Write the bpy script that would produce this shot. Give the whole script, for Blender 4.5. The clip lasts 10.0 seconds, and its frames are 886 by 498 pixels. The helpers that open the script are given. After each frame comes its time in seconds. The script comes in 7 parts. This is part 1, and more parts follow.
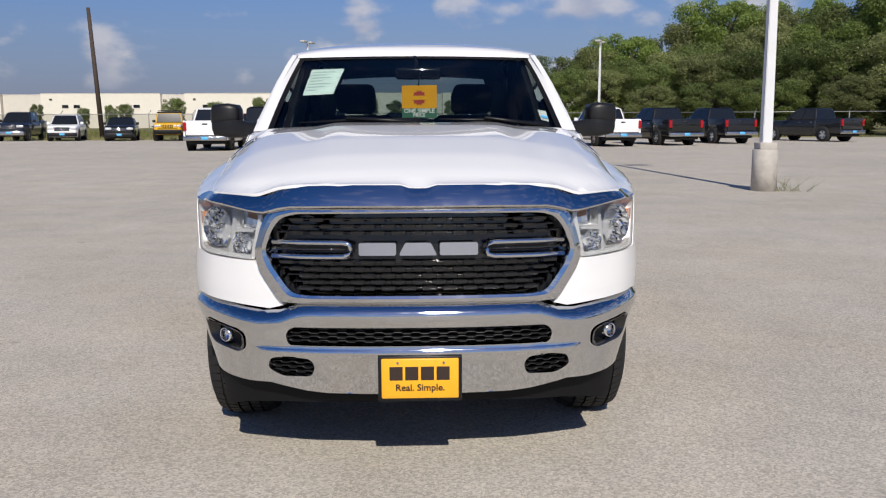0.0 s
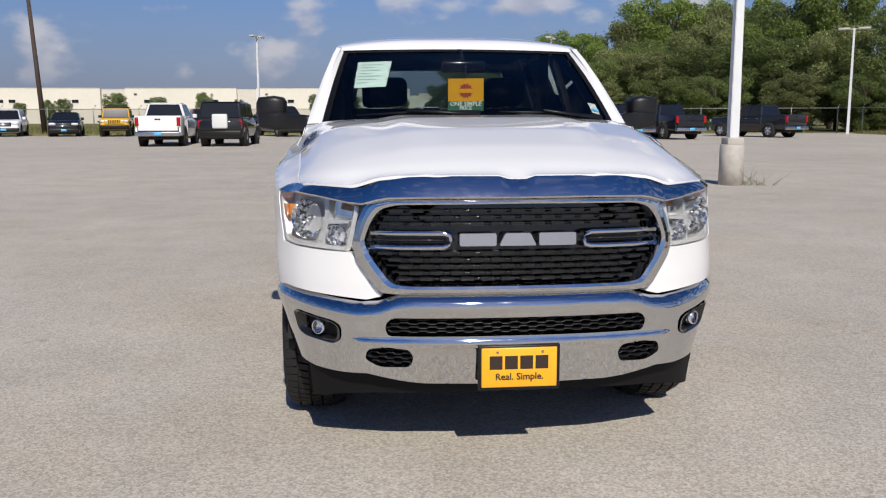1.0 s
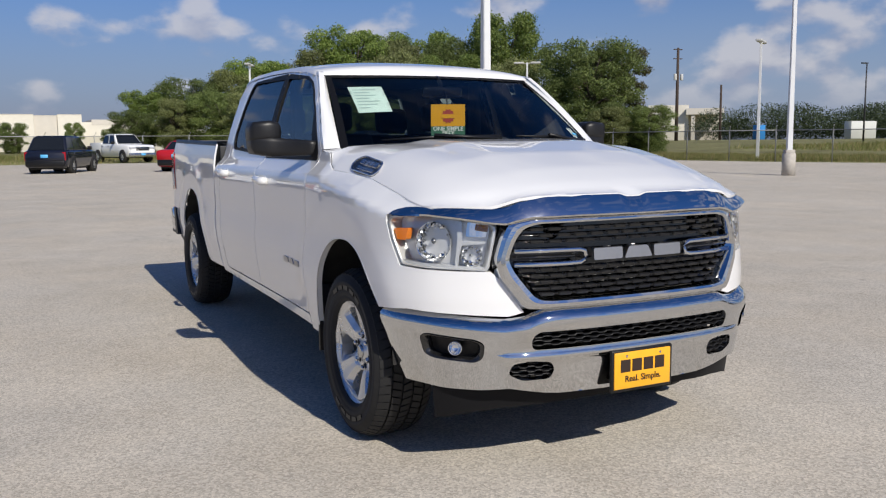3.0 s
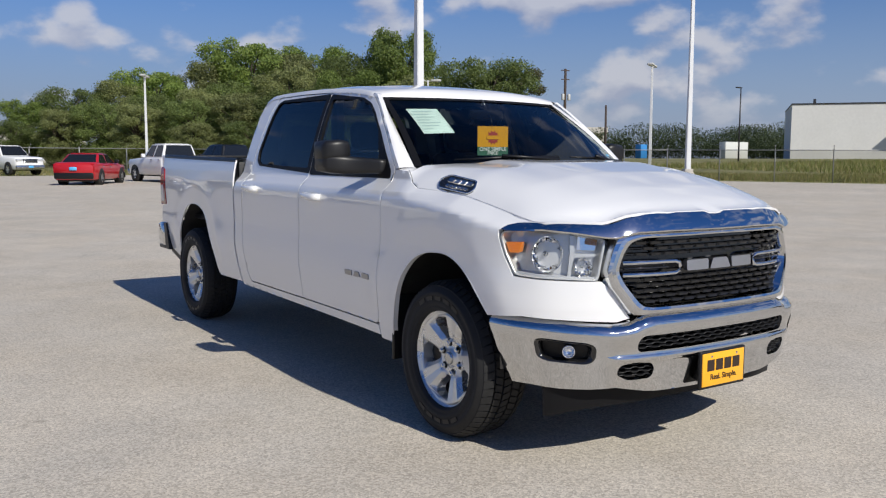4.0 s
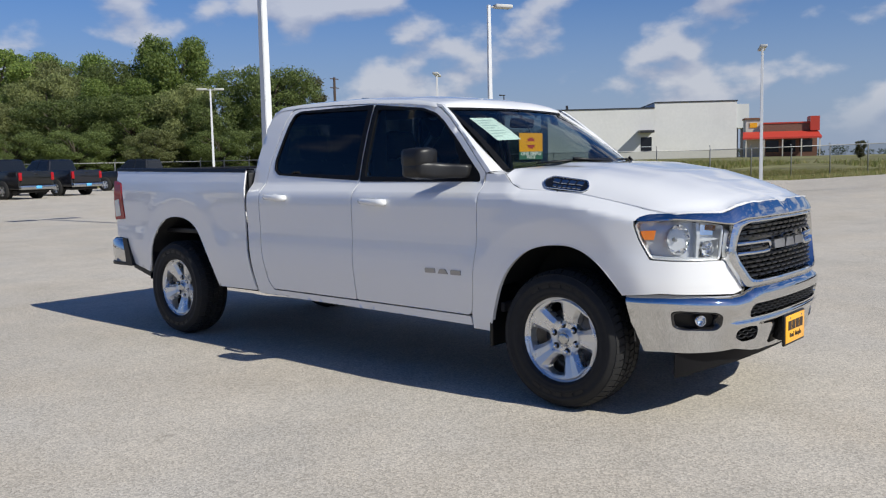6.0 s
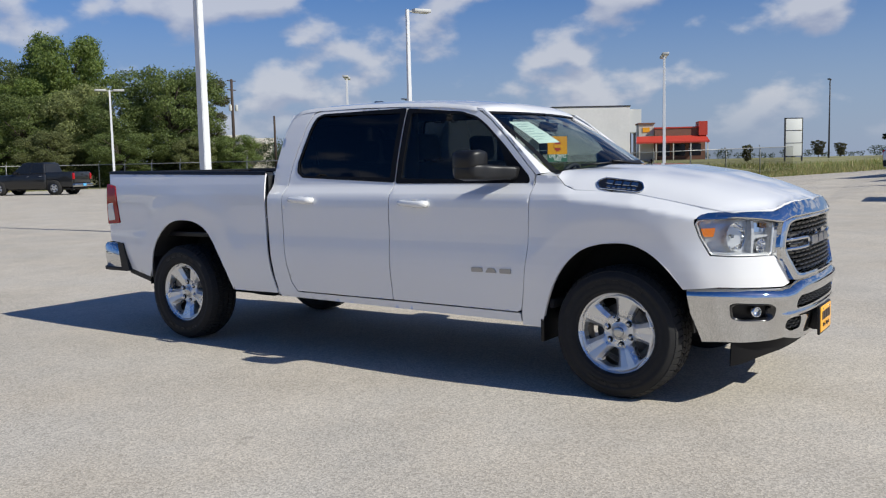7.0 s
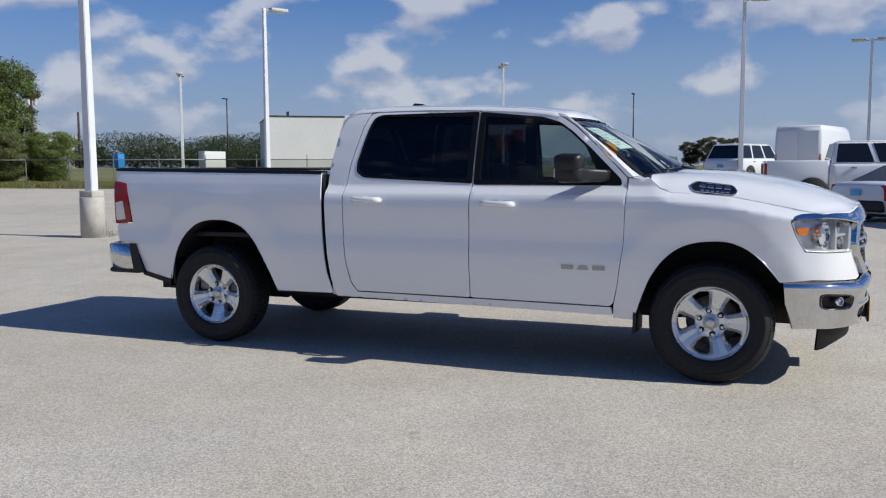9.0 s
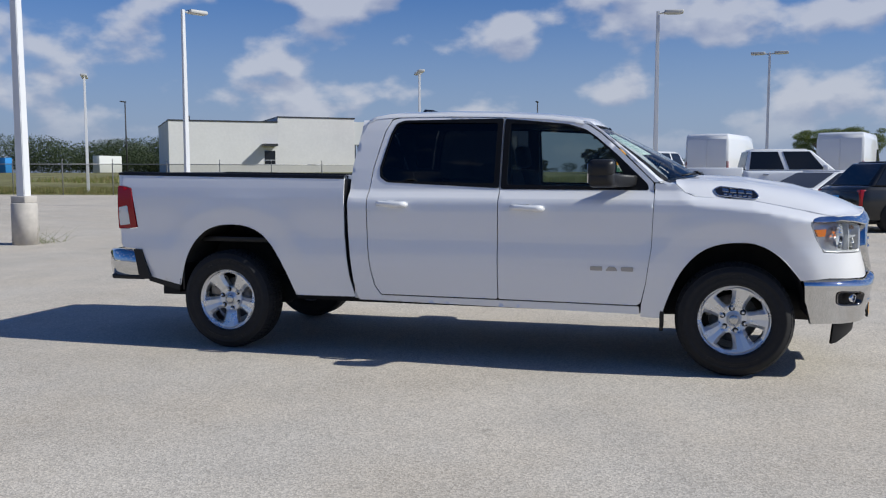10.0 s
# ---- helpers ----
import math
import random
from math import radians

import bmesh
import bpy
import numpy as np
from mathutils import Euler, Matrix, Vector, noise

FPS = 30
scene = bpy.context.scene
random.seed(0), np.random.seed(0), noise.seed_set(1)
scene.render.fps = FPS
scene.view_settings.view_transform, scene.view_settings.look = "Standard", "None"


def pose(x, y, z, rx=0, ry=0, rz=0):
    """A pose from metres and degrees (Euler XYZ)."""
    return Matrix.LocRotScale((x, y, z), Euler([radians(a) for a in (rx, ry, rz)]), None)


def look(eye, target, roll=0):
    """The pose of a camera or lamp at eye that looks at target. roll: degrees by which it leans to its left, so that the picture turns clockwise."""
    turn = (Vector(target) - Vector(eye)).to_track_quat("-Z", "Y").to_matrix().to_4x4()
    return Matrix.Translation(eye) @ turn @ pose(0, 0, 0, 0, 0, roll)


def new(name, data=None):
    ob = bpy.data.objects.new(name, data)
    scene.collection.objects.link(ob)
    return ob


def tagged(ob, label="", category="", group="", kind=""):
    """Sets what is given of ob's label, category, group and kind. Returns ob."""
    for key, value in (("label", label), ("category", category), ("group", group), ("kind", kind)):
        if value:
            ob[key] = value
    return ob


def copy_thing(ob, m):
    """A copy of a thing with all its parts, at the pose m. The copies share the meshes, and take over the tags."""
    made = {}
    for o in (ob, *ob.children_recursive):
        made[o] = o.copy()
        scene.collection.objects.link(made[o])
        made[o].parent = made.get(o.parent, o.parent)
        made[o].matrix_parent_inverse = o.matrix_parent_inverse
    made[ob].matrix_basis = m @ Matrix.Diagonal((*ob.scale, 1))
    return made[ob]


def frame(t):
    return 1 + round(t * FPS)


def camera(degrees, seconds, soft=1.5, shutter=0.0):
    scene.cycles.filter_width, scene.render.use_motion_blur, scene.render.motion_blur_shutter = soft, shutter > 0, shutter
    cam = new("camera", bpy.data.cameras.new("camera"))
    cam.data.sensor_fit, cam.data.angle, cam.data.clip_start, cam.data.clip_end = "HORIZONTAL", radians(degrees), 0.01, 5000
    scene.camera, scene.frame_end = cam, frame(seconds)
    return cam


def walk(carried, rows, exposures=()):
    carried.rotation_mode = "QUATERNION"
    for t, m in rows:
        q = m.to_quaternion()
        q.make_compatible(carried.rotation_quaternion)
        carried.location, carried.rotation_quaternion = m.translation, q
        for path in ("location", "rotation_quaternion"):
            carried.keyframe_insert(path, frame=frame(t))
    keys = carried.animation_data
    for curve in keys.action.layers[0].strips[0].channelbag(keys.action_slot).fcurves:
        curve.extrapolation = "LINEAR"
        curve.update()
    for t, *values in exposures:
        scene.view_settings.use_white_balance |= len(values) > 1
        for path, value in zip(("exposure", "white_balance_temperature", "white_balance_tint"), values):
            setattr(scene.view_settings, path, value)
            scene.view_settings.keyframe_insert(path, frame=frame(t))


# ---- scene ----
cam = camera(54.0, 10.0, soft=1.2)
PATH = [
    (0, (-0.031, -4.191, 1.4), (0.043, -2.213, 1.11), -0.2),
    (0.5, (-0.292, -4.221, 1.403), (-0.218, -2.244, 1.112), -0.2),
    (1, (-0.617, -4.181, 1.384), (-0.418, -2.214, 1.085), -0.1),
    (1.5, (-0.999, -4.092, 1.416), (-0.653, -2.143, 1.129), -0.1),
    (2, (-1.472, -4.053, 1.419), (-0.91, -2.155, 1.135), -0.1),
    (2.5, (-1.89, -3.918, 1.4), (-1.144, -2.082, 1.13), -0.5),
    (3, (-2.329, -3.807, 1.38), (-1.446, -2.029, 1.137), -0.5),
    (4.5, (-3.776, -3.405, 1.414), (-2.564, -1.827, 1.209), 0.0),
    (5, (-4.188, -3.177, 1.404), (-2.869, -1.689, 1.196), -0.7),
    (5.5, (-4.602, -2.96, 1.399), (-3.19, -1.558, 1.198), -1.1),
    (7, (-5.701, -2.04, 1.416), (-4.058, -0.916, 1.224), -1.3),
    (7.5, (-5.979, -1.664, 1.399), (-4.285, -0.618, 1.208), -1.3),
    (8, (-6.271, -1.294, 1.391), (-4.522, -0.342, 1.203), -1.3),
    (8.5, (-6.555, -0.917, 1.408), (-4.759, -0.059, 1.211), -0.8),
    (9, (-6.755, -0.492, 1.426), (-4.91, 0.256, 1.237), -0.3),
    (9.5, (-7.008, -0.088, 1.432), (-5.122, 0.55, 1.246), -0.3),
    (10, (-7.177, 0.337, 1.421), (-5.258, 0.873, 1.245), -0.1),
]
walk(cam, [(t, look(eye, target, roll)) for t, eye, target, roll in PATH],
     exposures=[(0.0, -0.01, 6680, 10), (3.0, 0.02, 6650, 9), (5.0, 0.10, 6500, 7), (7.5, 0.14, 6450, 6), (10.0, 0.04, 6230, 7)])

# ---- world and sun ----
SUN_EL, SUN_AZ = 38.6, 176.0          # degrees; azimuth clockwise from +y
sun_dir = Vector((math.sin(radians(SUN_AZ)) * math.cos(radians(SUN_EL)), math.cos(radians(SUN_AZ)) * math.cos(radians(SUN_EL)), math.sin(radians(SUN_EL))))
world = bpy.data.worlds.new("world")
scene.world = world
world.use_nodes = True
wn, wl = world.node_tree.nodes, world.node_tree.links
wn.clear()
w_out = wn.new("ShaderNodeOutputWorld")
w_bg = wn.new("ShaderNodeBackground")
w_sky = wn.new("ShaderNodeTexSky")
w_sky.sky_type = "NISHITA"
w_sky.sun_disc = False
w_sky.sun_elevation = radians(SUN_EL)
w_sky.sun_rotation = radians(SUN_AZ)
w_sky.air_density, w_sky.dust_density, w_sky.ozone_density = 1.0, 0.3, 2.6
w_sky.altitude = 200
# Fair-weather cumulus: noise on the direction, stretched flat towards the horizon.
w_tc = wn.new("ShaderNodeTexCoord")
w_sep = wn.new("ShaderNodeSeparateXYZ")
wl.new(w_tc.outputs["Generated"], w_sep.inputs[0])
w_side = wn.new("ShaderNodeVectorMath")          # towards the south-east, where the cover is thicker
w_side.operation = "DOT_PRODUCT"
w_side.inputs[1].default_value = (0.95, -0.31, 0.0)
wl.new(w_tc.outputs["Generated"], w_side.inputs[0])


def cloud_density(shift):
    """Cumulus cover on the direction of sight, flattened towards the horizon; shift: how much lower it is looked up."""
    mp = wn.new("ShaderNodeMapping")
    mp.inputs["Scale"].default_value = (11.5, 11.5, 20.0)
    mp.inputs["Location"].default_value = (2.35, 4.7, shift)
    wl.new(w_tc.outputs["Generated"], mp.inputs[0])
    big = wn.new("ShaderNodeTexNoise")
    big.inputs["Scale"].default_value, big.inputs["Detail"].default_value, big.inputs["Roughness"].default_value = 1.0, 1.5, 0.35
    wl.new(mp.outputs[0], big.inputs["Vector"])
    fine = wn.new("ShaderNodeTexNoise")
    fine.inputs["Scale"].default_value, fine.inputs["Detail"].default_value, fine.inputs["Roughness"].default_value = 2.7, 4.5, 0.5
    wl.new(mp.outputs[0], fine.inputs["Vector"])
    add = wn.new("ShaderNodeMath")
    add.operation = "MULTIPLY_ADD"
    add.inputs[1].default_value = 0.34
    wl.new(fine.outputs["Fac"], add.inputs[0])
    wl.new(big.outputs["Fac"], add.inputs[2])
    more = wn.new("ShaderNodeMath")
    more.operation = "MULTIPLY_ADD"
    more.inputs[1].default_value = 0.075
    wl.new(w_side.outputs["Value"], more.inputs[0])
    wl.new(add.outputs[0], more.inputs[2])
    return more.outputs[0]


w_den, w_den2 = cloud_density(0.0), cloud_density(0.42)
w_r = wn.new("ShaderNodeMapRange")
w_r.interpolation_type = "SMOOTHSTEP"
w_r.inputs[1].default_value, w_r.inputs[2].default_value = 0.69, 0.86
wl.new(w_den, w_r.inputs[0])
w_dif = wn.new("ShaderNodeMath")
w_dif.operation = "SUBTRACT"
wl.new(w_den, w_dif.inputs[0])
wl.new(w_den2, w_dif.inputs[1])
w_lit = wn.new("ShaderNodeMapRange")
w_lit.inputs[1].default_value, w_lit.inputs[2].default_value = -0.10, 0.10
wl.new(w_dif.outputs[0], w_lit.inputs[0])
w_shade = wn.new("ShaderNodeMix")
w_shade.data_type = "RGBA"
w_shade.inputs[6].default_value, w_shade.inputs[7].default_value = (4.8, 5.0, 6.4, 1), (8.2, 8.0, 8.5, 1)
wl.new(w_lit.outputs[0], w_shade.inputs[0])
w_mask = wn.new("ShaderNodeMapRange")
w_mask.inputs[1].default_value, w_mask.inputs[2].default_value = 0.01, 0.07
w_mask.inputs[3].default_value, w_mask.inputs[4].default_value = 0.0, 0.68
wl.new(w_sep.outputs[2], w_mask.inputs[0])
w_mul = wn.new("ShaderNodeMath")
w_mul.operation = "MULTIPLY"
wl.new(w_r.outputs[0], w_mul.inputs[0])
w_top = wn.new("ShaderNodeMapRange")
w_top.inputs[1].default_value, w_top.inputs[2].default_value = 0.32, 0.6
w_top.inputs[3].default_value, w_top.inputs[4].default_value = 1.0, 0.15
wl.new(w_sep.outputs[2], w_top.inputs[0])
w_mk = wn.new("ShaderNodeMath")
w_mk.operation = "MULTIPLY"
wl.new(w_mask.outputs[0], w_mk.inputs[0])
wl.new(w_top.outputs[0], w_mk.inputs[1])
wl.new(w_mk.outputs[0], w_mul.inputs[1])
w_mix = wn.new("ShaderNodeMix")
w_mix.data_type = "RGBA"
wl.new(w_mul.outputs[0], w_mix.inputs[0])
w_hs = wn.new("ShaderNodeHueSaturation")
w_hs.inputs["Saturation"].default_value = 1.3
wl.new(w_sky.outputs[0], w_hs.inputs["Color"])
w_tint = wn.new("ShaderNodeMix")
w_tint.data_type, w_tint.blend_type = "RGBA", "MULTIPLY"
w_tint.inputs[0].default_value = 1.0
w_tint.inputs[7].default_value = (0.80, 0.81, 1.09, 1)
wl.new(w_hs.outputs[0], w_tint.inputs[6])
# pale blue haze low over the horizon
w_hz = wn.new("ShaderNodeMix")
w_hz.data_type = "RGBA"
w_hr = wn.new("ShaderNodeMapRange")
w_hr.interpolation_type = "SMOOTHSTEP"
w_hr.inputs[1].default_value, w_hr.inputs[2].default_value = -0.02, 0.24
w_hr.inputs[3].default_value, w_hr.inputs[4].default_value = 0.85, 0.0
wl.new(w_sep.outputs[2], w_hr.inputs[0])
wl.new(w_hr.outputs[0], w_hz.inputs[0])
w_hs2 = wn.new("ShaderNodeMapRange")
w_hs2.inputs[1].default_value, w_hs2.inputs[2].default_value = -0.6, 0.95
wl.new(w_side.outputs["Value"], w_hs2.inputs[0])
w_hc = wn.new("ShaderNodeMix")
w_hc.data_type = "RGBA"
w_hc.inputs[6].default_value, w_hc.inputs[7].default_value = (1.95, 2.4, 4.1, 1), (3.6, 4.5, 6.5, 1)
wl.new(w_hs2.outputs[0], w_hc.inputs[0])
wl.new(w_tint.outputs[2], w_hz.inputs[6])
wl.new(w_hc.outputs[2], w_hz.inputs[7])
wl.new(w_hz.outputs[2], w_mix.inputs[6])
wl.new(w_shade.outputs[2], w_mix.inputs[7])
wl.new(w_mix.outputs[2], w_bg.inputs[0])
w_bg.inputs[1].default_value = 0.075
wl.new(w_bg.outputs[0], w_out.inputs[0])

sun = new("sun", bpy.data.lights.new("sun", "SUN"))
sun.data.energy, sun.data.angle, sun.data.color = 4.45, radians(0.53), (1.0, 0.955, 0.88)
sun.matrix_world = look(sun_dir * 100, (0, 0, 0))
scene.view_settings.exposure = 0.0


# ---- materials ----
def mat(name, color, rough=0.5, metal=0.0, coat=0.0, spec=0.5, var=0.0, scale=8.0, bump=0.0, bscale=40.0, bdist=0.01, emit=None, strength=0.0, var2=0.0, rvar=0.0):
    """A principled material with colour variation at two scales and fine relief, all in object metres."""
    m = bpy.data.materials.new(name)
    m.use_nodes = True
    n, l = m.node_tree.nodes, m.node_tree.links
    b = n["Principled BSDF"]
    b.inputs["Base Color"].default_value = (*color, 1)
    b.inputs["Roughness"].default_value = rough
    b.inputs["Metallic"].default_value = metal
    b.inputs["Coat Weight"].default_value = coat
    b.inputs["Coat Roughness"].default_value = 0.03
    b.inputs["Specular IOR Level"].default_value = spec
    if emit:
        b.inputs["Emission Color"].default_value = (*emit, 1)
        b.inputs["Emission Strength"].default_value = strength
    geo = n.new("ShaderNodeNewGeometry")
    if var or var2:
        t1 = n.new("ShaderNodeTexNoise")
        t1.inputs["Scale"].default_value, t1.inputs["Detail"].default_value = scale, 6
        t2 = n.new("ShaderNodeTexNoise")
        t2.inputs["Scale"].default_value, t2.inputs["Detail"].default_value = scale * 0.09, 4
        l.new(geo.outputs["Position"], t1.inputs["Vector"])
        l.new(geo.outputs["Position"], t2.inputs["Vector"])
        m1 = n.new("ShaderNodeMapRange")
        m1.inputs[1].default_value, m1.inputs[2].default_value = 0.3, 0.7
        m1.inputs[3].default_value, m1.inputs[4].default_value = 1 - var, 1 + var
        m2 = n.new("ShaderNodeMapRange")
        m2.inputs[1].default_value, m2.inputs[2].default_value = 0.3, 0.7
        m2.inputs[3].default_value, m2.inputs[4].default_value = 1 - var2, 1 + var2
        l.new(t1.outputs["Fac"], m1.inputs[0])
        l.new(t2.outputs["Fac"], m2.inputs[0])
        mu = n.new("ShaderNodeMath")
        mu.operation = "MULTIPLY"
        l.new(m1.outputs[0], mu.inputs[0])
        l.new(m2.outputs[0], mu.inputs[1])
        sc = n.new("ShaderNodeVectorMath")
        sc.operation = "SCALE"
        sc.inputs[0].default_value = color
        l.new(mu.outputs[0], sc.inputs["Scale"])
        l.new(sc.outputs[0], b.inputs["Base Color"])
    if rvar:
        t3 = n.new("ShaderNodeTexNoise")
        t3.inputs["Scale"].default_value, t3.inputs["Detail"].default_value = scale * 0.6, 5
        l.new(geo.outputs["Position"], t3.inputs["Vector"])
        m3 = n.new("ShaderNodeMapRange")
        m3.inputs[1].default_value, m3.inputs[2].default_value = 0.35, 0.65
        m3.inputs[3].default_value, m3.inputs[4].default_value = max(0.0, rough - rvar), rough + rvar
        l.new(t3.outputs["Fac"], m3.inputs[0])
        l.new(m3.outputs[0], b.inputs["Roughness"])
    if bump:
        t4 = n.new("ShaderNodeTexNoise")
        t4.inputs["Scale"].default_value, t4.inputs["Detail"].default_value = bscale, 4
        l.new(geo.outputs["Position"], t4.inputs["Vector"])
        bp = n.new("ShaderNodeBump")
        bp.inputs["Strength"].default_value, bp.inputs["Distance"].default_value = bump, bdist
        l.new(t4.outputs["Fac"], bp.inputs["Height"])
        l.new(bp.outputs[0], b.inputs["Normal"])
    return m


def glass_mat(name, tint, gloss_rough=0.0, ior=1.5):
    """A thin pane: tinted see-through with a Fresnel gloss over it."""
    m = bpy.data.materials.new(name)
    m.use_nodes = True
    n, l = m.node_tree.nodes, m.node_tree.links
    n.clear()
    out = n.new("ShaderNodeOutputMaterial")
    tr = n.new("ShaderNodeBsdfTransparent")
    tr.inputs[0].default_value = (*tint, 1)
    gl = n.new("ShaderNodeBsdfGlossy")
    gl.inputs["Roughness"].default_value = gloss_rough
    fr = n.new("ShaderNodeFresnel")
    fr.inputs[0].default_value = ior
    mx = n.new("ShaderNodeMixShader")
    l.new(fr.outputs[0], mx.inputs[0])
    l.new(tr.outputs[0], mx.inputs[1])
    l.new(gl.outputs[0], mx.inputs[2])
    l.new(mx.outputs[0], out.inputs[0])
    return m


M_WHITE = mat("white_paint", (0.80, 0.80, 0.80), 0.32, 0, 1.0, bump=0.02, bscale=900, bdist=0.0002)
M_WHITE.node_tree.nodes["Principled BSDF"].inputs["Coat IOR"].default_value = 1.75
M_CHROME = mat("chrome", (0.64, 0.65, 0.66), 0.045, 1.0, rvar=0.025, scale=30)
M_SATIN = mat("satin_chrome", (0.50, 0.51, 0.52), 0.22, 1.0)
M_BLACKPL = mat("black_plastic", (0.008, 0.008, 0.009), 0.40, spec=0.35, bump=0.15, bscale=900, bdist=0.0006, var=0.15, scale=60)
M_GLOSSBK = mat("gloss_black", (0.01, 0.01, 0.011), 0.12, coat=0.5)
M_SEAL = mat("window_seal", (0.005, 0.005, 0.006), 0.55, spec=0.2)
M_MIRROR = mat("mirror_plastic", (0.011, 0.011, 0.012), 0.42, spec=0.4, bump=0.12, bscale=900, bdist=0.0005)
M_DARK = mat("underbody", (0.018, 0.017, 0.016), 0.85, var=0.3, scale=12)
M_TYRE = mat("tyre_rubber", (0.010, 0.010, 0.0105), 0.78, var=0.2, scale=30, bump=0.2, bscale=220, bdist=0.001)
M_ALLOY = mat("alloy", (0.70, 0.71, 0.72), 0.30, 0.8, rvar=0.05, scale=20)
M_ALLOYDK = mat("alloy_pocket", (0.16, 0.16, 0.17), 0.4, 0.8)
M_BRAKE = mat("brake_iron", (0.22, 0.21, 0.20), 0.45, 0.9, var=0.3, scale=30)
M_GLASS_D = glass_mat("windscreen_glass", (0.50, 0.57, 0.57), 0.0, 1.38)
M_GLASS_F = glass_mat("front_door_glass", (0.50, 0.56, 0.55))
M_GLASS_P = glass_mat("privacy_glass", (0.06, 0.065, 0.07))
M_LENS = glass_mat("clear_lens", (0.93, 0.94, 0.95))
M_AMBER = mat("amber_lens", (0.85, 0.24, 0.015), 0.15, coat=0.8)
M_RED = mat("red_lens", (0.33, 0.006, 0.010), 0.12, spec=0.3, coat=0.4)
M_REFL = mat("lamp_reflector", (0.88, 0.88, 0.89), 0.09, 1.0)
M_AMBERDIM = mat("smoky_amber", (0.30, 0.13, 0.04), 0.2, coat=0.5)
M_LAMPGREY = mat("lamp_bezel", (0.68, 0.69, 0.70), 0.26, 0.5)
M_LINK = mat("grille_link", (0.014, 0.014, 0.015), 0.36)
M_DOORBADGE = mat("door_badge_metal", (0.34, 0.34, 0.35), 0.30, 1.0)
M_BADGE = mat("badge_metal", (0.55, 0.55, 0.56), 0.30, 1.0)
M_BOWL = mat("lamp_bowl", (0.88, 0.89, 0.91), 0.05, 1.0)
M_YELLOW = mat("plate_yellow", (0.90, 0.42, 0.018), 0.35, coat=0.3, var=0.04, scale=20)
M_INK = mat("plate_ink", (0.03, 0.016, 0.01), 0.5)
M_SEAT = mat("seat_cloth", (0.045, 0.045, 0.05), 0.9, var=0.2, scale=60, bump=0.3, bscale=400)
M_DASH = mat("dash_plastic", (0.03, 0.03, 0.033), 0.65, bump=0.2, bscale=500)
M_PAPER = mat("paper_sheet", (0.78, 0.90, 0.86), 0.6)
M_PAPERLINE = mat("paper_print", (0.45, 0.55, 0.54), 0.7)
M_GREENTAG = mat("tag_green", (0.05, 0.16, 0.10), 0.5)
M_WHITEINK = mat("white_ink", (0.85, 0.85, 0.82), 0.5)
M_REDINK = mat("red_ink", (0.45, 0.06, 0.04), 0.5)
M_CONCPOLE = mat("pole_footing_concrete", (0.44, 0.41, 0.37), 0.9, var=0.12, scale=7, var2=0.08, bump=0.4, bscale=60, bdist=0.004)
M_POLE = mat("pole_white_paint", (0.66, 0.67, 0.68), 0.42, var=0.03, scale=3)
M_LAMPHEAD = mat("lamp_head_grey", (0.48, 0.48, 0.46), 0.5)
M_LAMPGLASS = mat("lamp_head_glass", (0.55, 0.55, 0.5), 0.15)
M_WOODPOLE = mat("utility_pole_wood", (0.055, 0.038, 0.030), 0.85, var=0.25, scale=6)
M_STUCCO = mat("white_stucco", (0.68, 0.67, 0.65), 0.85, var=0.03, scale=2, var2=0.04)
M_TILTUP = mat("tiltup_panel", (0.70, 0.66, 0.58), 0.85, var=0.03, scale=1.0, var2=0.03)
M_TILTUP2 = mat("tiltup_recess", (0.60, 0.56, 0.50), 0.85, var=0.03, scale=1.0)
M_COPING = mat("dark_coping", (0.03, 0.03, 0.035), 0.5)
M_WINDARK = mat("dark_window", (0.012, 0.014, 0.017), 0.05)
M_FENCE = mat("galvanised_pipe", (0.34, 0.34, 0.33), 0.5, 0.6)
M_REDROOF = mat("red_metal_roof", (0.50, 0.05, 0.03), 0.5)
M_BRICKBR = mat("brown_wall", (0.20, 0.10, 0.07), 0.85, var=0.1, scale=3)
M_BARK = mat("bark", (0.085, 0.065, 0.05), 0.9, var=0.3, scale=10)
M_SIGNW = mat("sign_white", (0.62, 0.63, 0.61), 0.5)
M_BLUE = mat("blue_tarp", (0.03, 0.22, 0.55), 0.6)
M_PLATEB = mat("dealer_plate_blue", (0.10, 0.42, 0.75), 0.5)


def paint(name, c, flake=0.0):
    return mat(name, c, 0.55, flake, 1.0, spec=0.15)


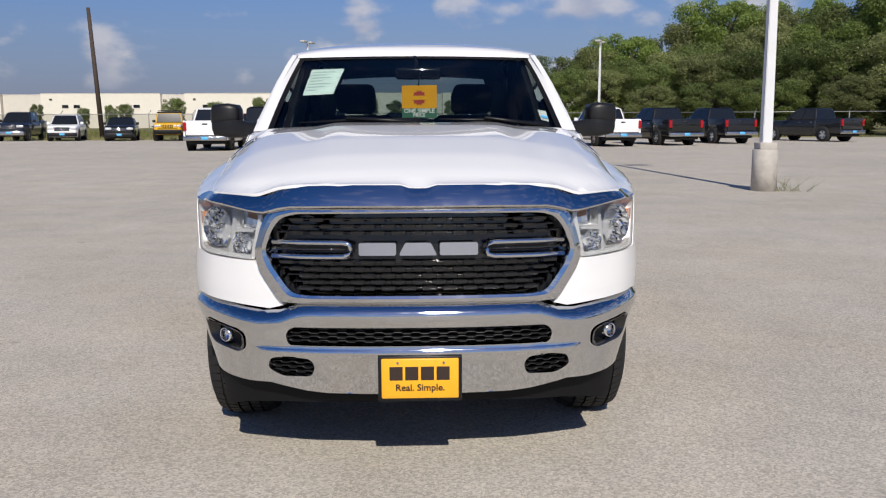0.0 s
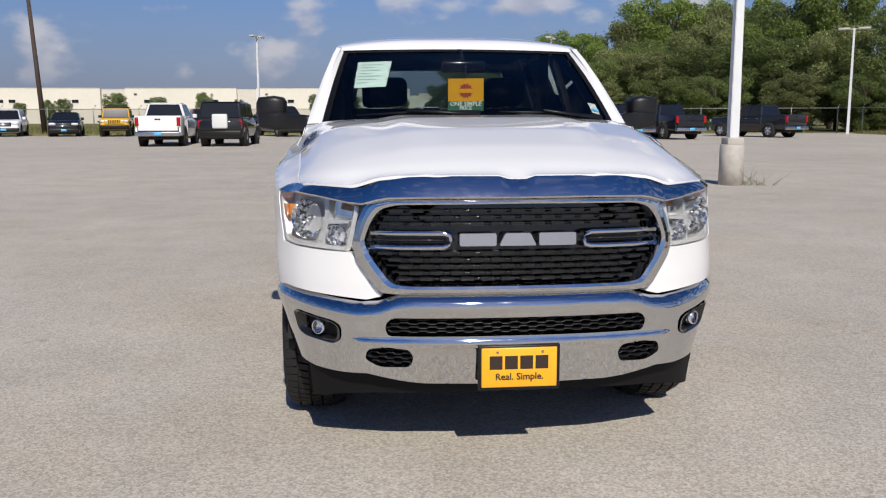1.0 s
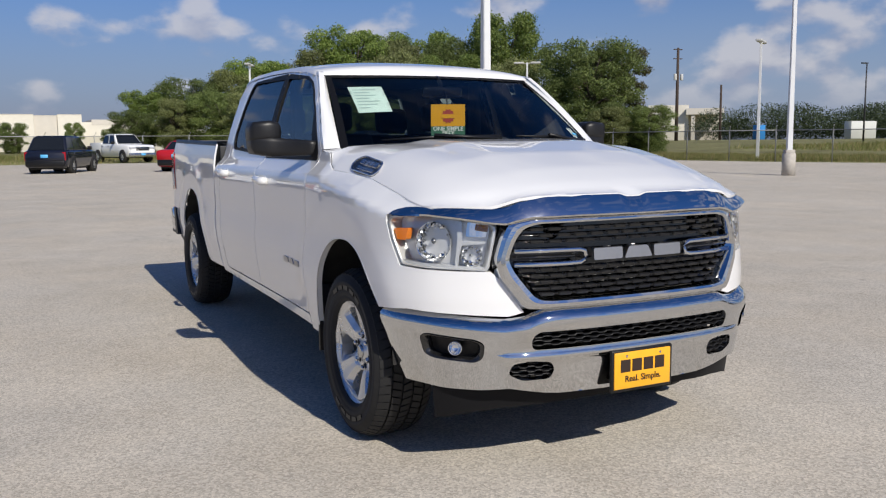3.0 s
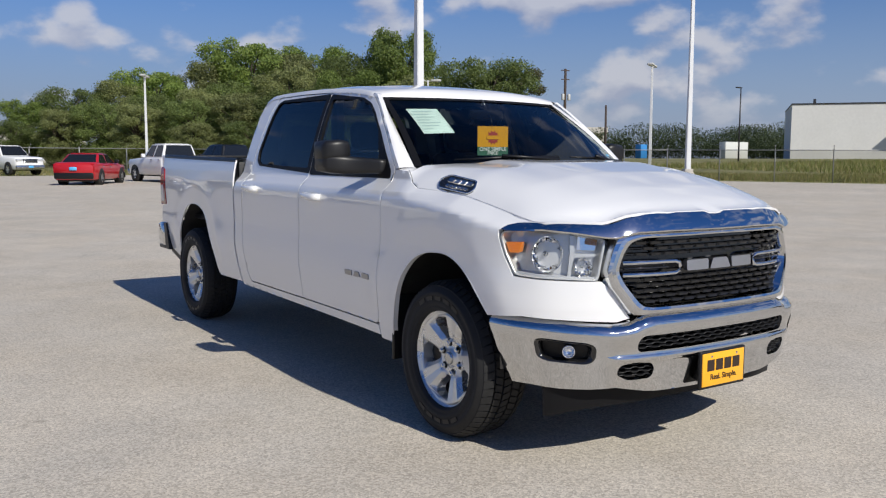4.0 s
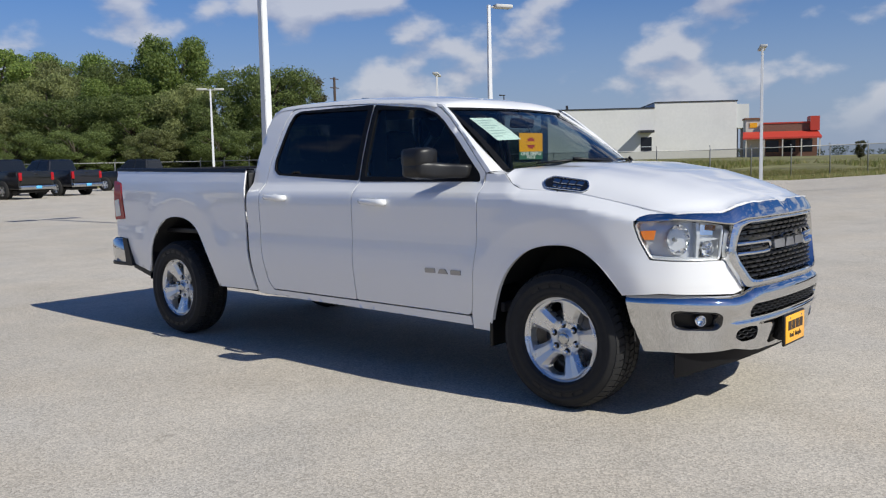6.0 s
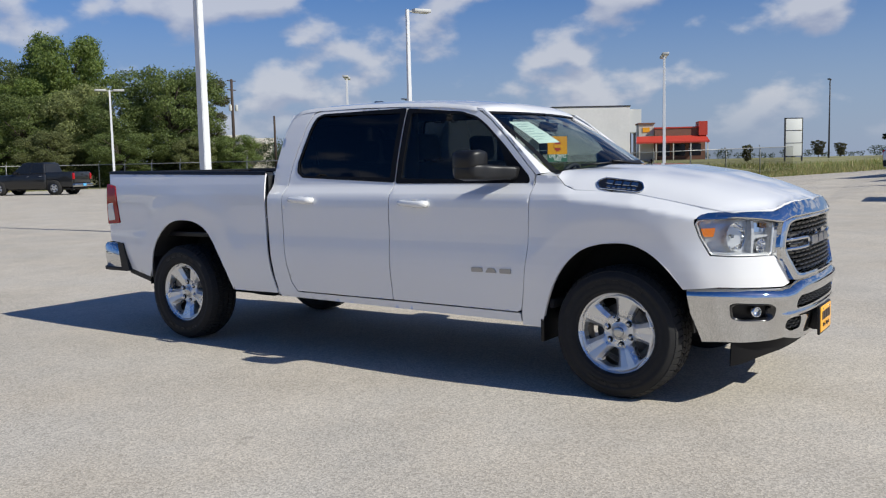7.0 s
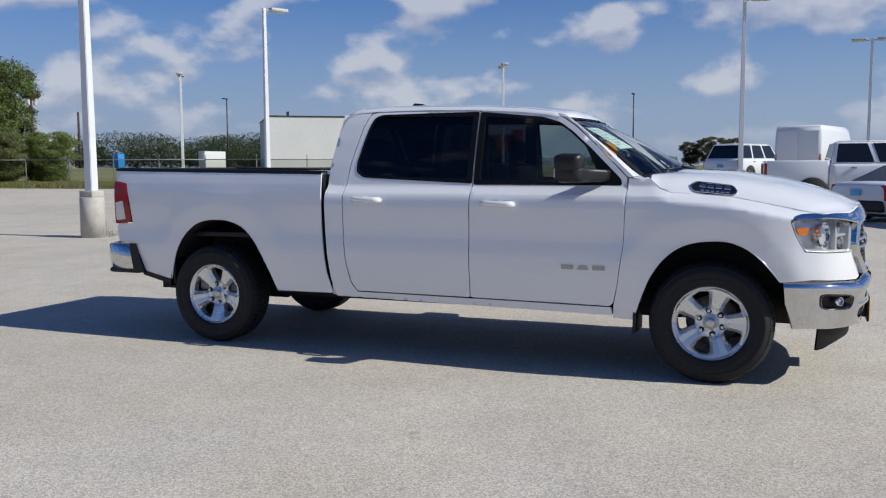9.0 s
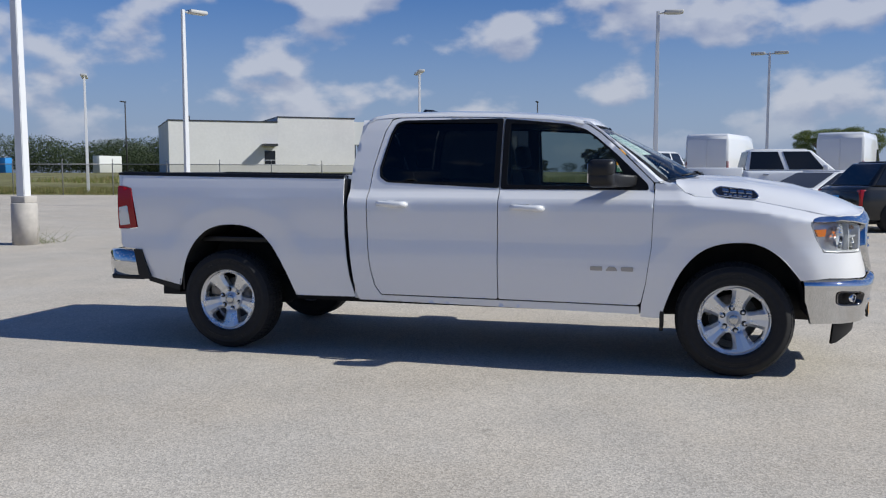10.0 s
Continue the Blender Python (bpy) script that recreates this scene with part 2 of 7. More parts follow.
def ground_mat():
    """Pale exposed-aggregate concrete: fine pebbles, broad stains and hairline cracks."""
    m = mat("lot_concrete", (0.40, 0.365, 0.315), 0.92, spec=0.25)
    n, l = m.node_tree.nodes, m.node_tree.links
    b = n["Principled BSDF"]
    geo = n.new("ShaderNodeNewGeometry")
    def noise_tex(scale, detail, rough=0.5):
        t = n.new("ShaderNodeTexNoise")
        t.inputs["Scale"].default_value, t.inputs["Detail"].default_value, t.inputs["Roughness"].default_value = scale, detail, rough
        l.new(geo.outputs["Position"], t.inputs["Vector"])
        return t.outputs["Fac"]
    def rng(src, a, b2, c, d):
        r = n.new("ShaderNodeMapRange")
        for k, v in enumerate((a, b2, c, d)):
            r.inputs[k + 1].default_value = v
        l.new(src, r.inputs[0])
        return r.outputs[0]
    def mul(p, q):
        x = n.new("ShaderNodeMath")
        x.operation = "MULTIPLY"
        l.new(p, x.inputs[0])
        l.new(q, x.inputs[1])
        return x.outputs[0]
    vo = n.new("ShaderNodeTexVoronoi")
    vo.inputs["Scale"].default_value = 105
    l.new(geo.outputs["Position"], vo.inputs["Vector"])
    sepc = n.new("ShaderNodeSeparateColor")
    l.new(vo.outputs["Color"], sepc.inputs[0])
    pebble = rng(sepc.outputs[0], 0, 1, 0.72, 1.25)
    grain = rng(noise_tex(190, 5, 0.7), 0.3, 0.7, 0.84, 1.15)
    blotch = rng(noise_tex(1.1, 7, 0.7), 0.3, 0.7, 0.88, 1.09)
    broad = rng(noise_tex(0.16, 5, 0.6), 0.35, 0.65, 0.93, 1.05)
    k = mul(mul(pebble, grain), mul(blotch, broad))
    # a few dark drips and hairline cracks
    spots = rng(noise_tex(3.2, 2), 0.73, 0.78, 1.0, 0.72)
    k = mul(k, spots)
    cr = n.new("ShaderNodeTexVoronoi")
    cr.feature = "DISTANCE_TO_EDGE"
    cr.inputs["Scale"].default_value = 0.21
    wob = n.new("ShaderNodeVectorMath")
    wob.operation = "ADD"
    wn3 = n.new("ShaderNodeTexNoise")
    wn3.inputs["Scale"].default_value = 1.1
    l.new(geo.outputs["Position"], wn3.inputs["Vector"])
    l.new(geo.outputs["Position"], wob.inputs[0])
    l.new(wn3.outputs["Color"], wob.inputs[1])
    l.new(wob.outputs[0], cr.inputs["Vector"])
    crack = rng(cr.outputs["Distance"], 0.0, 0.0018, 0.90, 1.0)
    k = mul(k, crack)
    # rusty and grey patches
    tint = n.new("ShaderNodeMix")
    tint.data_type = "RGBA"
    tint.inputs[6].default_value, tint.inputs[7].default_value = (0.500, 0.446, 0.370, 1), (0.488, 0.447, 0.386, 1)
    l.new(rng(noise_tex(0.7, 5, 0.6), 0.38, 0.62, 0.0, 1.0), tint.inputs[0])
    sc = n.new("ShaderNodeVectorMath")
    sc.operation = "SCALE"
    l.new(tint.outputs[2], sc.inputs[0])
    l.new(k, sc.inputs["Scale"])
    l.new(sc.outputs[0], b.inputs["Base Color"])
    bp = n.new("ShaderNodeBump")
    bp.inputs["Strength"].default_value, bp.inputs["Distance"].default_value = 0.4, 0.003
    l.new(vo.outputs["Distance"], bp.inputs["Height"])
    l.new(bp.outputs[0], b.inputs["Normal"])
    return m


M_LOT = ground_mat()
M_GRASSLAND = mat("dry_grassland", (0.235, 0.225, 0.10), 0.95, var=0.35, scale=1.2, var2=0.3, bump=0.6, bscale=12, bdist=0.05)


# ---- helpers for meshes ----
def mesh_ob(name, bm, material, parent=None, label="", smooth=True):
    me = bpy.data.meshes.new(name)
    bm.normal_update()
    bm.to_mesh(me)
    bm.free()
    for mm in (material if isinstance(material, (list, tuple)) else (material,)):
        me.materials.append(mm)
    if smooth:
        me.polygons.foreach_set("use_smooth", [True] * len(me.polygons))
    ob = new(name, me)
    if parent:
        ob.parent = parent
        ob.matrix_parent_inverse = parent.matrix_basis.inverted()
    if label:
        ob["label"] = label
    return ob


def part(name, bm, material, parent, label="", smooth=True):
    return mesh_ob(name, bm, material, parent, label, smooth)


def thing(name, at, label, category, group="", rz=0.0):
    e = new(name)
    e.empty_display_size = 0.2
    e.matrix_basis = pose(*at, 0, 0, rz)
    return tagged(e, label, category, group)


def raw(verts, faces):
    bm = bmesh.new()
    vs = [bm.verts.new(v) for v in verts]
    for f in faces:
        try:
            bm.faces.new([vs[i] for i in f])
        except ValueError:
            pass
    return bm


def box(bm, x0, y0, z0, x1, y1, z1, m=None):
    """Adds a box to bm, optionally moved by the matrix m."""
    co = [Vector(c) for c in ((x0, y0, z0), (x1, y0, z0), (x1, y1, z0), (x0, y1, z0), (x0, y0, z1), (x1, y0, z1), (x1, y1, z1), (x0, y1, z1))]
    vs = [bm.verts.new(m @ c if m else c) for c in co]
    fs = [bm.faces.new([vs[i] for i in f]) for f in ((0, 3, 2, 1), (4, 5, 6, 7), (0, 1, 5, 4), (1, 2, 6, 5), (2, 3, 7, 6), (3, 0, 4, 7))]
    return fs


def bbox(x0, y0, z0, x1, y1, z1, r=0.01, seg=2, m=None):
    """A bmesh with one bevelled box."""
    bm = bmesh.new()
    box(bm, x0, y0, z0, x1, y1, z1)
    if r:
        bmesh.ops.bevel(bm, geom=bm.edges[:], offset=r, segments=seg, affect="EDGES", profile=0.5)
    if m:
        bmesh.ops.transform(bm, matrix=m, verts=bm.verts)
    return bm


def tube(bm, pts, radii, sides=8, cap=True):
    """A tapered tube through pts."""
    rings = []
    pts = [Vector(p) for p in pts]
    if not isinstance(radii, (list, tuple)):
        radii = [radii] * len(pts)
    for i, p in enumerate(pts):
        d = (pts[min(i + 1, len(pts) - 1)] - pts[max(i - 1, 0)]).normalized()
        a = Vector((0, 0, 1)) if abs(d.z) < 0.9 else Vector((1, 0, 0))
        e1 = d.cross(a).normalized()
        e2 = d.cross(e1)
        rings.append([bm.verts.new(p + radii[i] * (math.cos(t) * e1 + math.sin(t) * e2)) for t in (2 * math.pi * k / sides for k in range(sides))])
    for r0, r1 in zip(rings, rings[1:]):
        for k in range(sides):
            bm.faces.new((r0[k], r0[(k + 1) % sides], r1[(k + 1) % sides], r1[k]))
    if cap:
        bm.faces.new(rings[0][::-1])
        bm.faces.new(rings[-1])


def lathe(profile, sides=48, axis="x", closed=False):
    """Turns a profile of (radius, along) round an axis."""
    bm = bmesh.new()
    rings = []
    for k in range(sides):
        t = 2 * math.pi * k / sides
        c, s = math.cos(t), math.sin(t)
        rings.append([bm.verts.new((a, r * c, r * s) if axis == "x" else (r * c, r * s, a)) for r, a in profile])
    n = len(profile)
    for k in range(sides):
        r0, r1 = rings[k], rings[(k + 1) % sides]
        for i in range(n if closed else n - 1):
            bm.faces.new((r0[i], r0[(i + 1) % n], r1[(i + 1) % n], r1[i]))
    bmesh.ops.remove_doubles(bm, verts=bm.verts, dist=1e-5)
    bmesh.ops.recalc_face_normals(bm, faces=bm.faces)
    return bm


def interp(x, xs, ys):
    return float(np.interp(x, xs, ys))


def smooth01(t):
    t = min(max(t, 0.0), 1.0)
    return t * t * (3 - 2 * t)


# ---- ground ----
def gz(x, y):
    """Height of the ground: level at the truck, rising gently to the far side of the lot and to the road."""
    near = min(max((y - 3) / 12, 0.0), 1.0)
    return 0.004 * min(max(0.0, y - 6), 54) + 0.027 * min(max(0.0, x - 20), 30) * (1 - near) + 0.0125 * min(max(0.0, x - 50), 100)


def build_ground():
    """The lot is a slab that stands a kerb's height over the land around it."""
    bm = bmesh.new()
    ys = (-120, 3, 6, 15, 19, 33, 46, 57)
    edge = {-120: 47.5, 3: 47.5, 6: 47.5, 15: 45.5, 19: 44.5, 33: 37.0, 46: 34.5, 57: 35.0}
    rows = [[bm.verts.new((x, y, gz(x, y))) for x in (-140, -60, -20, 0, 20, edge[y])] for y in ys]
    for r0, r1 in zip(rows, rows[1:]):
        for k in range(5):
            bm.faces.new((r0[k], r0[k + 1], r1[k + 1], r1[k]))
    low = bmesh.ops.extrude_face_region(bm, geom=bm.faces[:])
    for v in low["geom"]:
        if isinstance(v, bmesh.types.BMVert):
            v.co.z -= 0.35
    bmesh.ops.recalc_face_normals(bm, faces=bm.faces)
    lot = mesh_ob("ground", bm, M_LOT, smooth=False)
    tagged(lot, "pale exposed-aggregate concrete car lot with stains", "ground", kind="structure")
    bm = bmesh.new()
    R = 3000
    nx = [-R, -600, -200, -140, -100, -60, -20, 0, 20, 35, 50, 70, 100, 150, 250, 600, R]
    ny = [-R, -600, -200, -120, -60, 0, 3, 15, 20, 40, 57, 70, 90, 120, 160, 250, 600, R]
    vs = {}
    for x in nx:
        for y in ny:
            inl = -140 < x < 36 and -120 < y < 57
            vs[x, y] = bm.verts.new((x, y, gz(x, y) - (0.25 if inl else 0.03)))
    for a, b in zip(nx, nx[1:]):
        for c, d in zip(ny, ny[1:]):
            bm.faces.new((vs[a, c], vs[b, c], vs[b, d], vs[a, d]))
    g = mesh_ob("grass_field", bm, M_GRASSLAND, smooth=True)
    tagged(g, "dry grassland with weeds beyond the car lot", "ground", kind="structure")


build_ground()


# ---- the pickup truck ----
# Truck space is world space: x across (the passenger's side is -x), y back from the front axle, z up.
def spline(nodes, n=40):
    p = np.array(nodes, float)
    d = np.linalg.norm(np.diff(p, axis=0), axis=1)
    t = np.r_[0, np.cumsum(d)]
    m = np.gradient(p, t, axis=0)
    out = []
    for i in range(len(p) - 1):
        h = t[i + 1] - t[i]
        for k in np.linspace(0, 1, n, endpoint=False):
            out.append((2 * k**3 - 3 * k**2 + 1) * p[i] + (k**3 - 2 * k**2 + k) * h * m[i] + (-2 * k**3 + 3 * k**2) * p[i + 1] + (k**3 - k**2) * h * m[i + 1])
    return np.array(out + [p[-1]])


# The outline in plan, from the middle of the nose round the corner to the tail.
PLAN = spline(((0, -0.945), (0.25, -0.937), (0.45, -0.912), (0.585, -0.868), (0.73, -0.79), (0.856, -0.675), (0.933, -0.52), (0.960, -0.37),
               (0.974, -0.15), (0.972, 0.15), (0.955, 0.9), (0.948, 3.0), (0.940, 4.0), (0.925, 4.6), (0.912, 4.95)))
PLAN_U = np.r_[0, np.cumsum(np.linalg.norm(np.diff(PLAN, axis=0), axis=1))]
PLAN_T = np.gradient(PLAN, PLAN_U, axis=0)


def fs(x, z):
    """A flank point by its distance from the middle."""
    return (interp(x, PLAN[:420, 0], PLAN_U[:420]) if x >= 0 else -interp(-x, PLAN[:420, 0], PLAN_U[:420]), z)


def sd(y, z):
    """A flank point by its place along the truck."""
    return (interp(y, PLAN[:, 1], PLAN_U), z)


SECT_Z = (0.30, 0.40, 0.50, 0.60, 0.68, 0.74, 0.79, 0.85, 0.91, 0.96, 1.06, 1.14, 1.19, 1.225, 1.25, 1.27, 1.29, 1.45, 1.62, 1.75, 1.82, 1.87)
SECT_D = (-0.075, -0.05, -0.028, -0.014, -0.003, 0.002, 0.003, 0.0, -0.005, -0.006, -0.002, -0.002, -0.006, -0.018, -0.045, -0.066, -0.084, -0.125, -0.178, -0.226, -0.258, -0.29)
BED_Z = (0.30, 0.40, 0.50, 0.60, 0.68, 0.74, 0.79, 0.85, 0.91, 0.96, 1.10, 1.22, 1.30, 1.36, 1.42)
BED_D = (-0.075, -0.05, -0.028, -0.014, -0.003, 0.002, 0.003, 0.0, -0.005, -0.006, -0.003, -0.006, -0.016, -0.03, -0.048)
NOSE_Z = (0.30, 0.75, 0.90, 1.00, 1.10, 1.16, 1.25)
NOSE_D = (0.0, 0.0, -0.012, -0.02, -0.032, -0.046, -0.09)

HOOD_EDGE = ((-0.66, -0.60, -0.52, -0.45, -0.30, -0.10, 0.10, 0.27, 0.345, 0.41), (1.117, 1.125, 1.14, 1.155, 1.185, 1.222, 1.238, 1.247, 1.275, 1.325))


def flank(u, z, d=0.0, s=1):
    a = abs(u)
    x, y = interp(a, PLAN_U, PLAN[:, 0]), interp(a, PLAN_U, PLAN[:, 1])
    tx, ty = interp(a, PLAN_U, PLAN_T[:, 0]), interp(a, PLAN_U, PLAN_T[:, 1])
    k = math.hypot(tx, ty)
    nx, ny = ty / k, -tx / k
    wf = 1 - smooth01((y + 0.80) / 0.5)
    side = interp(z, BED_Z, BED_D) if y > 2.855 else interp(z, SECT_Z, SECT_D)
    # the front wing rolls over to the bonnet, lower towards the nose
    w = 1 - smooth01((y - 0.02) / 0.42)
    if w > 0:
        q = min(1.3, max(0.0, (z - interp(y, *HOOD_EDGE) + 0.062) / 0.062))
        side = side * (1 - w) + w * (interp(min(z, 1.06), SECT_Z, SECT_D) - 0.105 * (0.8 * q + 0.2 * q * q))
    # the shoulder crease over the wheel arches stands a little proud
    for yc, zc in ((0.03, 0.44), (3.81, 0.51)):
        r = math.hypot(y - yc, z - zc)
        side += 0.009 * smooth01((z - 0.5) / 0.2) * (math.exp(-((r - 0.63) / 0.10) ** 2) if r > 0.63 else max(0.0, (r - 0.5) / 0.13))
    off = wf * interp(z, NOSE_Z, NOSE_D) + (1 - wf) * side + d
    return Vector(((x + nx * off) * (s if u >= 0 else -s), y + ny * off, z))


def fillet(loop, r=0.02, seg=4):
    """Rounds the corners of a loop."""
    out, n = [], len(loop)
    for i in range(n):
        p, a, b = Vector(loop[i]), Vector(loop[i - 1]), Vector(loop[(i + 1) % n])
        la, lb = (a - p).length, (b - p).length
        k = min(r, 0.45 * la, 0.45 * lb)
        if k < 1e-4:
            out.append(tuple(p))
            continue
        p0, p1 = p + (a - p) * (k / la), p + (b - p) * (k / lb)
        out += [tuple(p0 * (1 - t) ** 2 + p * 2 * t * (1 - t) + p1 * t * t) for t in (j / seg for j in range(seg + 1))]
    return out


def densify(loop, step):
    out = []
    for a, b in zip(loop, loop[1:] + loop[:1]):
        n = max(1, int(math.ceil(math.hypot(b[0] - a[0], b[1] - a[1]) / step)))
        out += [(a[0] + (b[0] - a[0]) * k / n, a[1] + (b[1] - a[1]) * k / n) for k in range(n)]
    return out


def inside(poly, pts):
    """Which of pts (n, 2) lie in the polygon."""
    p = np.array(poly)
    q = np.roll(p, -1, axis=0)
    x, y = pts[:, 0][:, None], pts[:, 1][:, None]
    cross = ((p[:, 1] > y) != (q[:, 1] > y)) & (x < (q[:, 0] - p[:, 0]) * (y - p[:, 1]) / (q[:, 1] - p[:, 1] + 1e-12) + p[:, 0])
    return cross.sum(axis=1) % 2 == 1


from mathutils.geometry import delaunay_2d_cdt


def sheet(loop, surf, thick=0.02, holes=(), step=0.05, zlines=(), bm=None):
    """A pressed panel: a loop in the surface's own two numbers, with holes, laid on surf(a, b, d), its edges turned in by thick."""
    loops = [densify(list(loop), step)] + [densify(list(h), step * 0.6) for h in holes]
    P = np.array(loops[0])
    lo, hi = P.min(axis=0), P.max(axis=0)
    gx = np.arange(lo[0] + step * 0.5, hi[0], step)
    gy = np.union1d(np.arange(lo[1] + step * 0.5, hi[1], step), [z for z in zlines if lo[1] < z < hi[1]])
    G = np.array([(a, b) for a in gx for b in gy]) if len(gx) and len(gy) else np.zeros((0, 2))
    if len(G):
        keep = inside(loops[0], G)
        for h in loops[1:]:
            keep &= ~inside(h, G)
        edge = np.vstack([np.array(l) for l in loops])
        G = G[keep]
        if len(G):
            dist = np.min(np.hypot(G[:, None, 0] - edge[None, :, 0], G[:, None, 1] - edge[None, :, 1]), axis=1)
            G = G[dist > step * 0.3]
    co, ed, k0 = [], [], 0
    for l in loops:
        co += [Vector(p) for p in l]
        ed += [(k0 + i, k0 + (i + 1) % len(l)) for i in range(len(l))]
        k0 += len(l)
    co += [Vector(p) for p in G]
    v2, e2, f2, *_ = delaunay_2d_cdt(co, ed, [], 0, 1e-6)
    V = np.array([tuple(v) for v in v2])
    C = np.array([V[list(f)].mean(axis=0) for f in f2])
    ok = inside(loops[0], C)
    for h in loops[1:]:
        ok &= ~inside(h, C)
    own = bm is None
    bm = bm or bmesh.new()
    vs = [bm.verts.new(surf(p[0], p[1], 0.0)) for p in V]
    f0 = f2[int(np.argmax(ok))]
    c = V[list(f0)].mean(axis=0)
    out = surf(c[0], c[1], 0.01) - surf(c[0], c[1], 0.0)
    a, b, e = (vs[i].co for i in f0[:3])
    flip = (b - a).cross(e - a).dot(out) < 0
    for f, good in zip(f2, ok):
        if good:
            bm.faces.new([vs[i] for i in (reversed(f) if flip else f)])
    if thick:
        for li, l in enumerate(loops):
            top = [bm.verts.new(surf(p[0], p[1], 0.0)) for p in l]
            low = [bm.verts.new(surf(p[0], p[1], -thick)) for p in l]
            n = len(l)
            area = sum(l[i][0] * l[(i + 1) % n][1] - l[(i + 1) % n][0] * l[i][1] for i in range(n))
            turn = (area > 0) ^ flip ^ (li > 0)
            for i in range(n):
                q = (top[i], low[i], low[(i + 1) % n], top[(i + 1) % n])
                bm.faces.new(q if turn else q[::-1])
    if own:
        loose = [v for v in bm.verts if not v.link_faces]
        bmesh.ops.delete(bm, geom=loose, context="VERTS")
    return bm


def resample(loop, n):
    p = np.array(list(loop) + [loop[0]], float)
    t = np.r_[0, np.cumsum(np.linalg.norm(np.diff(p, axis=0), axis=1))]
    s = np.linspace(0, t[-1], n, endpoint=False)
    return [(float(np.interp(k, t, p[:, 0])), float(np.interp(k, t, p[:, 1]))) for k in s]


def ring(outer, inner, surf, heights, n=96):
    """A moulding between two loops; heights: its rise from the outer edge to the inner."""
    o, i = resample(outer, n), resample(inner, n)
    bm, rows, m = bmesh.new(), [], len(heights)
    for k, h in enumerate(heights):
        f = k / (m - 1)
        rows.append([bm.verts.new(surf(a[0] * (1 - f) + b[0] * f, a[1] * (1 - f) + b[1] * f, h)) for a, b in zip(o, i)])
    for r0, r1 in zip(rows, rows[1:]):
        for k in range(n):
            bm.faces.new((r0[k], r0[(k + 1) % n], r1[(k + 1) % n], r1[k]))
    bmesh.ops.recalc_face_normals(bm, faces=bm.faces)
    return bm


def loft(c0, c1, n=8, bulge=None):
    """A strip between two point lists of the same length; bulge(f, k) moves it out."""
    bm, rows = bmesh.new(), []
    for j in range(n + 1):
        f = j / n
        rows.append([bm.verts.new(Vector(a) * (1 - f) + Vector(b) * f + (bulge(f, k / (len(c0) - 1)) if bulge else Vector())) for k, (a, b) in enumerate(zip(c0, c1))])
    for r0, r1 in zip(rows, rows[1:]):
        for k in range(len(c0) - 1):
            bm.faces.new((r0[k], r0[k + 1], r1[k + 1], r1[k]))
    return bm


truck = thing("pickup_truck", (0, 1.95, 0), "white crew-cab pickup truck with chrome grille and bumper", "pickup truck")
ZL = (0.68, 0.74, 0.79, 0.85, 0.91, 0.96, 1.14, 1.19, 1.225, 1.25, 1.27, 1.29, 1.45, 1.62, 1.75, 1.785, 1.82, 1.845)
ARCH_F = ((0.50, 0.39), (0.435, 0.58), (0.37, 0.72), (0.30, 0.815), (0.20, 0.895), (0.10, 0.93), (0.0, 0.942), (-0.10, 0.94), (-0.19, 0.91), (-0.28, 0.85), (-0.365, 0.76), (-0.42, 0.69))
ARCH_F = tuple((float(a), float(b)) for a, b in spline(ARCH_F, 3))
ARCH_R = ((3.29, 0.455), (3.37, 0.65), (3.42, 0.75), (3.49, 0.855), (3.60, 0.955), (3.72, 1.0), (3.83, 1.01), (3.96, 1.0), (4.08, 0.955), (4.17, 0.875), (4.24, 0.77), (4.29, 0.65), (4.335, 0.50))
ARCH_R = tuple((float(a), float(b)) for a, b in spline(ARCH_R, 3))
FENDER_TOP = ((0.549, 1.285), (0.549, 1.340), (0.41, 1.335), (0.345, 1.275), (0.27, 1.247), (0.10, 1.238), (-0.10, 1.222), (-0.30, 1.185), (-0.45, 1.155), (-0.52, 1.14), (-0.60, 1.125), (-0.66, 1.117))
HEAD_LOOP = (fs(0.618, 1.052), fs(0.652, 0.868), fs(0.76, 0.872), fs(0.87, 0.876), sd(-0.56, 0.884), sd(-0.505, 0.98), sd(-0.475, 1.06), sd(-0.49, 1.082), fs(0.875, 1.090), fs(0.76, 1.080))
HOOD_LINE = ((0.0, 1.151), (0.035, 1.152), (0.07, 1.163), (0.30, 1.164), (0.50, 1.158), (0.535, 1.152), (0.60, 1.120), (0.64, 1.116), (0.75, 1.120), (0.85, 1.120), (0.90, 1.112), (0.95, 1.096))
WIN_F = ((0.59, 1.292), (0.60, 1.335), (0.83, 1.555), (0.97, 1.675), (1.06, 1.735), (1.19, 1.775), (1.632, 1.802), (1.632, 1.315))
WIN_R = ((1.695, 1.322), (1.695, 1.805), (2.45, 1.822), (2.515, 1.80), (2.55, 1.72), (2.615, 1.46), (2.61, 1.385), (2.55, 1.345))
PANE_F = ((0.72, 1.312), (0.862, 1.562), (0.99, 1.672), (1.07, 1.722), (1.195, 1.760), (1.615, 1.786), (1.615, 1.330))
PANE_R = ((1.712, 1.337), (1.712, 1.790), (2.445, 1.806), (2.502, 1.787), (2.537, 1.712), (2.600, 1.455), (2.595, 1.392), (2.54, 1.359))
DOOR_F = ((1.660, 0.485), (0.655, 0.478), (0.632, 0.50), (0.60, 0.64), (0.565, 0.89), (0.553, 1.255), (0.562, 1.345), (0.80, 1.575), (0.95, 1.705), (1.04, 1.765), (1.19, 1.802), (1.660, 1.830))
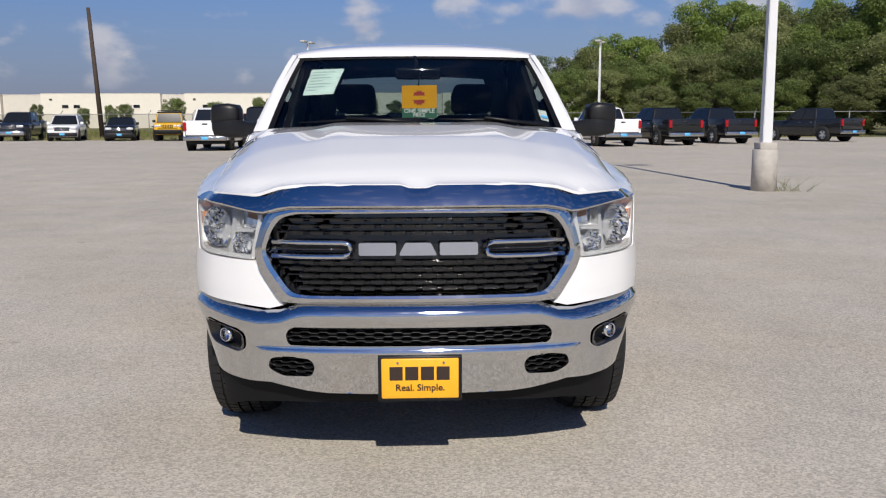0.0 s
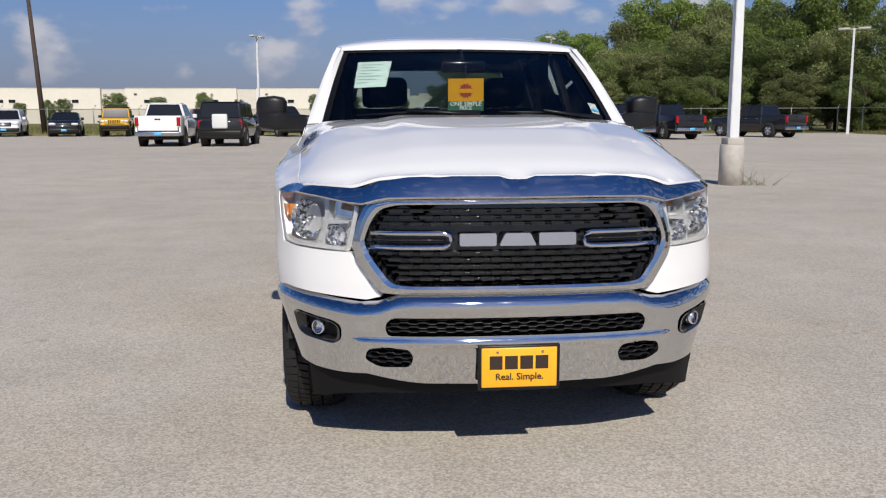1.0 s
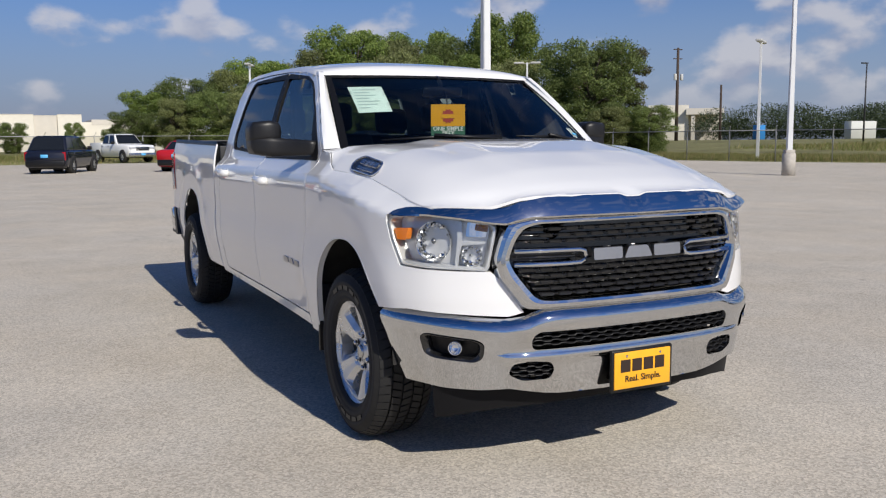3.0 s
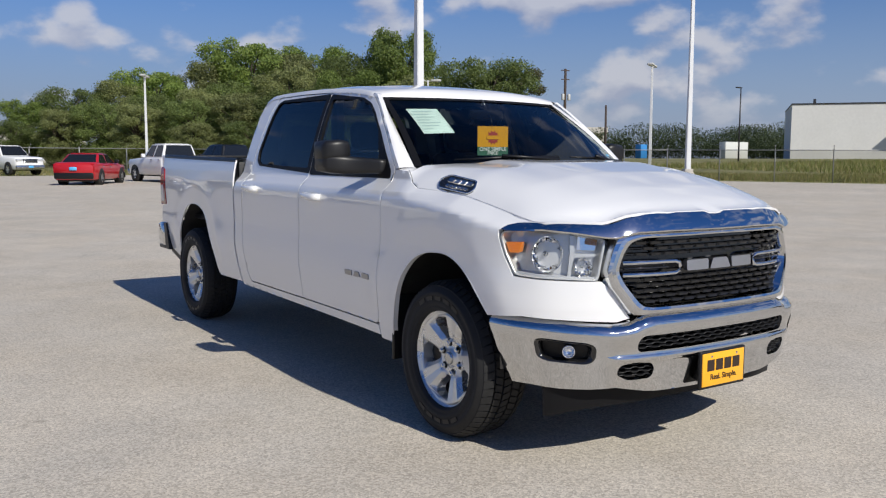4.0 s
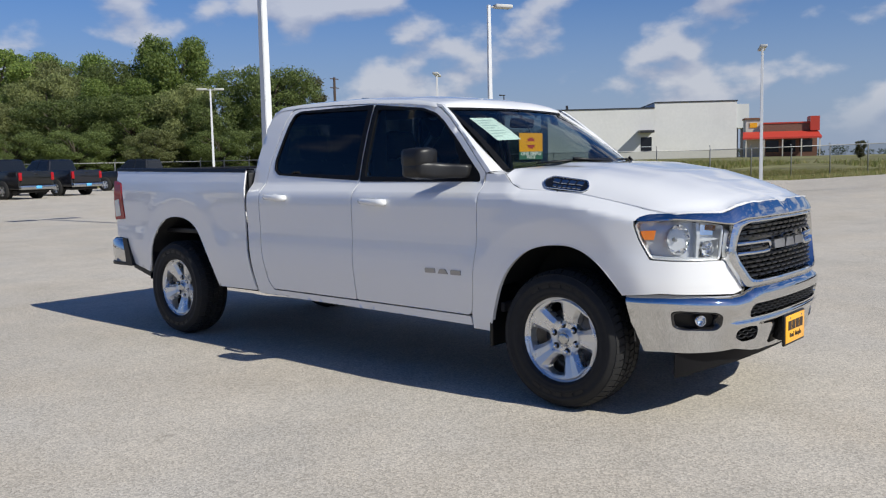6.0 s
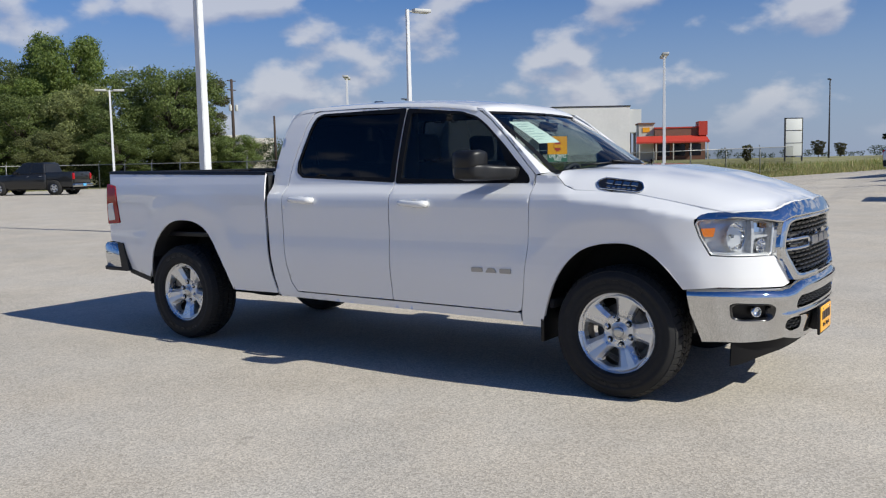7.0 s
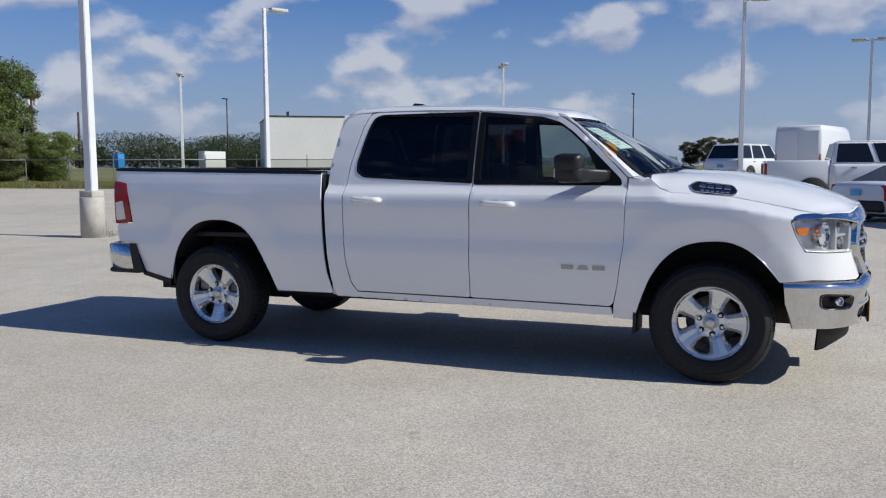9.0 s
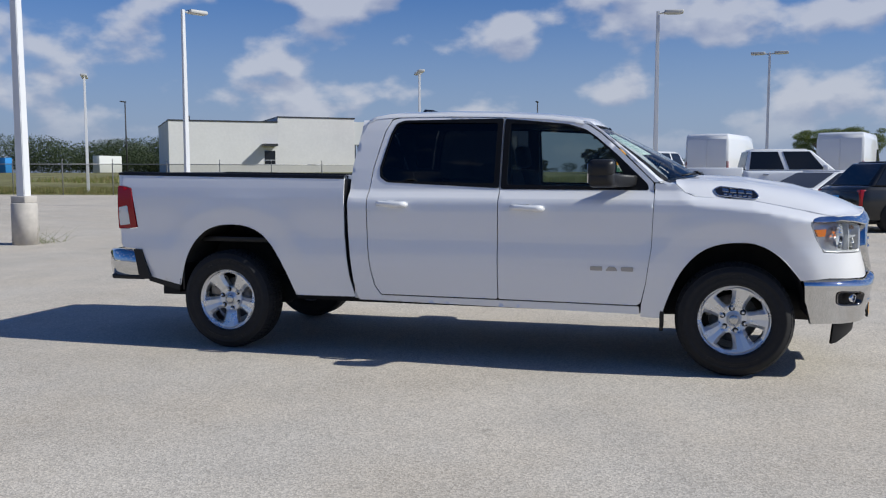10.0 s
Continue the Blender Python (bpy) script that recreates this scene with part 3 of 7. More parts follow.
DOOR_R = ((1.667, 0.485), (1.667, 1.830), (2.46, 1.848), (2.55, 1.826), (2.595, 1.735), (2.665, 1.44), (2.683, 1.27), (2.675, 0.89), (2.655, 0.70), (2.625, 0.56), (2.575, 0.49))
CAB = ((0.64, 0.412), (2.762, 0.44), (2.80, 0.58), (2.835, 0.93), (2.845, 1.34), (2.835, 1.48), (2.80, 1.70), (2.775, 1.79), (2.72, 1.848), (2.50, 1.868), (2.1, 1.868), (1.7, 1.856), (1.35, 1.834), (1.16, 1.810),
       (1.03, 1.787), (0.93, 1.715), (0.78, 1.59), (0.52, 1.352), (0.552, 1.345), (0.795, 1.583), (0.945, 1.713), (1.035, 1.773), (1.19, 1.810), (1.664, 1.838), (2.465, 1.856), (2.557, 1.833), (2.603, 1.738),
       (2.673, 1.44), (2.691, 1.27), (2.683, 0.89), (2.663, 0.70), (2.633, 0.555), (2.58, 0.481), (0.645, 0.469))
BED = ((2.795, 0.46),) + ARCH_R + ((4.60, 0.56), (4.66, 0.63), (4.70, 0.79), (4.865, 0.805), (4.885, 0.95), (4.715, 0.965), (4.735, 1.10), (4.775, 1.295), (4.87, 1.318), (4.865, 1.412), (2.875, 1.382), (2.868, 0.93), (2.835, 0.62))


def flat(lp):
    return [sd(*p) for p in lp]


def hood_z(x, y):
    zc = interp(y, (-0.93, -0.88, -0.83, -0.76, -0.64, -0.41, -0.08, 0.24, 0.5), (1.162, 1.178, 1.196, 1.226, 1.272, 1.335, 1.385, 1.398, 1.392))
    ze = interp(y, *HOOD_EDGE)
    xe = hood_x(y)
    dome = interp(y, (-0.75, -0.35, 0.1), (0.0, 0.6, 1.0))
    t = min(abs(x) / xe, 1.0)
    s = interp(t, (0, 0.40, 0.45, 0.50, 0.55, 0.60, 0.70, 0.80, 0.87, 0.93, 0.97, 1.0), (1.0, 1.0, 0.99, 0.94, 0.88, 0.86, 0.83, 0.75, 0.61, 0.40, 0.20, 0.0))
    s2 = 1 - t**3.2
    base = ze + (zc - ze) * (dome * s + (1 - dome) * s2)
    # the front edge rolls down to the chrome strip
    e = (y - hood_front(x)) / 0.10
    if e < 1:
        wide = interp(abs(x), (0.0, 0.46, 0.53, 0.62, 0.75, 0.85, 0.95), (1.168, 1.166, 1.158, 1.128, 1.126, 1.126, 1.102))
        k = 1 - max(0.0, 1 - max(e, 0.0)) ** 2
        base = wide * (1 - k) + base * k
        # the pointed lip in the middle
        base -= 0.012 * max(0.0, 1 - max(e, 0.0) / 0.45) * (1 - smooth01((abs(x) - 0.03) / 0.04))
    return base

def hood_x(y):
    """Half width of the bonnet at its cut line, where it meets the wing."""
    return flank(*sd(y, interp(y, *HOOD_EDGE)), 0, 1).x - 0.004


def hood_surf(x, y, d):
    return Vector((x, y, hood_z(x, y) + d))


def hood_front(x):
    return interp(abs(x), (0, 0.3, 0.5, 0.56, 0.63, 0.72, 0.80, 0.84), (-0.902, -0.895, -0.868, -0.85, -0.815, -0.757, -0.687, -0.640))


def screen_base(a):
    return Vector((0.785 * a, 0.235 + 0.25 * a * a, 1.386 - 0.03 * a * a))


def screen_top(a):
    return Vector((0.668 * a, 0.965 + 0.08 * a * a, 1.772 - 0.006 * a * a))


# --- nose: structures in the middle ---
hood_loop = [(x, hood_front(x)) for x in (0, 0.03, 0.075, 0.2, 0.3, 0.4, 0.5, 0.56, 0.63, 0.72, 0.78, 0.822)]
hood_loop += [(hood_x(y) - 0.004, y) for y in (-0.60, -0.52, -0.45, -0.35, -0.25, -0.1, 0.05, 0.2, 0.27, 0.345, 0.40)]
hood_loop += [(0.785 * a, 0.185 + 0.235 * a * a) for a in (0.98, 0.85, 0.7, 0.5, 0.3, 0.1)]
hood_loop = hood_loop + [(-x, y) for x, y in hood_loop[::-1] if x > 0.001]
hood = part("bonnet", sheet(hood_loop, hood_surf, 0.012, step=0.03), M_WHITE, truck)

trim_low = [(0.0, 1.088), (0.30, 1.089), (0.49, 1.086), (0.535, 1.078), (0.59, 1.062), (0.64, 1.066), (0.76, 1.086), (0.85, 1.096), (0.95, 1.088)]
trim_up = list(HOOD_LINE[:-2]) + [(0.90, 1.121), (0.95, 1.114)]
up = [(-x, z) for x, z in trim_up[::-1] if x > 0] + trim_up
lw = [(-x, z) for x, z in trim_low[::-1] if x > 0] + trim_low


WRAP = ((-0.535, 0.15), (-0.515, 0.3), (-0.498, 0.55), (-0.488, 0.9))


def trim_row(line, n, d):
    xs = np.linspace(-0.922, 0.922, n)
    lx, lz = [p[0] for p in line], [p[1] for p in line]
    row = [flank(*fs(float(x), interp(x, lx, lz)), d * (1 - 0.85 * smooth01((abs(x) - 0.82) / 0.10)), 1) for x in xs]
    # both ends wrap round the corner over the headlamp
    z0 = interp(0.922, lx, lz)
    ends = [(sd(y, z0 + (1.090 - z0) * k)[0], z0 + (1.090 - z0) * k) for y, k in WRAP]
    return [flank(-u, z, d * 0.1, 1) for u, z in ends[::-1]] + row + [flank(u, z, d * 0.1, 1) for u, z in ends]


lip = [(x, z - 0.007) for x, z in lw]
bm = bmesh.new()
strip = [trim_row(lip, 161, 0.0), trim_row(lip, 161, 0.031), trim_row(lw, 161, 0.036), trim_row([(x, z * 0.5 + interp(x, [p[0] for p in up], [p[1] for p in up]) * 0.5) for x, z in lw], 161, 0.026), trim_row(up, 161, 0.007)]
strip = [[bm.verts.new(v) for v in row] for row in strip]
for r0, r1 in zip(strip, strip[1:]):
    for k in range(len(r0) - 1):
        bm.faces.new((r0[k], r0[k + 1], r1[k + 1], r1[k]))
bmesh.ops.recalc_face_normals(bm, faces=bm.faces)
for ed in bm.edges:
    if all(v in set(strip[1]) | set(strip[2]) for v in ed.verts):
        ed.smooth = False
part("grille_top_trim", bm, M_CHROME, truck, "polished chrome strip under the bonnet edge")

half_out = [(0.0, 1.080), (0.52, 1.080), (0.610, 1.062), (0.633, 1.0), (0.655, 0.905), (0.645, 0.840), (0.550, 0.706), (0.45, 0.702), (0.0, 0.702)]
half_in = [(0.0, 1.050), (0.46, 1.046), (0.515, 1.03), (0.552, 0.988), (0.582, 0.912), (0.548, 0.856), (0.475, 0.765), (0.42, 0.755), (0.0, 0.755)]
half_out = [(x * 0.98, z + 0.005) for x, z in half_out]
half_in = [(x * 0.98, z + 0.005) for x, z in half_in]
g_out = [fs(*p) for p in half_out] + [fs(-x, z) for x, z in half_out[-2:0:-1]]
g_in = [fs(*p) for p in half_in] + [fs(-x, z) for x, z in half_in[-2:0:-1]]


def nose(u, z, d=0.0):
    return flank(u, z, d, 1)


surround = part("grille_surround", ring(fillet(g_out, 0.02), fillet(g_in, 0.025), nose, (-0.03, 0.024, 0.029, 0.030, 0.026, -0.03), 220), M_CHROME, truck, "polished chrome grille surround", smooth=False)
back = part("grille_back", sheet(g_in, lambda u, z, d: flank(u, z, d - 0.05, 1), 0, step=0.08), M_GLOSSBK, truck)


def grille_mesh(bm, x0, x1, z, pitch, amp, phase, clip, depth=0.0, t=0.006):
    """One stepped bar of the grille, running across at height z inside clip."""
    n = int((x1 - x0) / (pitch / 20))
    pts, xs = [], np.linspace(x0, x1, n)
    prev = None
    for x in xs:
        f = ((x / pitch + phase) % 1.0) * 10
        w = f if f < 1 else 1 if f < 5 else 6 - f if f < 6 else 0
        zz = z + amp * (w - 0.5) * 2
        ok = inside(clip, np.array([[fs(x, zz)[0], zz]]))[0]
        if not ok:
            prev = None
            continue
        u = fs(x, zz)[0]
        cur = [bm.verts.new(nose(u, zz + dz, dd)) for dz, dd in ((-t, -0.03 + depth), (t * 0.2, 0.008 + depth), (t, 0.004 + depth), (t * 1.3, -0.04 + depth))]
        if prev:
            for i in range(3):
                bm.faces.new((prev[i], cur[i], cur[i + 1], prev[i + 1]))
        prev = cur


def dash(bm, x, z, w, clip, h=0.0062):
    """A raised link on a grille bar."""
    if not inside(clip, np.array([[fs(x - w, z)[0], z], [fs(x + w, z)[0], z]])).all():
        return
    rows = []
    for f in (-1.0, -0.86, 0.86, 1.0):
        c = 0.55 if abs(f) == 1 else 1.0
        u = fs(x + w * f, z)[0]
        rows.append([bm.verts.new(nose(u, z + dz, dd)) for dz, dd in ((-h * c, -0.015), (-h * c, 0.006 * c), (h * 0.4 * c, 0.011 * c), (h * c, 0.006 * c), (h * c, -0.02))])
    for a, b in zip(rows, rows[1:]):
        for i in range(4):
            bm.faces.new((a[i], b[i], b[i + 1], a[i + 1]))


bm, links = bmesh.new(), bmesh.new()
for k, z in enumerate((1.033, 1.008, 0.983, 0.872, 0.847, 0.822, 0.797, 0.774)):
    grille_mesh(bm, -0.55, 0.55, z, 0.088, 0.0, 0.5 * (k % 2), g_in, -0.006, 0.004)
    for q in range(-7, 8):
        dash(links, (q + 0.5 * (k % 2)) * 0.078, z, 0.029, g_in, 0.0062)
gm = part("grille_mesh", bm, M_GLOSSBK, truck, "gloss black stepped grille bars")
bmesh.ops.recalc_face_normals(links, faces=links.faces)
part("grille_link", links, M_LINK, gm, "dark grey raised links", smooth=False)["kind"] = "stuff"
for s in (1, -1):
    bm = bmesh.new()
    path = [flank(*fs(x, z), 0.012, s) for x, z in ((0.56, 0.948), (0.45, 0.949), (0.35, 0.949), (0.285, 0.948), (0.262, 0.942), (0.254, 0.922), (0.262, 0.902), (0.285, 0.896), (0.35, 0.895), (0.45, 0.895), (0.56, 0.896))]
    tube(bm, path, 0.0105, 10)
    part("grille_bracket", bm, M_CHROME, truck, "chrome U-shaped grille bar")
    bm = bmesh.new()
    tube(bm, [flank(*fs(x, 0.922), 0.0, s) for x in (0.55, 0.45, 0.35, 0.275)], 0.007, 6)
    part("grille_bar", bm, M_GLOSSBK, truck)
# the badge: plain chrome shapes
bm = bmesh.new()
for xa, xb, ta in ((-0.226, -0.086, 0.0), (-0.076, 0.068, 0.024), (0.078, 0.222, 0.0)):
    loop = fillet([fs(xa, 0.902), fs(xb, 0.902), fs(xb - ta, 0.950), fs(xa + ta, 0.950)], 0.008, 3)
    sheet(loop, lambda u, z, d: flank(u, z, d + 0.026, 1), 0.022, step=0.03, bm=bm)
part("grille_badge", bm, M_BADGE, truck, "satin chrome badge blocks on the grille", smooth=False)

# --- front bumper ---
B_TOP = ((0.0, 0.722), (0.40, 0.722), (0.45, 0.718), (0.53, 0.688), (0.60, 0.680), (0.75, 0.690), (0.88, 0.700))
B_BOT = ((0.0, 0.355), (0.36, 0.360), (0.44, 0.368), (0.58, 0.395), (0.68, 0.388), (0.80, 0.385), (0.89, 0.39))


def bump_surf(u, z, d):
    x = abs(flank(u, 0.7).x)
    top = interp(x, [p[0] for p in B_TOP], [p[1] for p in B_TOP])
    q = interp(z - top, (-0.40, -0.33, -0.25, -0.18, -0.12, -0.06, -0.035, -0.015, 0.0), (-0.014, -0.002, 0.012, 0.024, 0.034, 0.050, 0.051, 0.035, 0.005)) - 0.038 * smooth01((x - 0.60) / 0.3)
    scoop = 0.016 * math.exp(-((z - 0.525) / 0.014) ** 2) * smooth01((0.66 - x) / 0.08)
    return flank(u, z, q + scoop + d, 1)


bl = [fs(*p) for p in B_TOP] + [sd(-0.435, 0.695), sd(-0.455, 0.55), sd(-0.52, 0.385)] + [fs(*p) for p in B_BOT[::-1]]
bl = bl + [(-u, z) for u, z in bl[::-1] if u > 1e-4]
low_gr = fillet([fs(x, z) for x, z in ((-0.495, 0.555), (0.495, 0.555), (0.502, 0.60), (0.475, 0.630), (-0.475, 0.630), (-0.502, 0.60))], 0.02)
vent = fillet([fs(x, z) for x, z in ((0.415, 0.428), (0.53, 0.425), (0.585, 0.455), (0.57, 0.498), (0.51, 0.508), (0.42, 0.501), (0.40, 0.47))], 0.025)
fog = fillet([fs(x, z) for x, z in ((0.672, 0.525), (0.70, 0.505), (0.835, 0.512), (0.865, 0.528), (0.872, 0.605), (0.85, 0.614), (0.70, 0.600), (0.668, 0.582))], 0.02)
mir = lambda lp: [(-u, z) for u, z in lp]
bumper = part("front_bumper", sheet(bl, bump_surf, 0.03, holes=[low_gr, vent, mir(vent), fog, mir(fog)], step=0.022, zlines=(0.51, 0.525, 0.54)), M_CHROME, truck, "polished chrome front bumper")
bm = bmesh.new()
sheet([(u * 1.02, z) for u, z in low_gr], lambda u, z, d: flank(u, z, d - 0.03, 1), 0, step=0.06, bm=bm)
for lp in (vent, mir(vent)):
    sheet(lp, lambda u, z, d: flank(u, z, d - 0.045, 1), 0, step=0.05, bm=bm)
part("bumper_grille_back", bm, M_GLOSSBK, bumper)
bm = bmesh.new()
for k, z in enumerate((0.618, 0.602, 0.586, 0.570)):
    grille_mesh(bm, -0.53, 0.53, z, 0.07, 0.0028, 0.5 * (k % 2), low_gr, 0.014, 0.005)
part("lower_grille", bm, M_BLACKPL, bumper, "black stepped lower grille")
for s in (1, -1):
    bm = bmesh.new()
    for k, z in enumerate((0.494, 0.477, 0.460, 0.443)):
        grille_mesh(bm, *((0.38, 0.60) if s > 0 else (-0.60, -0.38)), z, 0.06, 0.003, 0.5 * (k % 2), vent if s > 0 else mir(vent), -0.006, 0.0045)
    part("bumper_vent", bm, M_BLACKPL, bumper, "black oval bumper vent")
    lp = fog if s > 0 else mir(fog)
    pocket = part("fog_lamp", ring(lp, [(sum(u for u, z in lp) / len(lp) + (u - sum(q for q, z2 in lp) / len(lp)) * 0.8, 0.565 + (z - 0.565) * 0.75) for u, z in lp], lambda u, z, d: bump_surf(u, z, d), (0.006, 0.004, -0.045), 60), M_GLOSSBK, bumper, "round fog lamp in a black pocket")
    part("fog_pocket_back", sheet(lp, lambda u, z, d: bump_surf(u, z, d - 0.045), 0, step=0.05), M_BLACKPL, pocket)
    c = flank(*fs(0.765, 0.562), 0.012, s)
    nrm = (flank(*fs(0.765, 0.562), 0.1, s) - c).normalized()
    rot = nrm.to_track_quat("X", "Z").to_matrix().to_4x4()
    b1 = lathe(((0.0, -0.016), (0.012, -0.014), (0.022, -0.004), (0.025, 0.006), (0.028, 0.006), (0.028, -0.02)), 24)
    bmesh.ops.transform(b1, matrix=Matrix.Translation(c) @ rot, verts=b1.verts)
    part("fog_lamp_bowl", b1, M_REFL, pocket)
    b1 = lathe(((0.0, 0.012), (0.015, 0.010), (0.025, 0.005)), 24)
    bmesh.ops.transform(b1, matrix=Matrix.Translation(c) @ rot, verts=b1.verts)
    part("fog_lamp_lens", b1, M_LENS, pocket)
# air dam
dam_top = [fs(0, 0.41), fs(0.36, 0.415), fs(0.58, 0.435), fs(0.74, 0.43), fs(0.84, 0.42)]
dam_bot = [fs(0, 0.305), fs(0.35, 0.302), fs(0.58, 0.290), fs(0.72, 0.270), fs(0.79, 0.250), fs(0.84, 0.245)]
dl = [(-u, z) for u, z in dam_top[::-1] if u > 1e-4] + dam_top + dam_bot[::-1] + [(-u, z) for u, z in dam_bot if u > 1e-4]


def dam_surf(u, z, d):
    p = flank(u, z, d - 0.02 - 0.12 * max(0.0, 0.42 - z), 1)
    return p + Vector((0, 0.045 * smooth01((-p.y - 0.50) / 0.35), 0))


part("air_dam", sheet(dl, dam_surf, 0.02, step=0.05), M_SEAL, truck, "unpainted black plastic air dam")

# number plate
plate = part("number_plate", bbox(-0.16, -0.012, 0.343, 0.16, 0.004, 0.522, 0.006, m=pose(0, -0.976, 0) @ Matrix.Rotation(radians(0), 4, "X")), M_BLACKPL, truck, "yellow dealer plate in a black frame")
part("plate_panel", bbox(-0.147, -0.0165, 0.356, 0.147, -0.006, 0.512, 0.004, m=pose(0, -0.976, 0)), M_YELLOW, plate)
part("plate_bracket", bbox(-0.12, 0.0, 0.37, 0.12, 0.05, 0.50, 0.004, m=pose(0, -0.974, 0)), M_BLACKPL, plate)
for k in range(4):
    x = -0.116 + k * 0.0595
    part("plate_bar", bbox(x, -0.0185, 0.428, x + 0.050, -0.0155, 0.481, 0.001, 1, pose(0, -0.976, 0)), M_INK, plate, smooth=False)
for x in (-0.085, 0.09):
    b1 = lathe(((0.0, -0.003), (0.005, -0.0025), (0.006, 0.002)), 10)
    bmesh.ops.transform(b1, matrix=pose(x, -0.993, 0.495, 0, 0, 90), verts=b1.verts)
    part("plate_bolt", b1, M_CHROME, plate)


def words(text, size, m, material, name, parent, depth=0.0008, bold=0.0):
    cu = bpy.data.curves.new(name, "FONT")
    cu.body, cu.size, cu.align_x, cu.align_y, cu.extrude = text, size, "CENTER", "CENTER", depth
    cu.resolution_u, cu.offset = 3, bold
    tmp = bpy.data.objects.new("tmp", cu)
    scene.collection.objects.link(tmp)
    dg = bpy.context.evaluated_depsgraph_get()
    me = bpy.data.meshes.new_from_object(tmp.evaluated_get(dg))
    bpy.data.objects.remove(tmp)
    bm = bmesh.new()
    bm.from_mesh(me)
    bmesh.ops.transform(bm, matrix=m, verts=bm.verts)
    return part(name, bm, material, parent, smooth=False)


words("Real. Simple.", 0.037, pose(0, -0.9935, 0.398, 90, 0, 0), M_INK, "plate_words", plate, bold=0.0007)


def open_path(pts, step):
    out = []
    for a, b in zip(pts, pts[1:]):
        n = max(1, int(math.hypot(b[0] - a[0], b[1] - a[1]) / step))
        out += [(a[0] + (b[0] - a[0]) * k / n, a[1] + (b[1] - a[1]) * k / n) for k in range(n)]
    return out + [pts[-1]]


def on_flank(s, off=0.0):
    return lambda u, z, d: flank(u, z, d + off, s)


def build_lamp_bowl(c, nrm, r, depth, parent, tall=1.0, name="reflector"):
    """A bowl cut into flutes and steps, with a bulb shield on a stalk."""
    rot = nrm.to_track_quat("X", "Z").to_matrix().to_4x4()
    m = Matrix.Translation(c) @ rot @ Matrix.Diagonal((1, 1, tall, 1))
    bm, rings = bmesh.new(), []
    n = 24
    for j, (q, d) in enumerate(((1.02, 0.001), (1.0, 0.0), (0.90, -0.30), (0.72, -0.52), (0.70, -0.60), (0.48, -0.82), (0.46, -0.88), (0.2, -1.0))):
        row = []
        for k in range(n):
            t = 2 * math.pi * k / n
            wob = (0.16, -0.04, 0.07, -0.10)[(k + j) % 4] * depth if 2 <= j <= 6 else 0.0
            row.append(bm.verts.new(m @ Vector((d * depth if j else d, r * q * math.cos(t), r * q * math.sin(t))) - m.to_3x3() @ Vector((wob, 0, 0))))
        rings.append(row)
    for r0, r1 in zip(rings, rings[1:]):
        for k in range(n):
            bm.faces.new((r0[k], r0[(k + 1) % n], r1[(k + 1) % n], r1[k]))
    bm.faces.new(rings[-1])
    bmesh.ops.recalc_face_normals(bm, faces=bm.faces)
    part(name, bm, M_BOWL, parent, "fluted chrome bowl", smooth=False)
    b2 = lathe(((0.0, -depth * 0.25), (r * 0.13, -depth * 0.30), (r * 0.15, -depth * 0.6), (r * 0.09, -depth * 0.98)), 14)
    bmesh.ops.transform(b2, matrix=m, verts=b2.verts)
    part("bulb_shield", b2, M_SATIN, parent)


def rounded_loft(sections, n=5, r=0.26):
    """A closed body through rounded sections across x: (x, y, z, half depth, half height)."""
    bm, rows = bmesh.new(), []
    for x, y, z, hy, hz in sections:
        k = min(hy, hz) * 2 * r
        row = []
        for q, (sy, sz) in enumerate(((1, 1), (-1, 1), (-1, -1), (1, -1))):
            for j in range(n):
                t = math.pi / 2 * (q + j / (n - 1))
                row.append(bm.verts.new((x, y + sy * (hy - k) + k * math.cos(t), z + sz * (hz - k) + k * math.sin(t))))
        rows.append(row)
    m = len(rows[0])
    for r0, r1 in zip(rows, rows[1:]):
        for k in range(m):
            bm.faces.new((r0[k], r0[(k + 1) % m], r1[(k + 1) % m], r1[k]))
    bm.faces.new(rows[0])
    bm.faces.new(rows[-1][::-1])
    bmesh.ops.recalc_face_normals(bm, faces=bm.faces)
    return bm


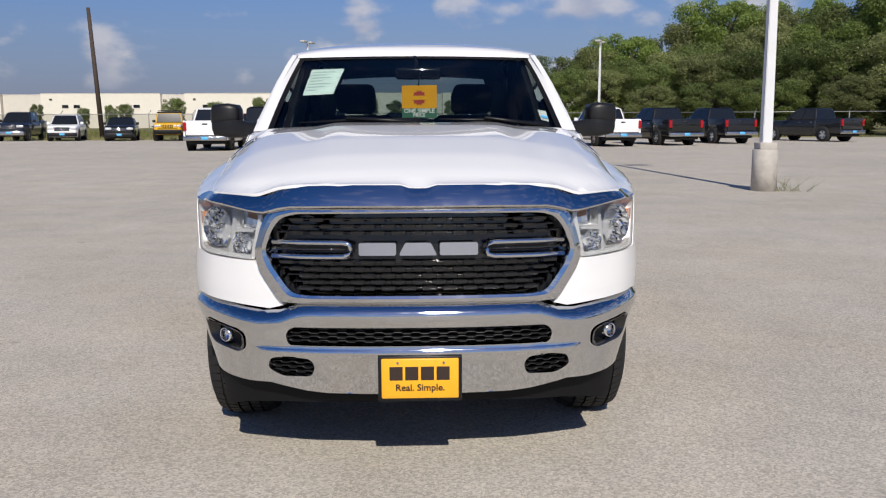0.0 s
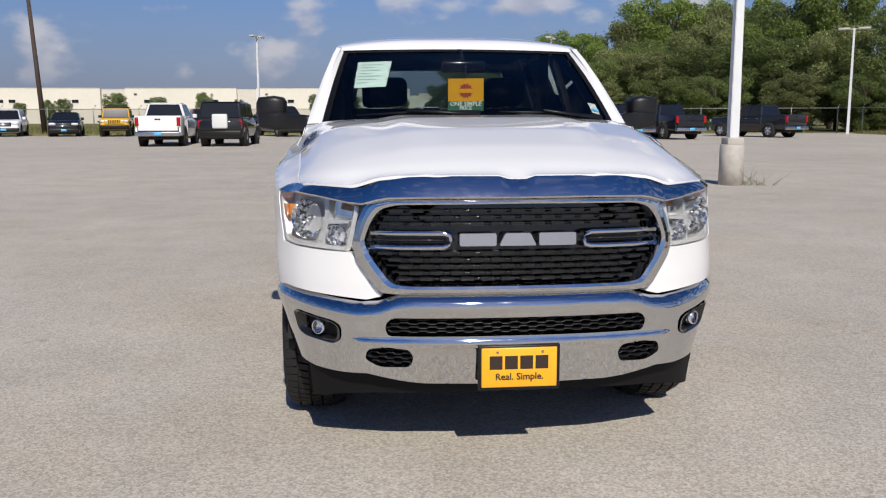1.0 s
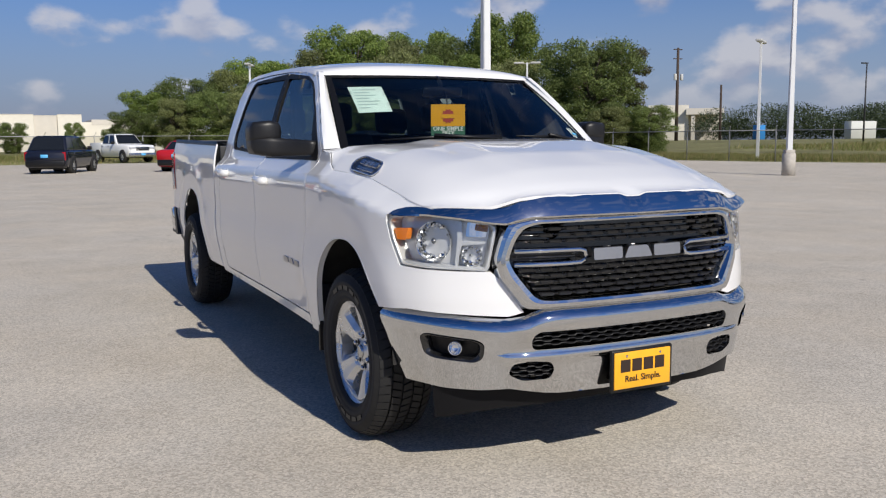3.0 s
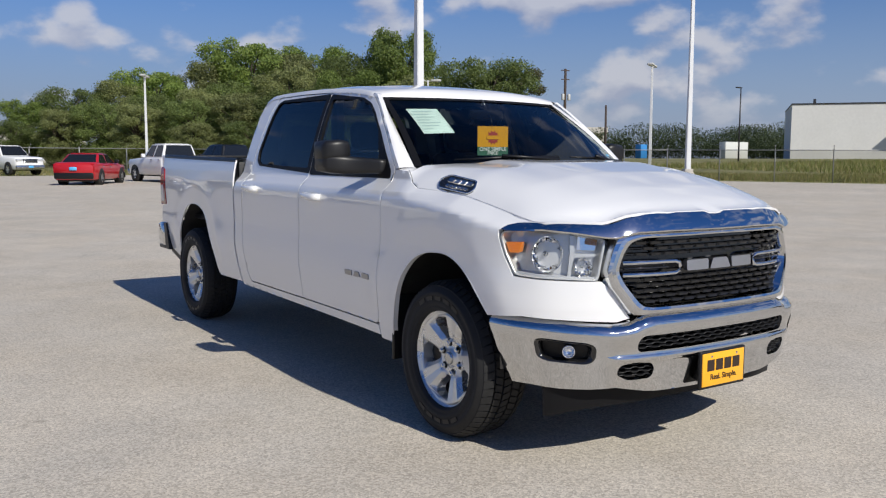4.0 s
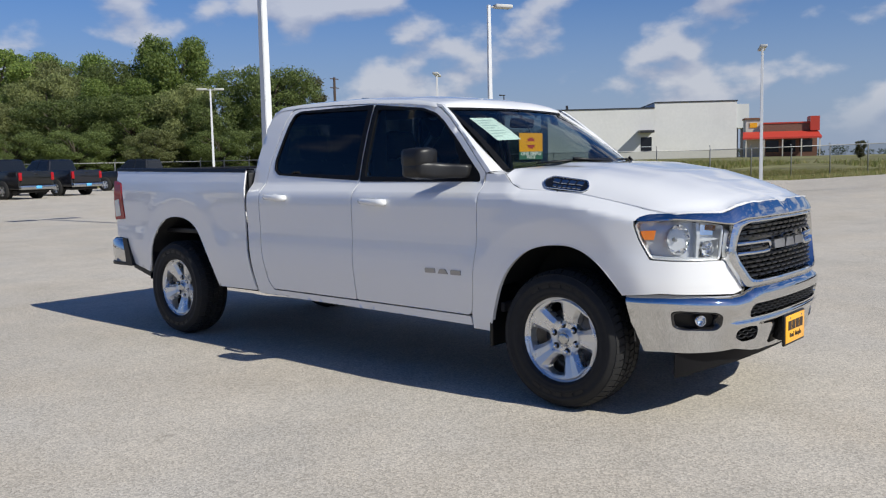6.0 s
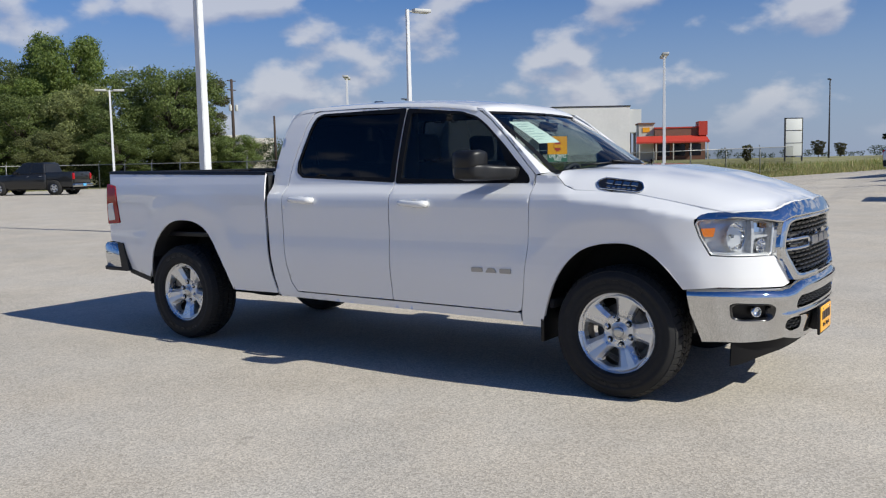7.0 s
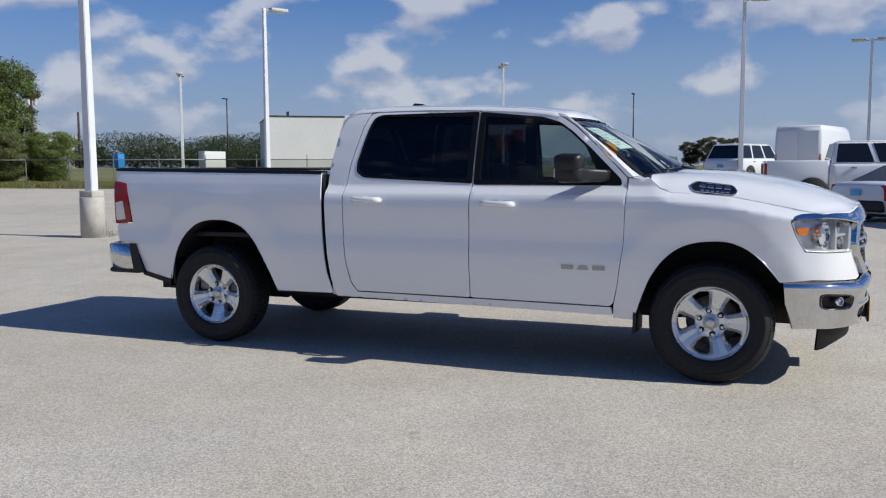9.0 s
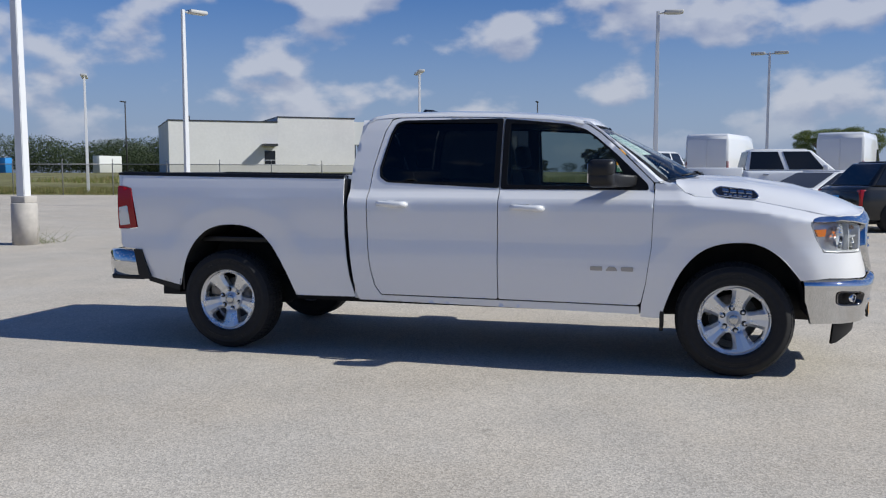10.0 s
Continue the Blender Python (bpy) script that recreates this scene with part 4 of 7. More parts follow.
def build_side(s):
    # front wing with the painted corner below the headlamp
    front = [sd(*p) for p in ARCH_F[::-1]]
    loop = front + [sd(0.634, 0.395), sd(0.629, 0.48), sd(0.596, 0.64), sd(0.561, 0.89), sd(0.549, 1.255)]
    loop += [sd(*p) for p in FENDER_TOP] + [fs(0.885, 1.112)]
    hl = HEAD_LOOP
    loop += [sd(-0.50, 1.094), sd(-0.474, 1.084), sd(-0.472, 1.06), sd(-0.502, 0.98), sd(-0.557, 0.881), fs(0.87, 0.873), fs(0.76, 0.869), fs(0.645, 0.868), fs(0.618, 0.842), fs(0.522, 0.704), fs(0.58, 0.688), fs(0.75, 0.697), fs(0.90, 0.707)]
    wing = part("front_wing", sheet(loop, on_flank(s), 0.03, step=0.018, zlines=ZL), M_WHITE, truck)
    bm = bmesh.new()
    tube(bm, [flank(*sd(y, z), -0.002, s) for y, z in open_path(ARCH_F, 0.04)], 0.004, 6)
    part("arch_lip", bm, M_WHITE, wing)
    # headlamp
    grow = lambda k: [(sum(u for u, z in hl) / len(hl) * (1 - k) + u * k, 0.985 * (1 - k) + z * k) for u, z in hl]
    lamp = part("headlamp", ring(fillet(list(hl), 0.015), fillet(grow(0.9), 0.015), on_flank(s), (-0.02, -0.002, -0.012, -0.06), 80), M_LAMPGREY, truck, "clear multi-bowl headlamp with amber marker")
    part("lamp_back", sheet(hl, on_flank(s, -0.06), 0, step=0.04), M_LAMPGREY, lamp)
    for x, z, r, dep, tall in ((0.842, 0.983, 0.070, 0.070, 1.15), (0.713, 0.928, 0.043, 0.050, 1.0)):
        c = flank(*fs(x, z), -0.022, s)
        nrm = ((flank(*fs(x, z), 0.1, s) - c).normalized() + Vector((0, -0.8, 0))).normalized()
        build_lamp_bowl(c, nrm, r, dep, lamp, tall)
    amber = fillet([sd(-0.508, 1.032), sd(-0.528, 0.985), fs(0.912, 0.985), fs(0.907, 1.035)], 0.008)
    part("amber_marker", sheet(amber, on_flank(s, -0.012), 0.03, step=0.02), M_AMBER, lamp, "amber side marker")
    # the branched bezel between the bowls, standing proud of the back
    bez = fillet([fs(0.748, 1.066), fs(0.765, 1.068), fs(0.763, 1.0), fs(0.768, 0.935), fs(0.772, 0.885), fs(0.760, 0.884), fs(0.756, 0.93), fs(0.748, 0.970), fs(0.664, 0.977), fs(0.662, 0.986), fs(0.748, 0.988)], 0.004, 2)
    part("lamp_bezel", sheet(bez, on_flank(s, -0.022), 0.04, step=0.03), M_LAMPGREY, lamp)
    low = [fs(0.662, 0.875), fs(0.76, 0.879), fs(0.87, 0.884), sd(-0.565, 0.892), sd(-0.56, 0.905), fs(0.87, 0.896), fs(0.76, 0.889), fs(0.662, 0.885)]
    part("lamp_bezel", sheet(low, on_flank(s, -0.016), 0.04, step=0.03), M_LAMPGREY, lamp)
    dim = fillet([fs(0.652, 1.052), fs(0.662, 1.000), fs(0.738, 1.003), fs(0.732, 1.062)], 0.008)
    part("turn_reflector", sheet(dim, on_flank(s, -0.045), 0.01, step=0.015), M_BOWL, lamp, "stepped chrome reflector of the turn lamp", smooth=False)
    dim = fillet([fs(0.650, 1.048), fs(0.656, 1.022), fs(0.704, 1.030), fs(0.700, 1.055)], 0.006)
    part("turn_lens", sheet(dim, on_flank(s, -0.034), 0.006, step=0.02), M_AMBERDIM, lamp, "smoky amber turn lamp")
    lens = sheet(fillet(list(hl), 0.015), on_flank(s, -0.003), 0, step=0.03)
    lens.normal_update()
    if sum((f.normal for f in lens.faces), Vector()).y > 0:
        bmesh.ops.reverse_faces(lens, faces=lens.faces)
    part("lamp_lens", lens, M_LENS, lamp).visible_shadow = False
    # bonnet badge pocket
    zsurf = lambda x, y, d: Vector((s * x, y, hood_z(x, y) + d + 0.004))
    lp = fillet([(0.832, 0.155), (0.862, 0.13), (0.858, -0.12), (0.835, -0.145), (0.795, -0.115), (0.79, 0.11)], 0.02)
    vent_b = part("bonnet_badge", sheet(lp, zsurf, 0.012, step=0.03), M_GLOSSBK, truck, "dark badge panel in a chrome rim on the bonnet")
    bm = bmesh.new()
    tube(bm, [zsurf(x, y, 0.003) for x, y in lp] + [zsurf(*lp[0], 0.003)], 0.0045, 6)
    part("badge_rim", bm, M_CHROME, vent_b)
    bm = bmesh.new()
    for k in range(4):
        y0 = 0.095 - k * 0.052
        sheet([(0.808, y0), (0.808, y0 - 0.040), (0.828, y0 - 0.040), (0.828, y0)], lambda x, y, d: zsurf(x, y, d + 0.005), 0.004, step=0.03, bm=bm)
    for k in range(6):
        y0 = 0.085 - k * 0.032
        sheet([(0.839, y0), (0.839, y0 - 0.022), (0.849, y0 - 0.022), (0.849, y0)], lambda x, y, d: zsurf(x, y, d + 0.004), 0.004, step=0.03, bm=bm)
    part("badge_bar", bm, M_SATIN, vent_b, smooth=False)
    # added black tube stands in for the shade in the bonnet's cut line
    bm = bmesh.new()
    tube(bm, [flank(*sd(y, z + 0.003), -0.006, s) for y, z in open_path(FENDER_TOP[2:], 0.03)], 0.0018, 6)
    part("bonnet_seal", bm, M_BLACKPL, wing, "thin black line put in for the shaded gap along the bonnet")
    # doors
    for nm, lp, win, pane, gm, hy, hz in (("front_door", DOOR_F, WIN_F, PANE_F, M_GLASS_F, 1.445, 1.163), ("rear_door", DOOR_R, WIN_R, PANE_R, M_GLASS_P, 2.48, 1.183)):
        lp2, w2, p2 = fillet(flat(lp), 0.015), fillet(flat(win), 0.025), fillet(flat(pane), 0.02)
        door = part(nm, sheet(lp2, on_flank(s), 0.03, holes=[w2], step=0.032, zlines=ZL), M_WHITE, truck)
        edge = [(min(max(y, 0), 9) if abs(y - 1.66) > 0.05 else (1.658 if y < 1.66 else 1.669), z + (0.02 * (1 if z > 1.5 else -1) if abs(y - 1.66) < 0.05 else 0)) for y, z in win]
        part("window_trim", sheet(fillet(flat(edge), 0.02), on_flank(s, 0.003), 0.03, holes=[p2], step=0.04), M_SEAL, door, "black window surround")
        part("window_pane", sheet([((u - 0) * 1.0, z) for u, z in p2], on_flank(s, -0.006), 0, step=0.08), gm, door, "dark tinted door glass" if gm is M_GLASS_P else "lightly tinted door glass").visible_shadow = gm is M_GLASS_P
        # handle: a bowed bar over a scooped cup
        bm = bmesh.new()
        pts = [flank(*sd(hy + dy, hz + dz), d, s) for dy, dz, d in ((0.115, 0.004, 0.0), (0.108, 0.004, 0.020), (0.08, 0.003, 0.032), (0.0, 0.0, 0.036), (-0.07, -0.003, 0.036), (-0.098, -0.004, 0.026), (-0.108, -0.004, 0.0))]
        tube(bm, pts, [0.016, 0.020, 0.019, 0.020, 0.024, 0.026, 0.022], 10)
        part("door_handle", bm, M_WHITE, door)
        cup = fillet([sd(hy + 0.07, hz - 0.03), sd(hy - 0.07, hz - 0.034), sd(hy - 0.07, hz + 0.026), sd(hy + 0.07, hz + 0.03)], 0.025)
        part("handle_cup", sheet(cup, on_flank(s, 0.0015), 0.002, step=0.03), M_WHITE, door)
    # badge blocks low on the front door
    bm = bmesh.new()
    for k in range(3):
        y0 = 0.985 - k * 0.108
        k2 = 0.02 if k == 1 else 0.0
        sheet(fillet([sd(y0, 0.722), sd(y0 - 0.085, 0.722), sd(y0 - 0.085 + k2, 0.752), sd(y0 - k2, 0.752)], 0.006, 2), on_flank(s, 0.006), 0.006, step=0.04, bm=bm)
    part("door_badge", bm, M_DOORBADGE, truck, "small satin chrome badge blocks", smooth=False)
    # cab side, rocker and pillar
    part("cab_side", sheet(fillet(flat(CAB), 0.012), on_flank(s), 0.03, step=0.032, zlines=ZL), M_WHITE, truck)
    # windscreen pillar between the glass and the cab side
    c0, c1 = [], []
    for k in range(13):
        f = k / 12
        y = 0.52 + (1.03 - 0.52) * f
        z = interp(y, (0.52, 0.78, 0.93, 1.03), (1.352, 1.59, 1.715, 1.787))
        c0.append(flank(*sd(y, z), 0, s))
        g = screen_base(1.0).lerp(screen_top(1.0), f)
        c1.append(Vector((g.x * s, g.y, g.z)))
    part("windscreen_pillar", loft(c0, c1, 4, lambda f, k: Vector((0.010 * s, -0.010, 0.010)) * math.sin(math.pi * f) * min(1.0, k * 5)), M_WHITE, truck)
    # filler between wing, bonnet and pillar
    g = screen_base(1.0)
    c0 = [flank(*sd(0.525, 1.345), 0, s), flank(*sd(0.46, 1.335), 0, s), flank(*sd(0.405, 1.325), 0, s)]
    c1 = [Vector((g.x * s, g.y, g.z)), Vector((0.775 * s, 0.45, g.z - 0.012)), Vector((0.765 * s, 0.405, hood_z(0.765, 0.405) - 0.014))]
    part("pillar_filler", loft(c0, c1, 3), M_WHITE, truck)
    # bed side
    bed = part("bed_side", sheet(fillet(flat(BED), 0.012), on_flank(s), 0.012, step=0.032, zlines=(0.68, 0.74, 0.79, 0.85, 0.91, 0.96, 1.22, 1.30, 1.36)), M_WHITE, truck)
    bm = bmesh.new()
    tube(bm, [flank(*sd(y, z), -0.002, s) for y, z in open_path(ARCH_R, 0.04)], 0.004, 6)
    part("arch_lip", bm, M_WHITE, bed)
    rail = [(y, 1.382 + 0.030 * (y - 2.875) / 1.99) for y in np.linspace(2.875, 4.87, 20)]
    bm = bmesh.new()
    rows = []
    for y, z in rail:
        o = flank(*sd(y, z), 0.004, s)
        rows.append([bm.verts.new(v) for v in (o + Vector((0, 0, -0.012)), o + Vector((0, 0, 0.012)), o + Vector((-0.012 * s, 0, 0.018)), o + Vector((-0.085 * s, 0, 0.016)), o + Vector((-0.09 * s, 0, -0.04)))])
    for r0, r1 in zip(rows, rows[1:]):
        for k in range(4):
            bm.faces.new((r0[k], r0[k + 1], r1[k + 1], r1[k]))
    bmesh.ops.recalc_face_normals(bm, faces=bm.faces)
    part("rail_cap", bm, M_BLACKPL, bed, "black plastic bed rail cap")
    part("bed_inner_wall", bbox(*sorted((s * 0.80, s * 0.83))[:1], 2.88, 1.06, sorted((s * 0.80, s * 0.83))[1], 4.86, 1.395, 0.005), M_WHITE, truck, "white inner wall of the bed")
    # tail lamp
    tl = fillet([sd(4.722, 0.968), sd(4.90, 0.955), sd(4.905, 1.318), sd(4.778, 1.292), sd(4.742, 1.10)], 0.02)
    tail = part("tail_lamp", sheet(tl, on_flank(s, 0.006), 0.05, step=0.03), M_RED, truck, "red tail lamp with a clear reversing band")
    wl2 = fillet([sd(4.785, 0.995), sd(4.885, 0.985), sd(4.892, 1.135), sd(4.808, 1.150)], 0.012)
    part("reversing_lens", sheet(wl2, on_flank(s, 0.009), 0.01, step=0.03), M_LAMPGREY, tail)
    # wheel houses
    for yc, r, up_r in ((0.03, 0.50, 0.54), (3.81, 0.53, 0.60)):
        prof = [(math.cos(t), math.sin(t)) for t in np.linspace(0.0, math.pi, 26)]
        a = [Vector((s * 0.915, yc + r * c, 0.44 + up_r * q)) for c, q in prof]
        b = [Vector((s * 0.45, yc + r * c, 0.44 + up_r * q)) for c, q in prof]
        bm = loft(a, b, 2)
        bm.faces.new([bm.verts.new(v) for v in b])
        part("wheel_house", bm, M_DARK, truck)
    # mud flaps
    part("mud_flap", bbox(*sorted((s * 0.66, s * 0.925))[:1], 0.475, 0.30, sorted((s * 0.66, s * 0.925))[1], 0.50, 0.66, 0.006), M_BLACKPL, truck)
    part("mud_flap", bbox(*sorted((s * 0.66, s * 0.905))[:1], 4.295, 0.46, sorted((s * 0.66, s * 0.905))[1], 4.315, 0.72, 0.006), M_BLACKPL, truck)
    # black strip along the bed's lower edge behind the wheel
    prof = ((4.335, 0.455), (4.335, 0.515), (4.63, 0.575), (4.63, 0.525))
    xs = (s * 0.80, s * 0.905)
    bm = raw([(x, y, z) for x in xs for y, z in prof], [(0, 1, 2, 3), (7, 6, 5, 4), (0, 4, 5, 1), (1, 5, 6, 2), (2, 6, 7, 3), (3, 7, 4, 0)])
    bmesh.ops.recalc_face_normals(bm, faces=bm.faces)
    part("bed_lower_strip", bm, M_BLACKPL, truck, smooth=False)
    # door mirror
    mirror = part("door_mirror", rounded_loft([(s * x, y, z, hy, hz) for x, y, z, hy, hz in ((1.158, 0.905, 1.385, 0.05, 0.025), (1.143, 0.905, 1.374, 0.082, 0.046), (1.05, 0.897, 1.366, 0.090, 0.054), (0.985, 0.862, 1.362, 0.080, 0.048), (0.935, 0.805, 1.360, 0.068, 0.044), (0.89, 0.748, 1.358, 0.056, 0.042), (0.845, 0.715, 1.357, 0.050, 0.040))]), M_MIRROR, truck, "large black plastic door mirror on a broad arm")
    part("mirror_cap", rounded_loft([(s * x, y, z, hy, hz) for x, y, z, hy, hz in ((1.162, 0.905, 1.435, 0.05, 0.036), (1.146, 0.905, 1.445, 0.086, 0.053), (1.06, 0.902, 1.452, 0.090, 0.055), (1.012, 0.898, 1.448, 0.084, 0.050), (0.998, 0.896, 1.442, 0.066, 0.036))]), M_MIRROR, mirror)
    part("mirror_glass", bbox(-0.06, -0.006, -0.07, 0.06, 0.002, 0.07, 0.01, 2, pose(s * 1.075, 0.990, 1.415)), M_REFL, mirror)


for side in (-1, 1):
    build_side(side)

# --- roof, glass and cab back ---
roof_y = (0.93, 1.03, 1.16, 1.35, 1.7, 2.1, 2.5, 2.66, 2.72, 2.775, 2.80)
roof_z = (1.715, 1.787, 1.810, 1.834, 1.856, 1.868, 1.868, 1.86, 1.848, 1.79, 1.70)
bm, rows = bmesh.new(), []
across = [-1.0, -0.985] + [-0.96 + 1.92 * k / 34 for k in range(35)] + [0.985, 1.0]
for j in range(41):
    f = (j / 40) ** 1.3
    row = []
    for a in across:
        y = (screen_top(a).y - 0.012) * (1 - f) + 2.80 * f
        z = interp(y, roof_y, roof_z)
        xe = abs(flank(*sd(y, z), 0, 1).x)
        crown = 0.040 * (1 - abs(a) ** 2.6)
        v = Vector((a * xe, y, z + crown + 0.002 + 0.006 * (1 - a ** 8)))
        if abs(a) == 0.985:
            v = Vector(((xe + 0.003) * (1 if a > 0 else -1), y, z + 0.004))
        elif abs(a) == 1.0:
            v = Vector(((abs(flank(*sd(y, z - 0.022), 0, 1).x) + 0.005) * a, y, z - 0.022))
        lip = screen_top(a) + Vector((0.03 * a, -0.006, 0.004))
        k2 = max(0.0, 1 - f / 0.045) ** 2
        row.append(bm.verts.new(v.lerp(lip, k2)))
    rows.append(row)
for r0, r1 in zip(rows, rows[1:]):
    for k in range(len(across) - 1):
        bm.faces.new((r0[k], r0[k + 1], r1[k + 1], r1[k]))
bmesh.ops.recalc_face_normals(bm, faces=bm.faces)
roof = part("roof", bm, M_WHITE, truck)
fin = bmesh.new()
for k, (y, h, w) in enumerate(((2.26, 0.0, 0.004), (2.35, 0.03, 0.026), (2.43, 0.056, 0.034), (2.50, 0.062, 0.032), (2.545, 0.0, 0.024))):
    z0 = 1.893
    ringv = [fin.verts.new(v) for v in ((-w, y, z0), (-w * 0.4, y, z0 + h * 0.9), (0, y, z0 + h), (w * 0.4, y, z0 + h * 0.9), (w, y, z0))]
    if k:
        for i in range(4):
            fin.faces.new((last[i], last[i + 1], ringv[i + 1], ringv[i]))
    last = ringv
bmesh.ops.recalc_face_normals(fin, faces=fin.faces)
part("aerial_fin", fin, M_GLOSSBK, roof)
N = 25
base = [screen_base(-1 + 2 * k / (N - 1)) for k in range(N)]
top = [screen_top(-1 + 2 * k / (N - 1)) for k in range(N)]
screen_out = Vector((0, -0.55, 0.83))
bm = loft(base, top, 14, lambda f, k: screen_out * 0.018 * math.sin(math.pi * f))
bm.normal_update()
bm.faces.ensure_lookup_table()
if bm.faces[len(bm.faces) // 2].normal.dot(screen_out) < 0:
    bmesh.ops.reverse_faces(bm, faces=bm.faces)
windscreen = part("windscreen", bm, M_GLASS_D, truck, "tinted laminated windscreen")
windscreen.visible_shadow = False
for e, w in ((1, 0.0), (-1, 0.0)):
    ca = [screen_base(e).lerp(screen_top(e), f) + screen_out * 0.018 * math.sin(math.pi * f) + Vector((0, -0.002, 0.003)) for f in np.linspace(0, 1, 15)]
    cb = [screen_base(e * 0.955).lerp(screen_top(e * 0.955), f) + screen_out * (0.018 * math.sin(math.pi * f) + 0.002) + Vector((0, -0.002, 0.003)) for f in np.linspace(0, 1, 15)]
    part("glass_edge_band", loft(ca, cb, 1), M_SEAL, windscreen)
ca = [screen_top(a).lerp(screen_base(a), 0.0) + Vector((0, -0.003, 0.003)) for a in np.linspace(-1, 1, N)]
cb = [screen_top(a).lerp(screen_base(a), 0.045) + Vector((0, -0.003, 0.006)) for a in np.linspace(-1, 1, N)]
part("glass_edge_band", loft(ca, cb, 1), M_SEAL, windscreen)
# cowl and wipers
c0 = [Vector((0.785 * a, 0.165 + 0.24 * a * a, hood_z(0.785 * a, 0.165 + 0.24 * a * a) - 0.022)) for a in np.linspace(-1, 1, N)]
c1 = [screen_base(a) + Vector((0, 0.04, 0.006)) for a in np.linspace(-1, 1, N)]
cowl = part("cowl_panel", loft(c0, c1, 2), M_BLACKPL, truck, "black plastic cowl below the windscreen")
for xa, xb in ((-0.60, 0.02), (0.12, 0.70)):
    bm = bmesh.new()
    p = [screen_base(a).lerp(screen_top(a), f) + screen_out * 0.03 for a, f in ((xa / 0.785, 0.006), ((xa * 0.6 + xb * 0.4) / 0.785, 0.008), (xb / 0.785, 0.004))]
    tube(bm, p, [0.005, 0.009, 0.010], 6)
    q = [screen_base(xb / 0.785) + Vector((0, -0.02, 0.012)), p[1] + Vector((0, -0.015, 0.012))]
    tube(bm, q, [0.013, 0.009], 6)
    part("wiper", bm, M_BLACKPL, truck, "black windscreen wiper")
# back wall of the cab with its window
bk = [(x, z) for x, z in ((-0.90, 0.45), (0.90, 0.45), (0.93, 0.95), (0.86, 1.29), (0.72, 1.72), (0.66, 1.83), (0, 1.87), (-0.66, 1.83), (-0.72, 1.72), (-0.86, 1.29), (-0.93, 0.95))]
rw = fillet([(-0.62, 1.42), (0.62, 1.42), (0.55, 1.76), (-0.55, 1.76)], 0.06)
part("cab_back", sheet(bk, lambda x, z, d: Vector((x, 2.80 + d, z)), 0.05, holes=[rw], step=0.1), M_WHITE, truck)
part("rear_window", sheet(rw, lambda x, z, d: Vector((x, 2.79 + d, z)), 0, step=0.2), M_GLASS_F, truck, "tinted rear window")

# --- bed, tail and rear bumper ---
part("bed_floor", bbox(-0.82, 2.88, 0.86, 0.82, 4.87, 0.90, 0.004), M_BLACKPL, truck)
# front wall coloured black to give the shade in the gap behind the cab
part("bed_front_wall", bbox(-0.89, 2.872, 0.55, 0.89, 2.90, 1.37, 0.006), M_BLACKPL, truck)
part("tailgate", bbox(-0.86, 4.865, 0.82, 0.86, 4.925, 1.405, 0.012), M_WHITE, truck)
part("tailgate_cap", bbox(-0.86, 4.85, 1.402, 0.86, 4.93, 1.425, 0.008), M_BLACKPL, truck)
rb = bmesh.new()
rows = []
for x, y in ((-0.925, 4.69), (-0.935, 4.78), (-0.93, 4.92), (-0.88, 5.00), (-0.7, 5.05), (0, 5.07), (0.7, 5.05), (0.88, 5.00), (0.93, 4.92), (0.935, 4.78), (0.925, 4.69)):
    q = Vector((x, (y - 4.5) * 0.9, 0)).normalized()
    zt = 0.785 if abs(y) > 4.7 else 0.74
    rows.append([rb.verts.new(Vector((x, y, 0)) + q * d + Vector((0, 0, z))) for d, z in ((-0.05, zt), (-0.012, zt), (0.01, zt - 0.02), (0.012, 0.66), (0.0, 0.575), (-0.03, 0.56))])
for r0, r1 in zip(rows, rows[1:]):
    for k in range(5):
        rb.faces.new((r0[k], r0[k + 1], r1[k + 1], r1[k]))
bmesh.ops.recalc_face_normals(rb, faces=rb.faces)
rear_b = part("rear_bumper", rb, M_CHROME, truck, "chrome rear bumper with black ends")
for s in (1, -1):
    prof = ((4.745, 0.79), (4.675, 0.79), (4.595, 0.545), (4.70, 0.545))
    bm = raw([(x, y, z) for x in (s * 0.80, s * 0.941) for y, z in prof], [(0, 1, 2, 3), (7, 6, 5, 4), (0, 4, 5, 1), (1, 5, 6, 2), (2, 6, 7, 3), (3, 7, 4, 0)])
    bmesh.ops.recalc_face_normals(bm, faces=bm.faces)
    part("bumper_end", bm, M_BLACKPL, rear_b, smooth=False)
    part("bumper_underside", bbox(*sorted((s * 0.3, s * 0.925))[:1], 4.66, 0.535, sorted((s * 0.3, s * 0.925))[1], 4.98, 0.578, 0.015), M_BLACKPL, rear_b)

# --- underside ---
for s in (1, -1):
    bm = bmesh.new()
    box(bm, *sorted((s * 0.42, s * 0.52))[:1], -0.62, 0.36, sorted((s * 0.42, s * 0.52))[1], 4.75, 0.56)
    part("frame_rail", bm, M_DARK, truck)
part("floor_pan", bbox(-0.86, 0.55, 0.44, 0.86, 2.80, 0.52, 0.01), M_DARK, truck)
part("sump_guard", bbox(-0.41, -0.75, 0.34, 0.41, 0.5, 0.60, 0.02), M_DARK, truck)
bm = bmesh.new()
tube(bm, [(-0.72, 3.898, 0.395), (0.72, 3.898, 0.395)], 0.05, 10)
tube(bm, [(0.05, 3.70, 0.395), (0.05, 3.80, 0.395), (0.05, 3.99, 0.395), (0.05, 4.07, 0.395)], [0.06, 0.16, 0.16, 0.06], 12)
part("rear_axle", bm, M_DARK, truck)
bm = bmesh.new()
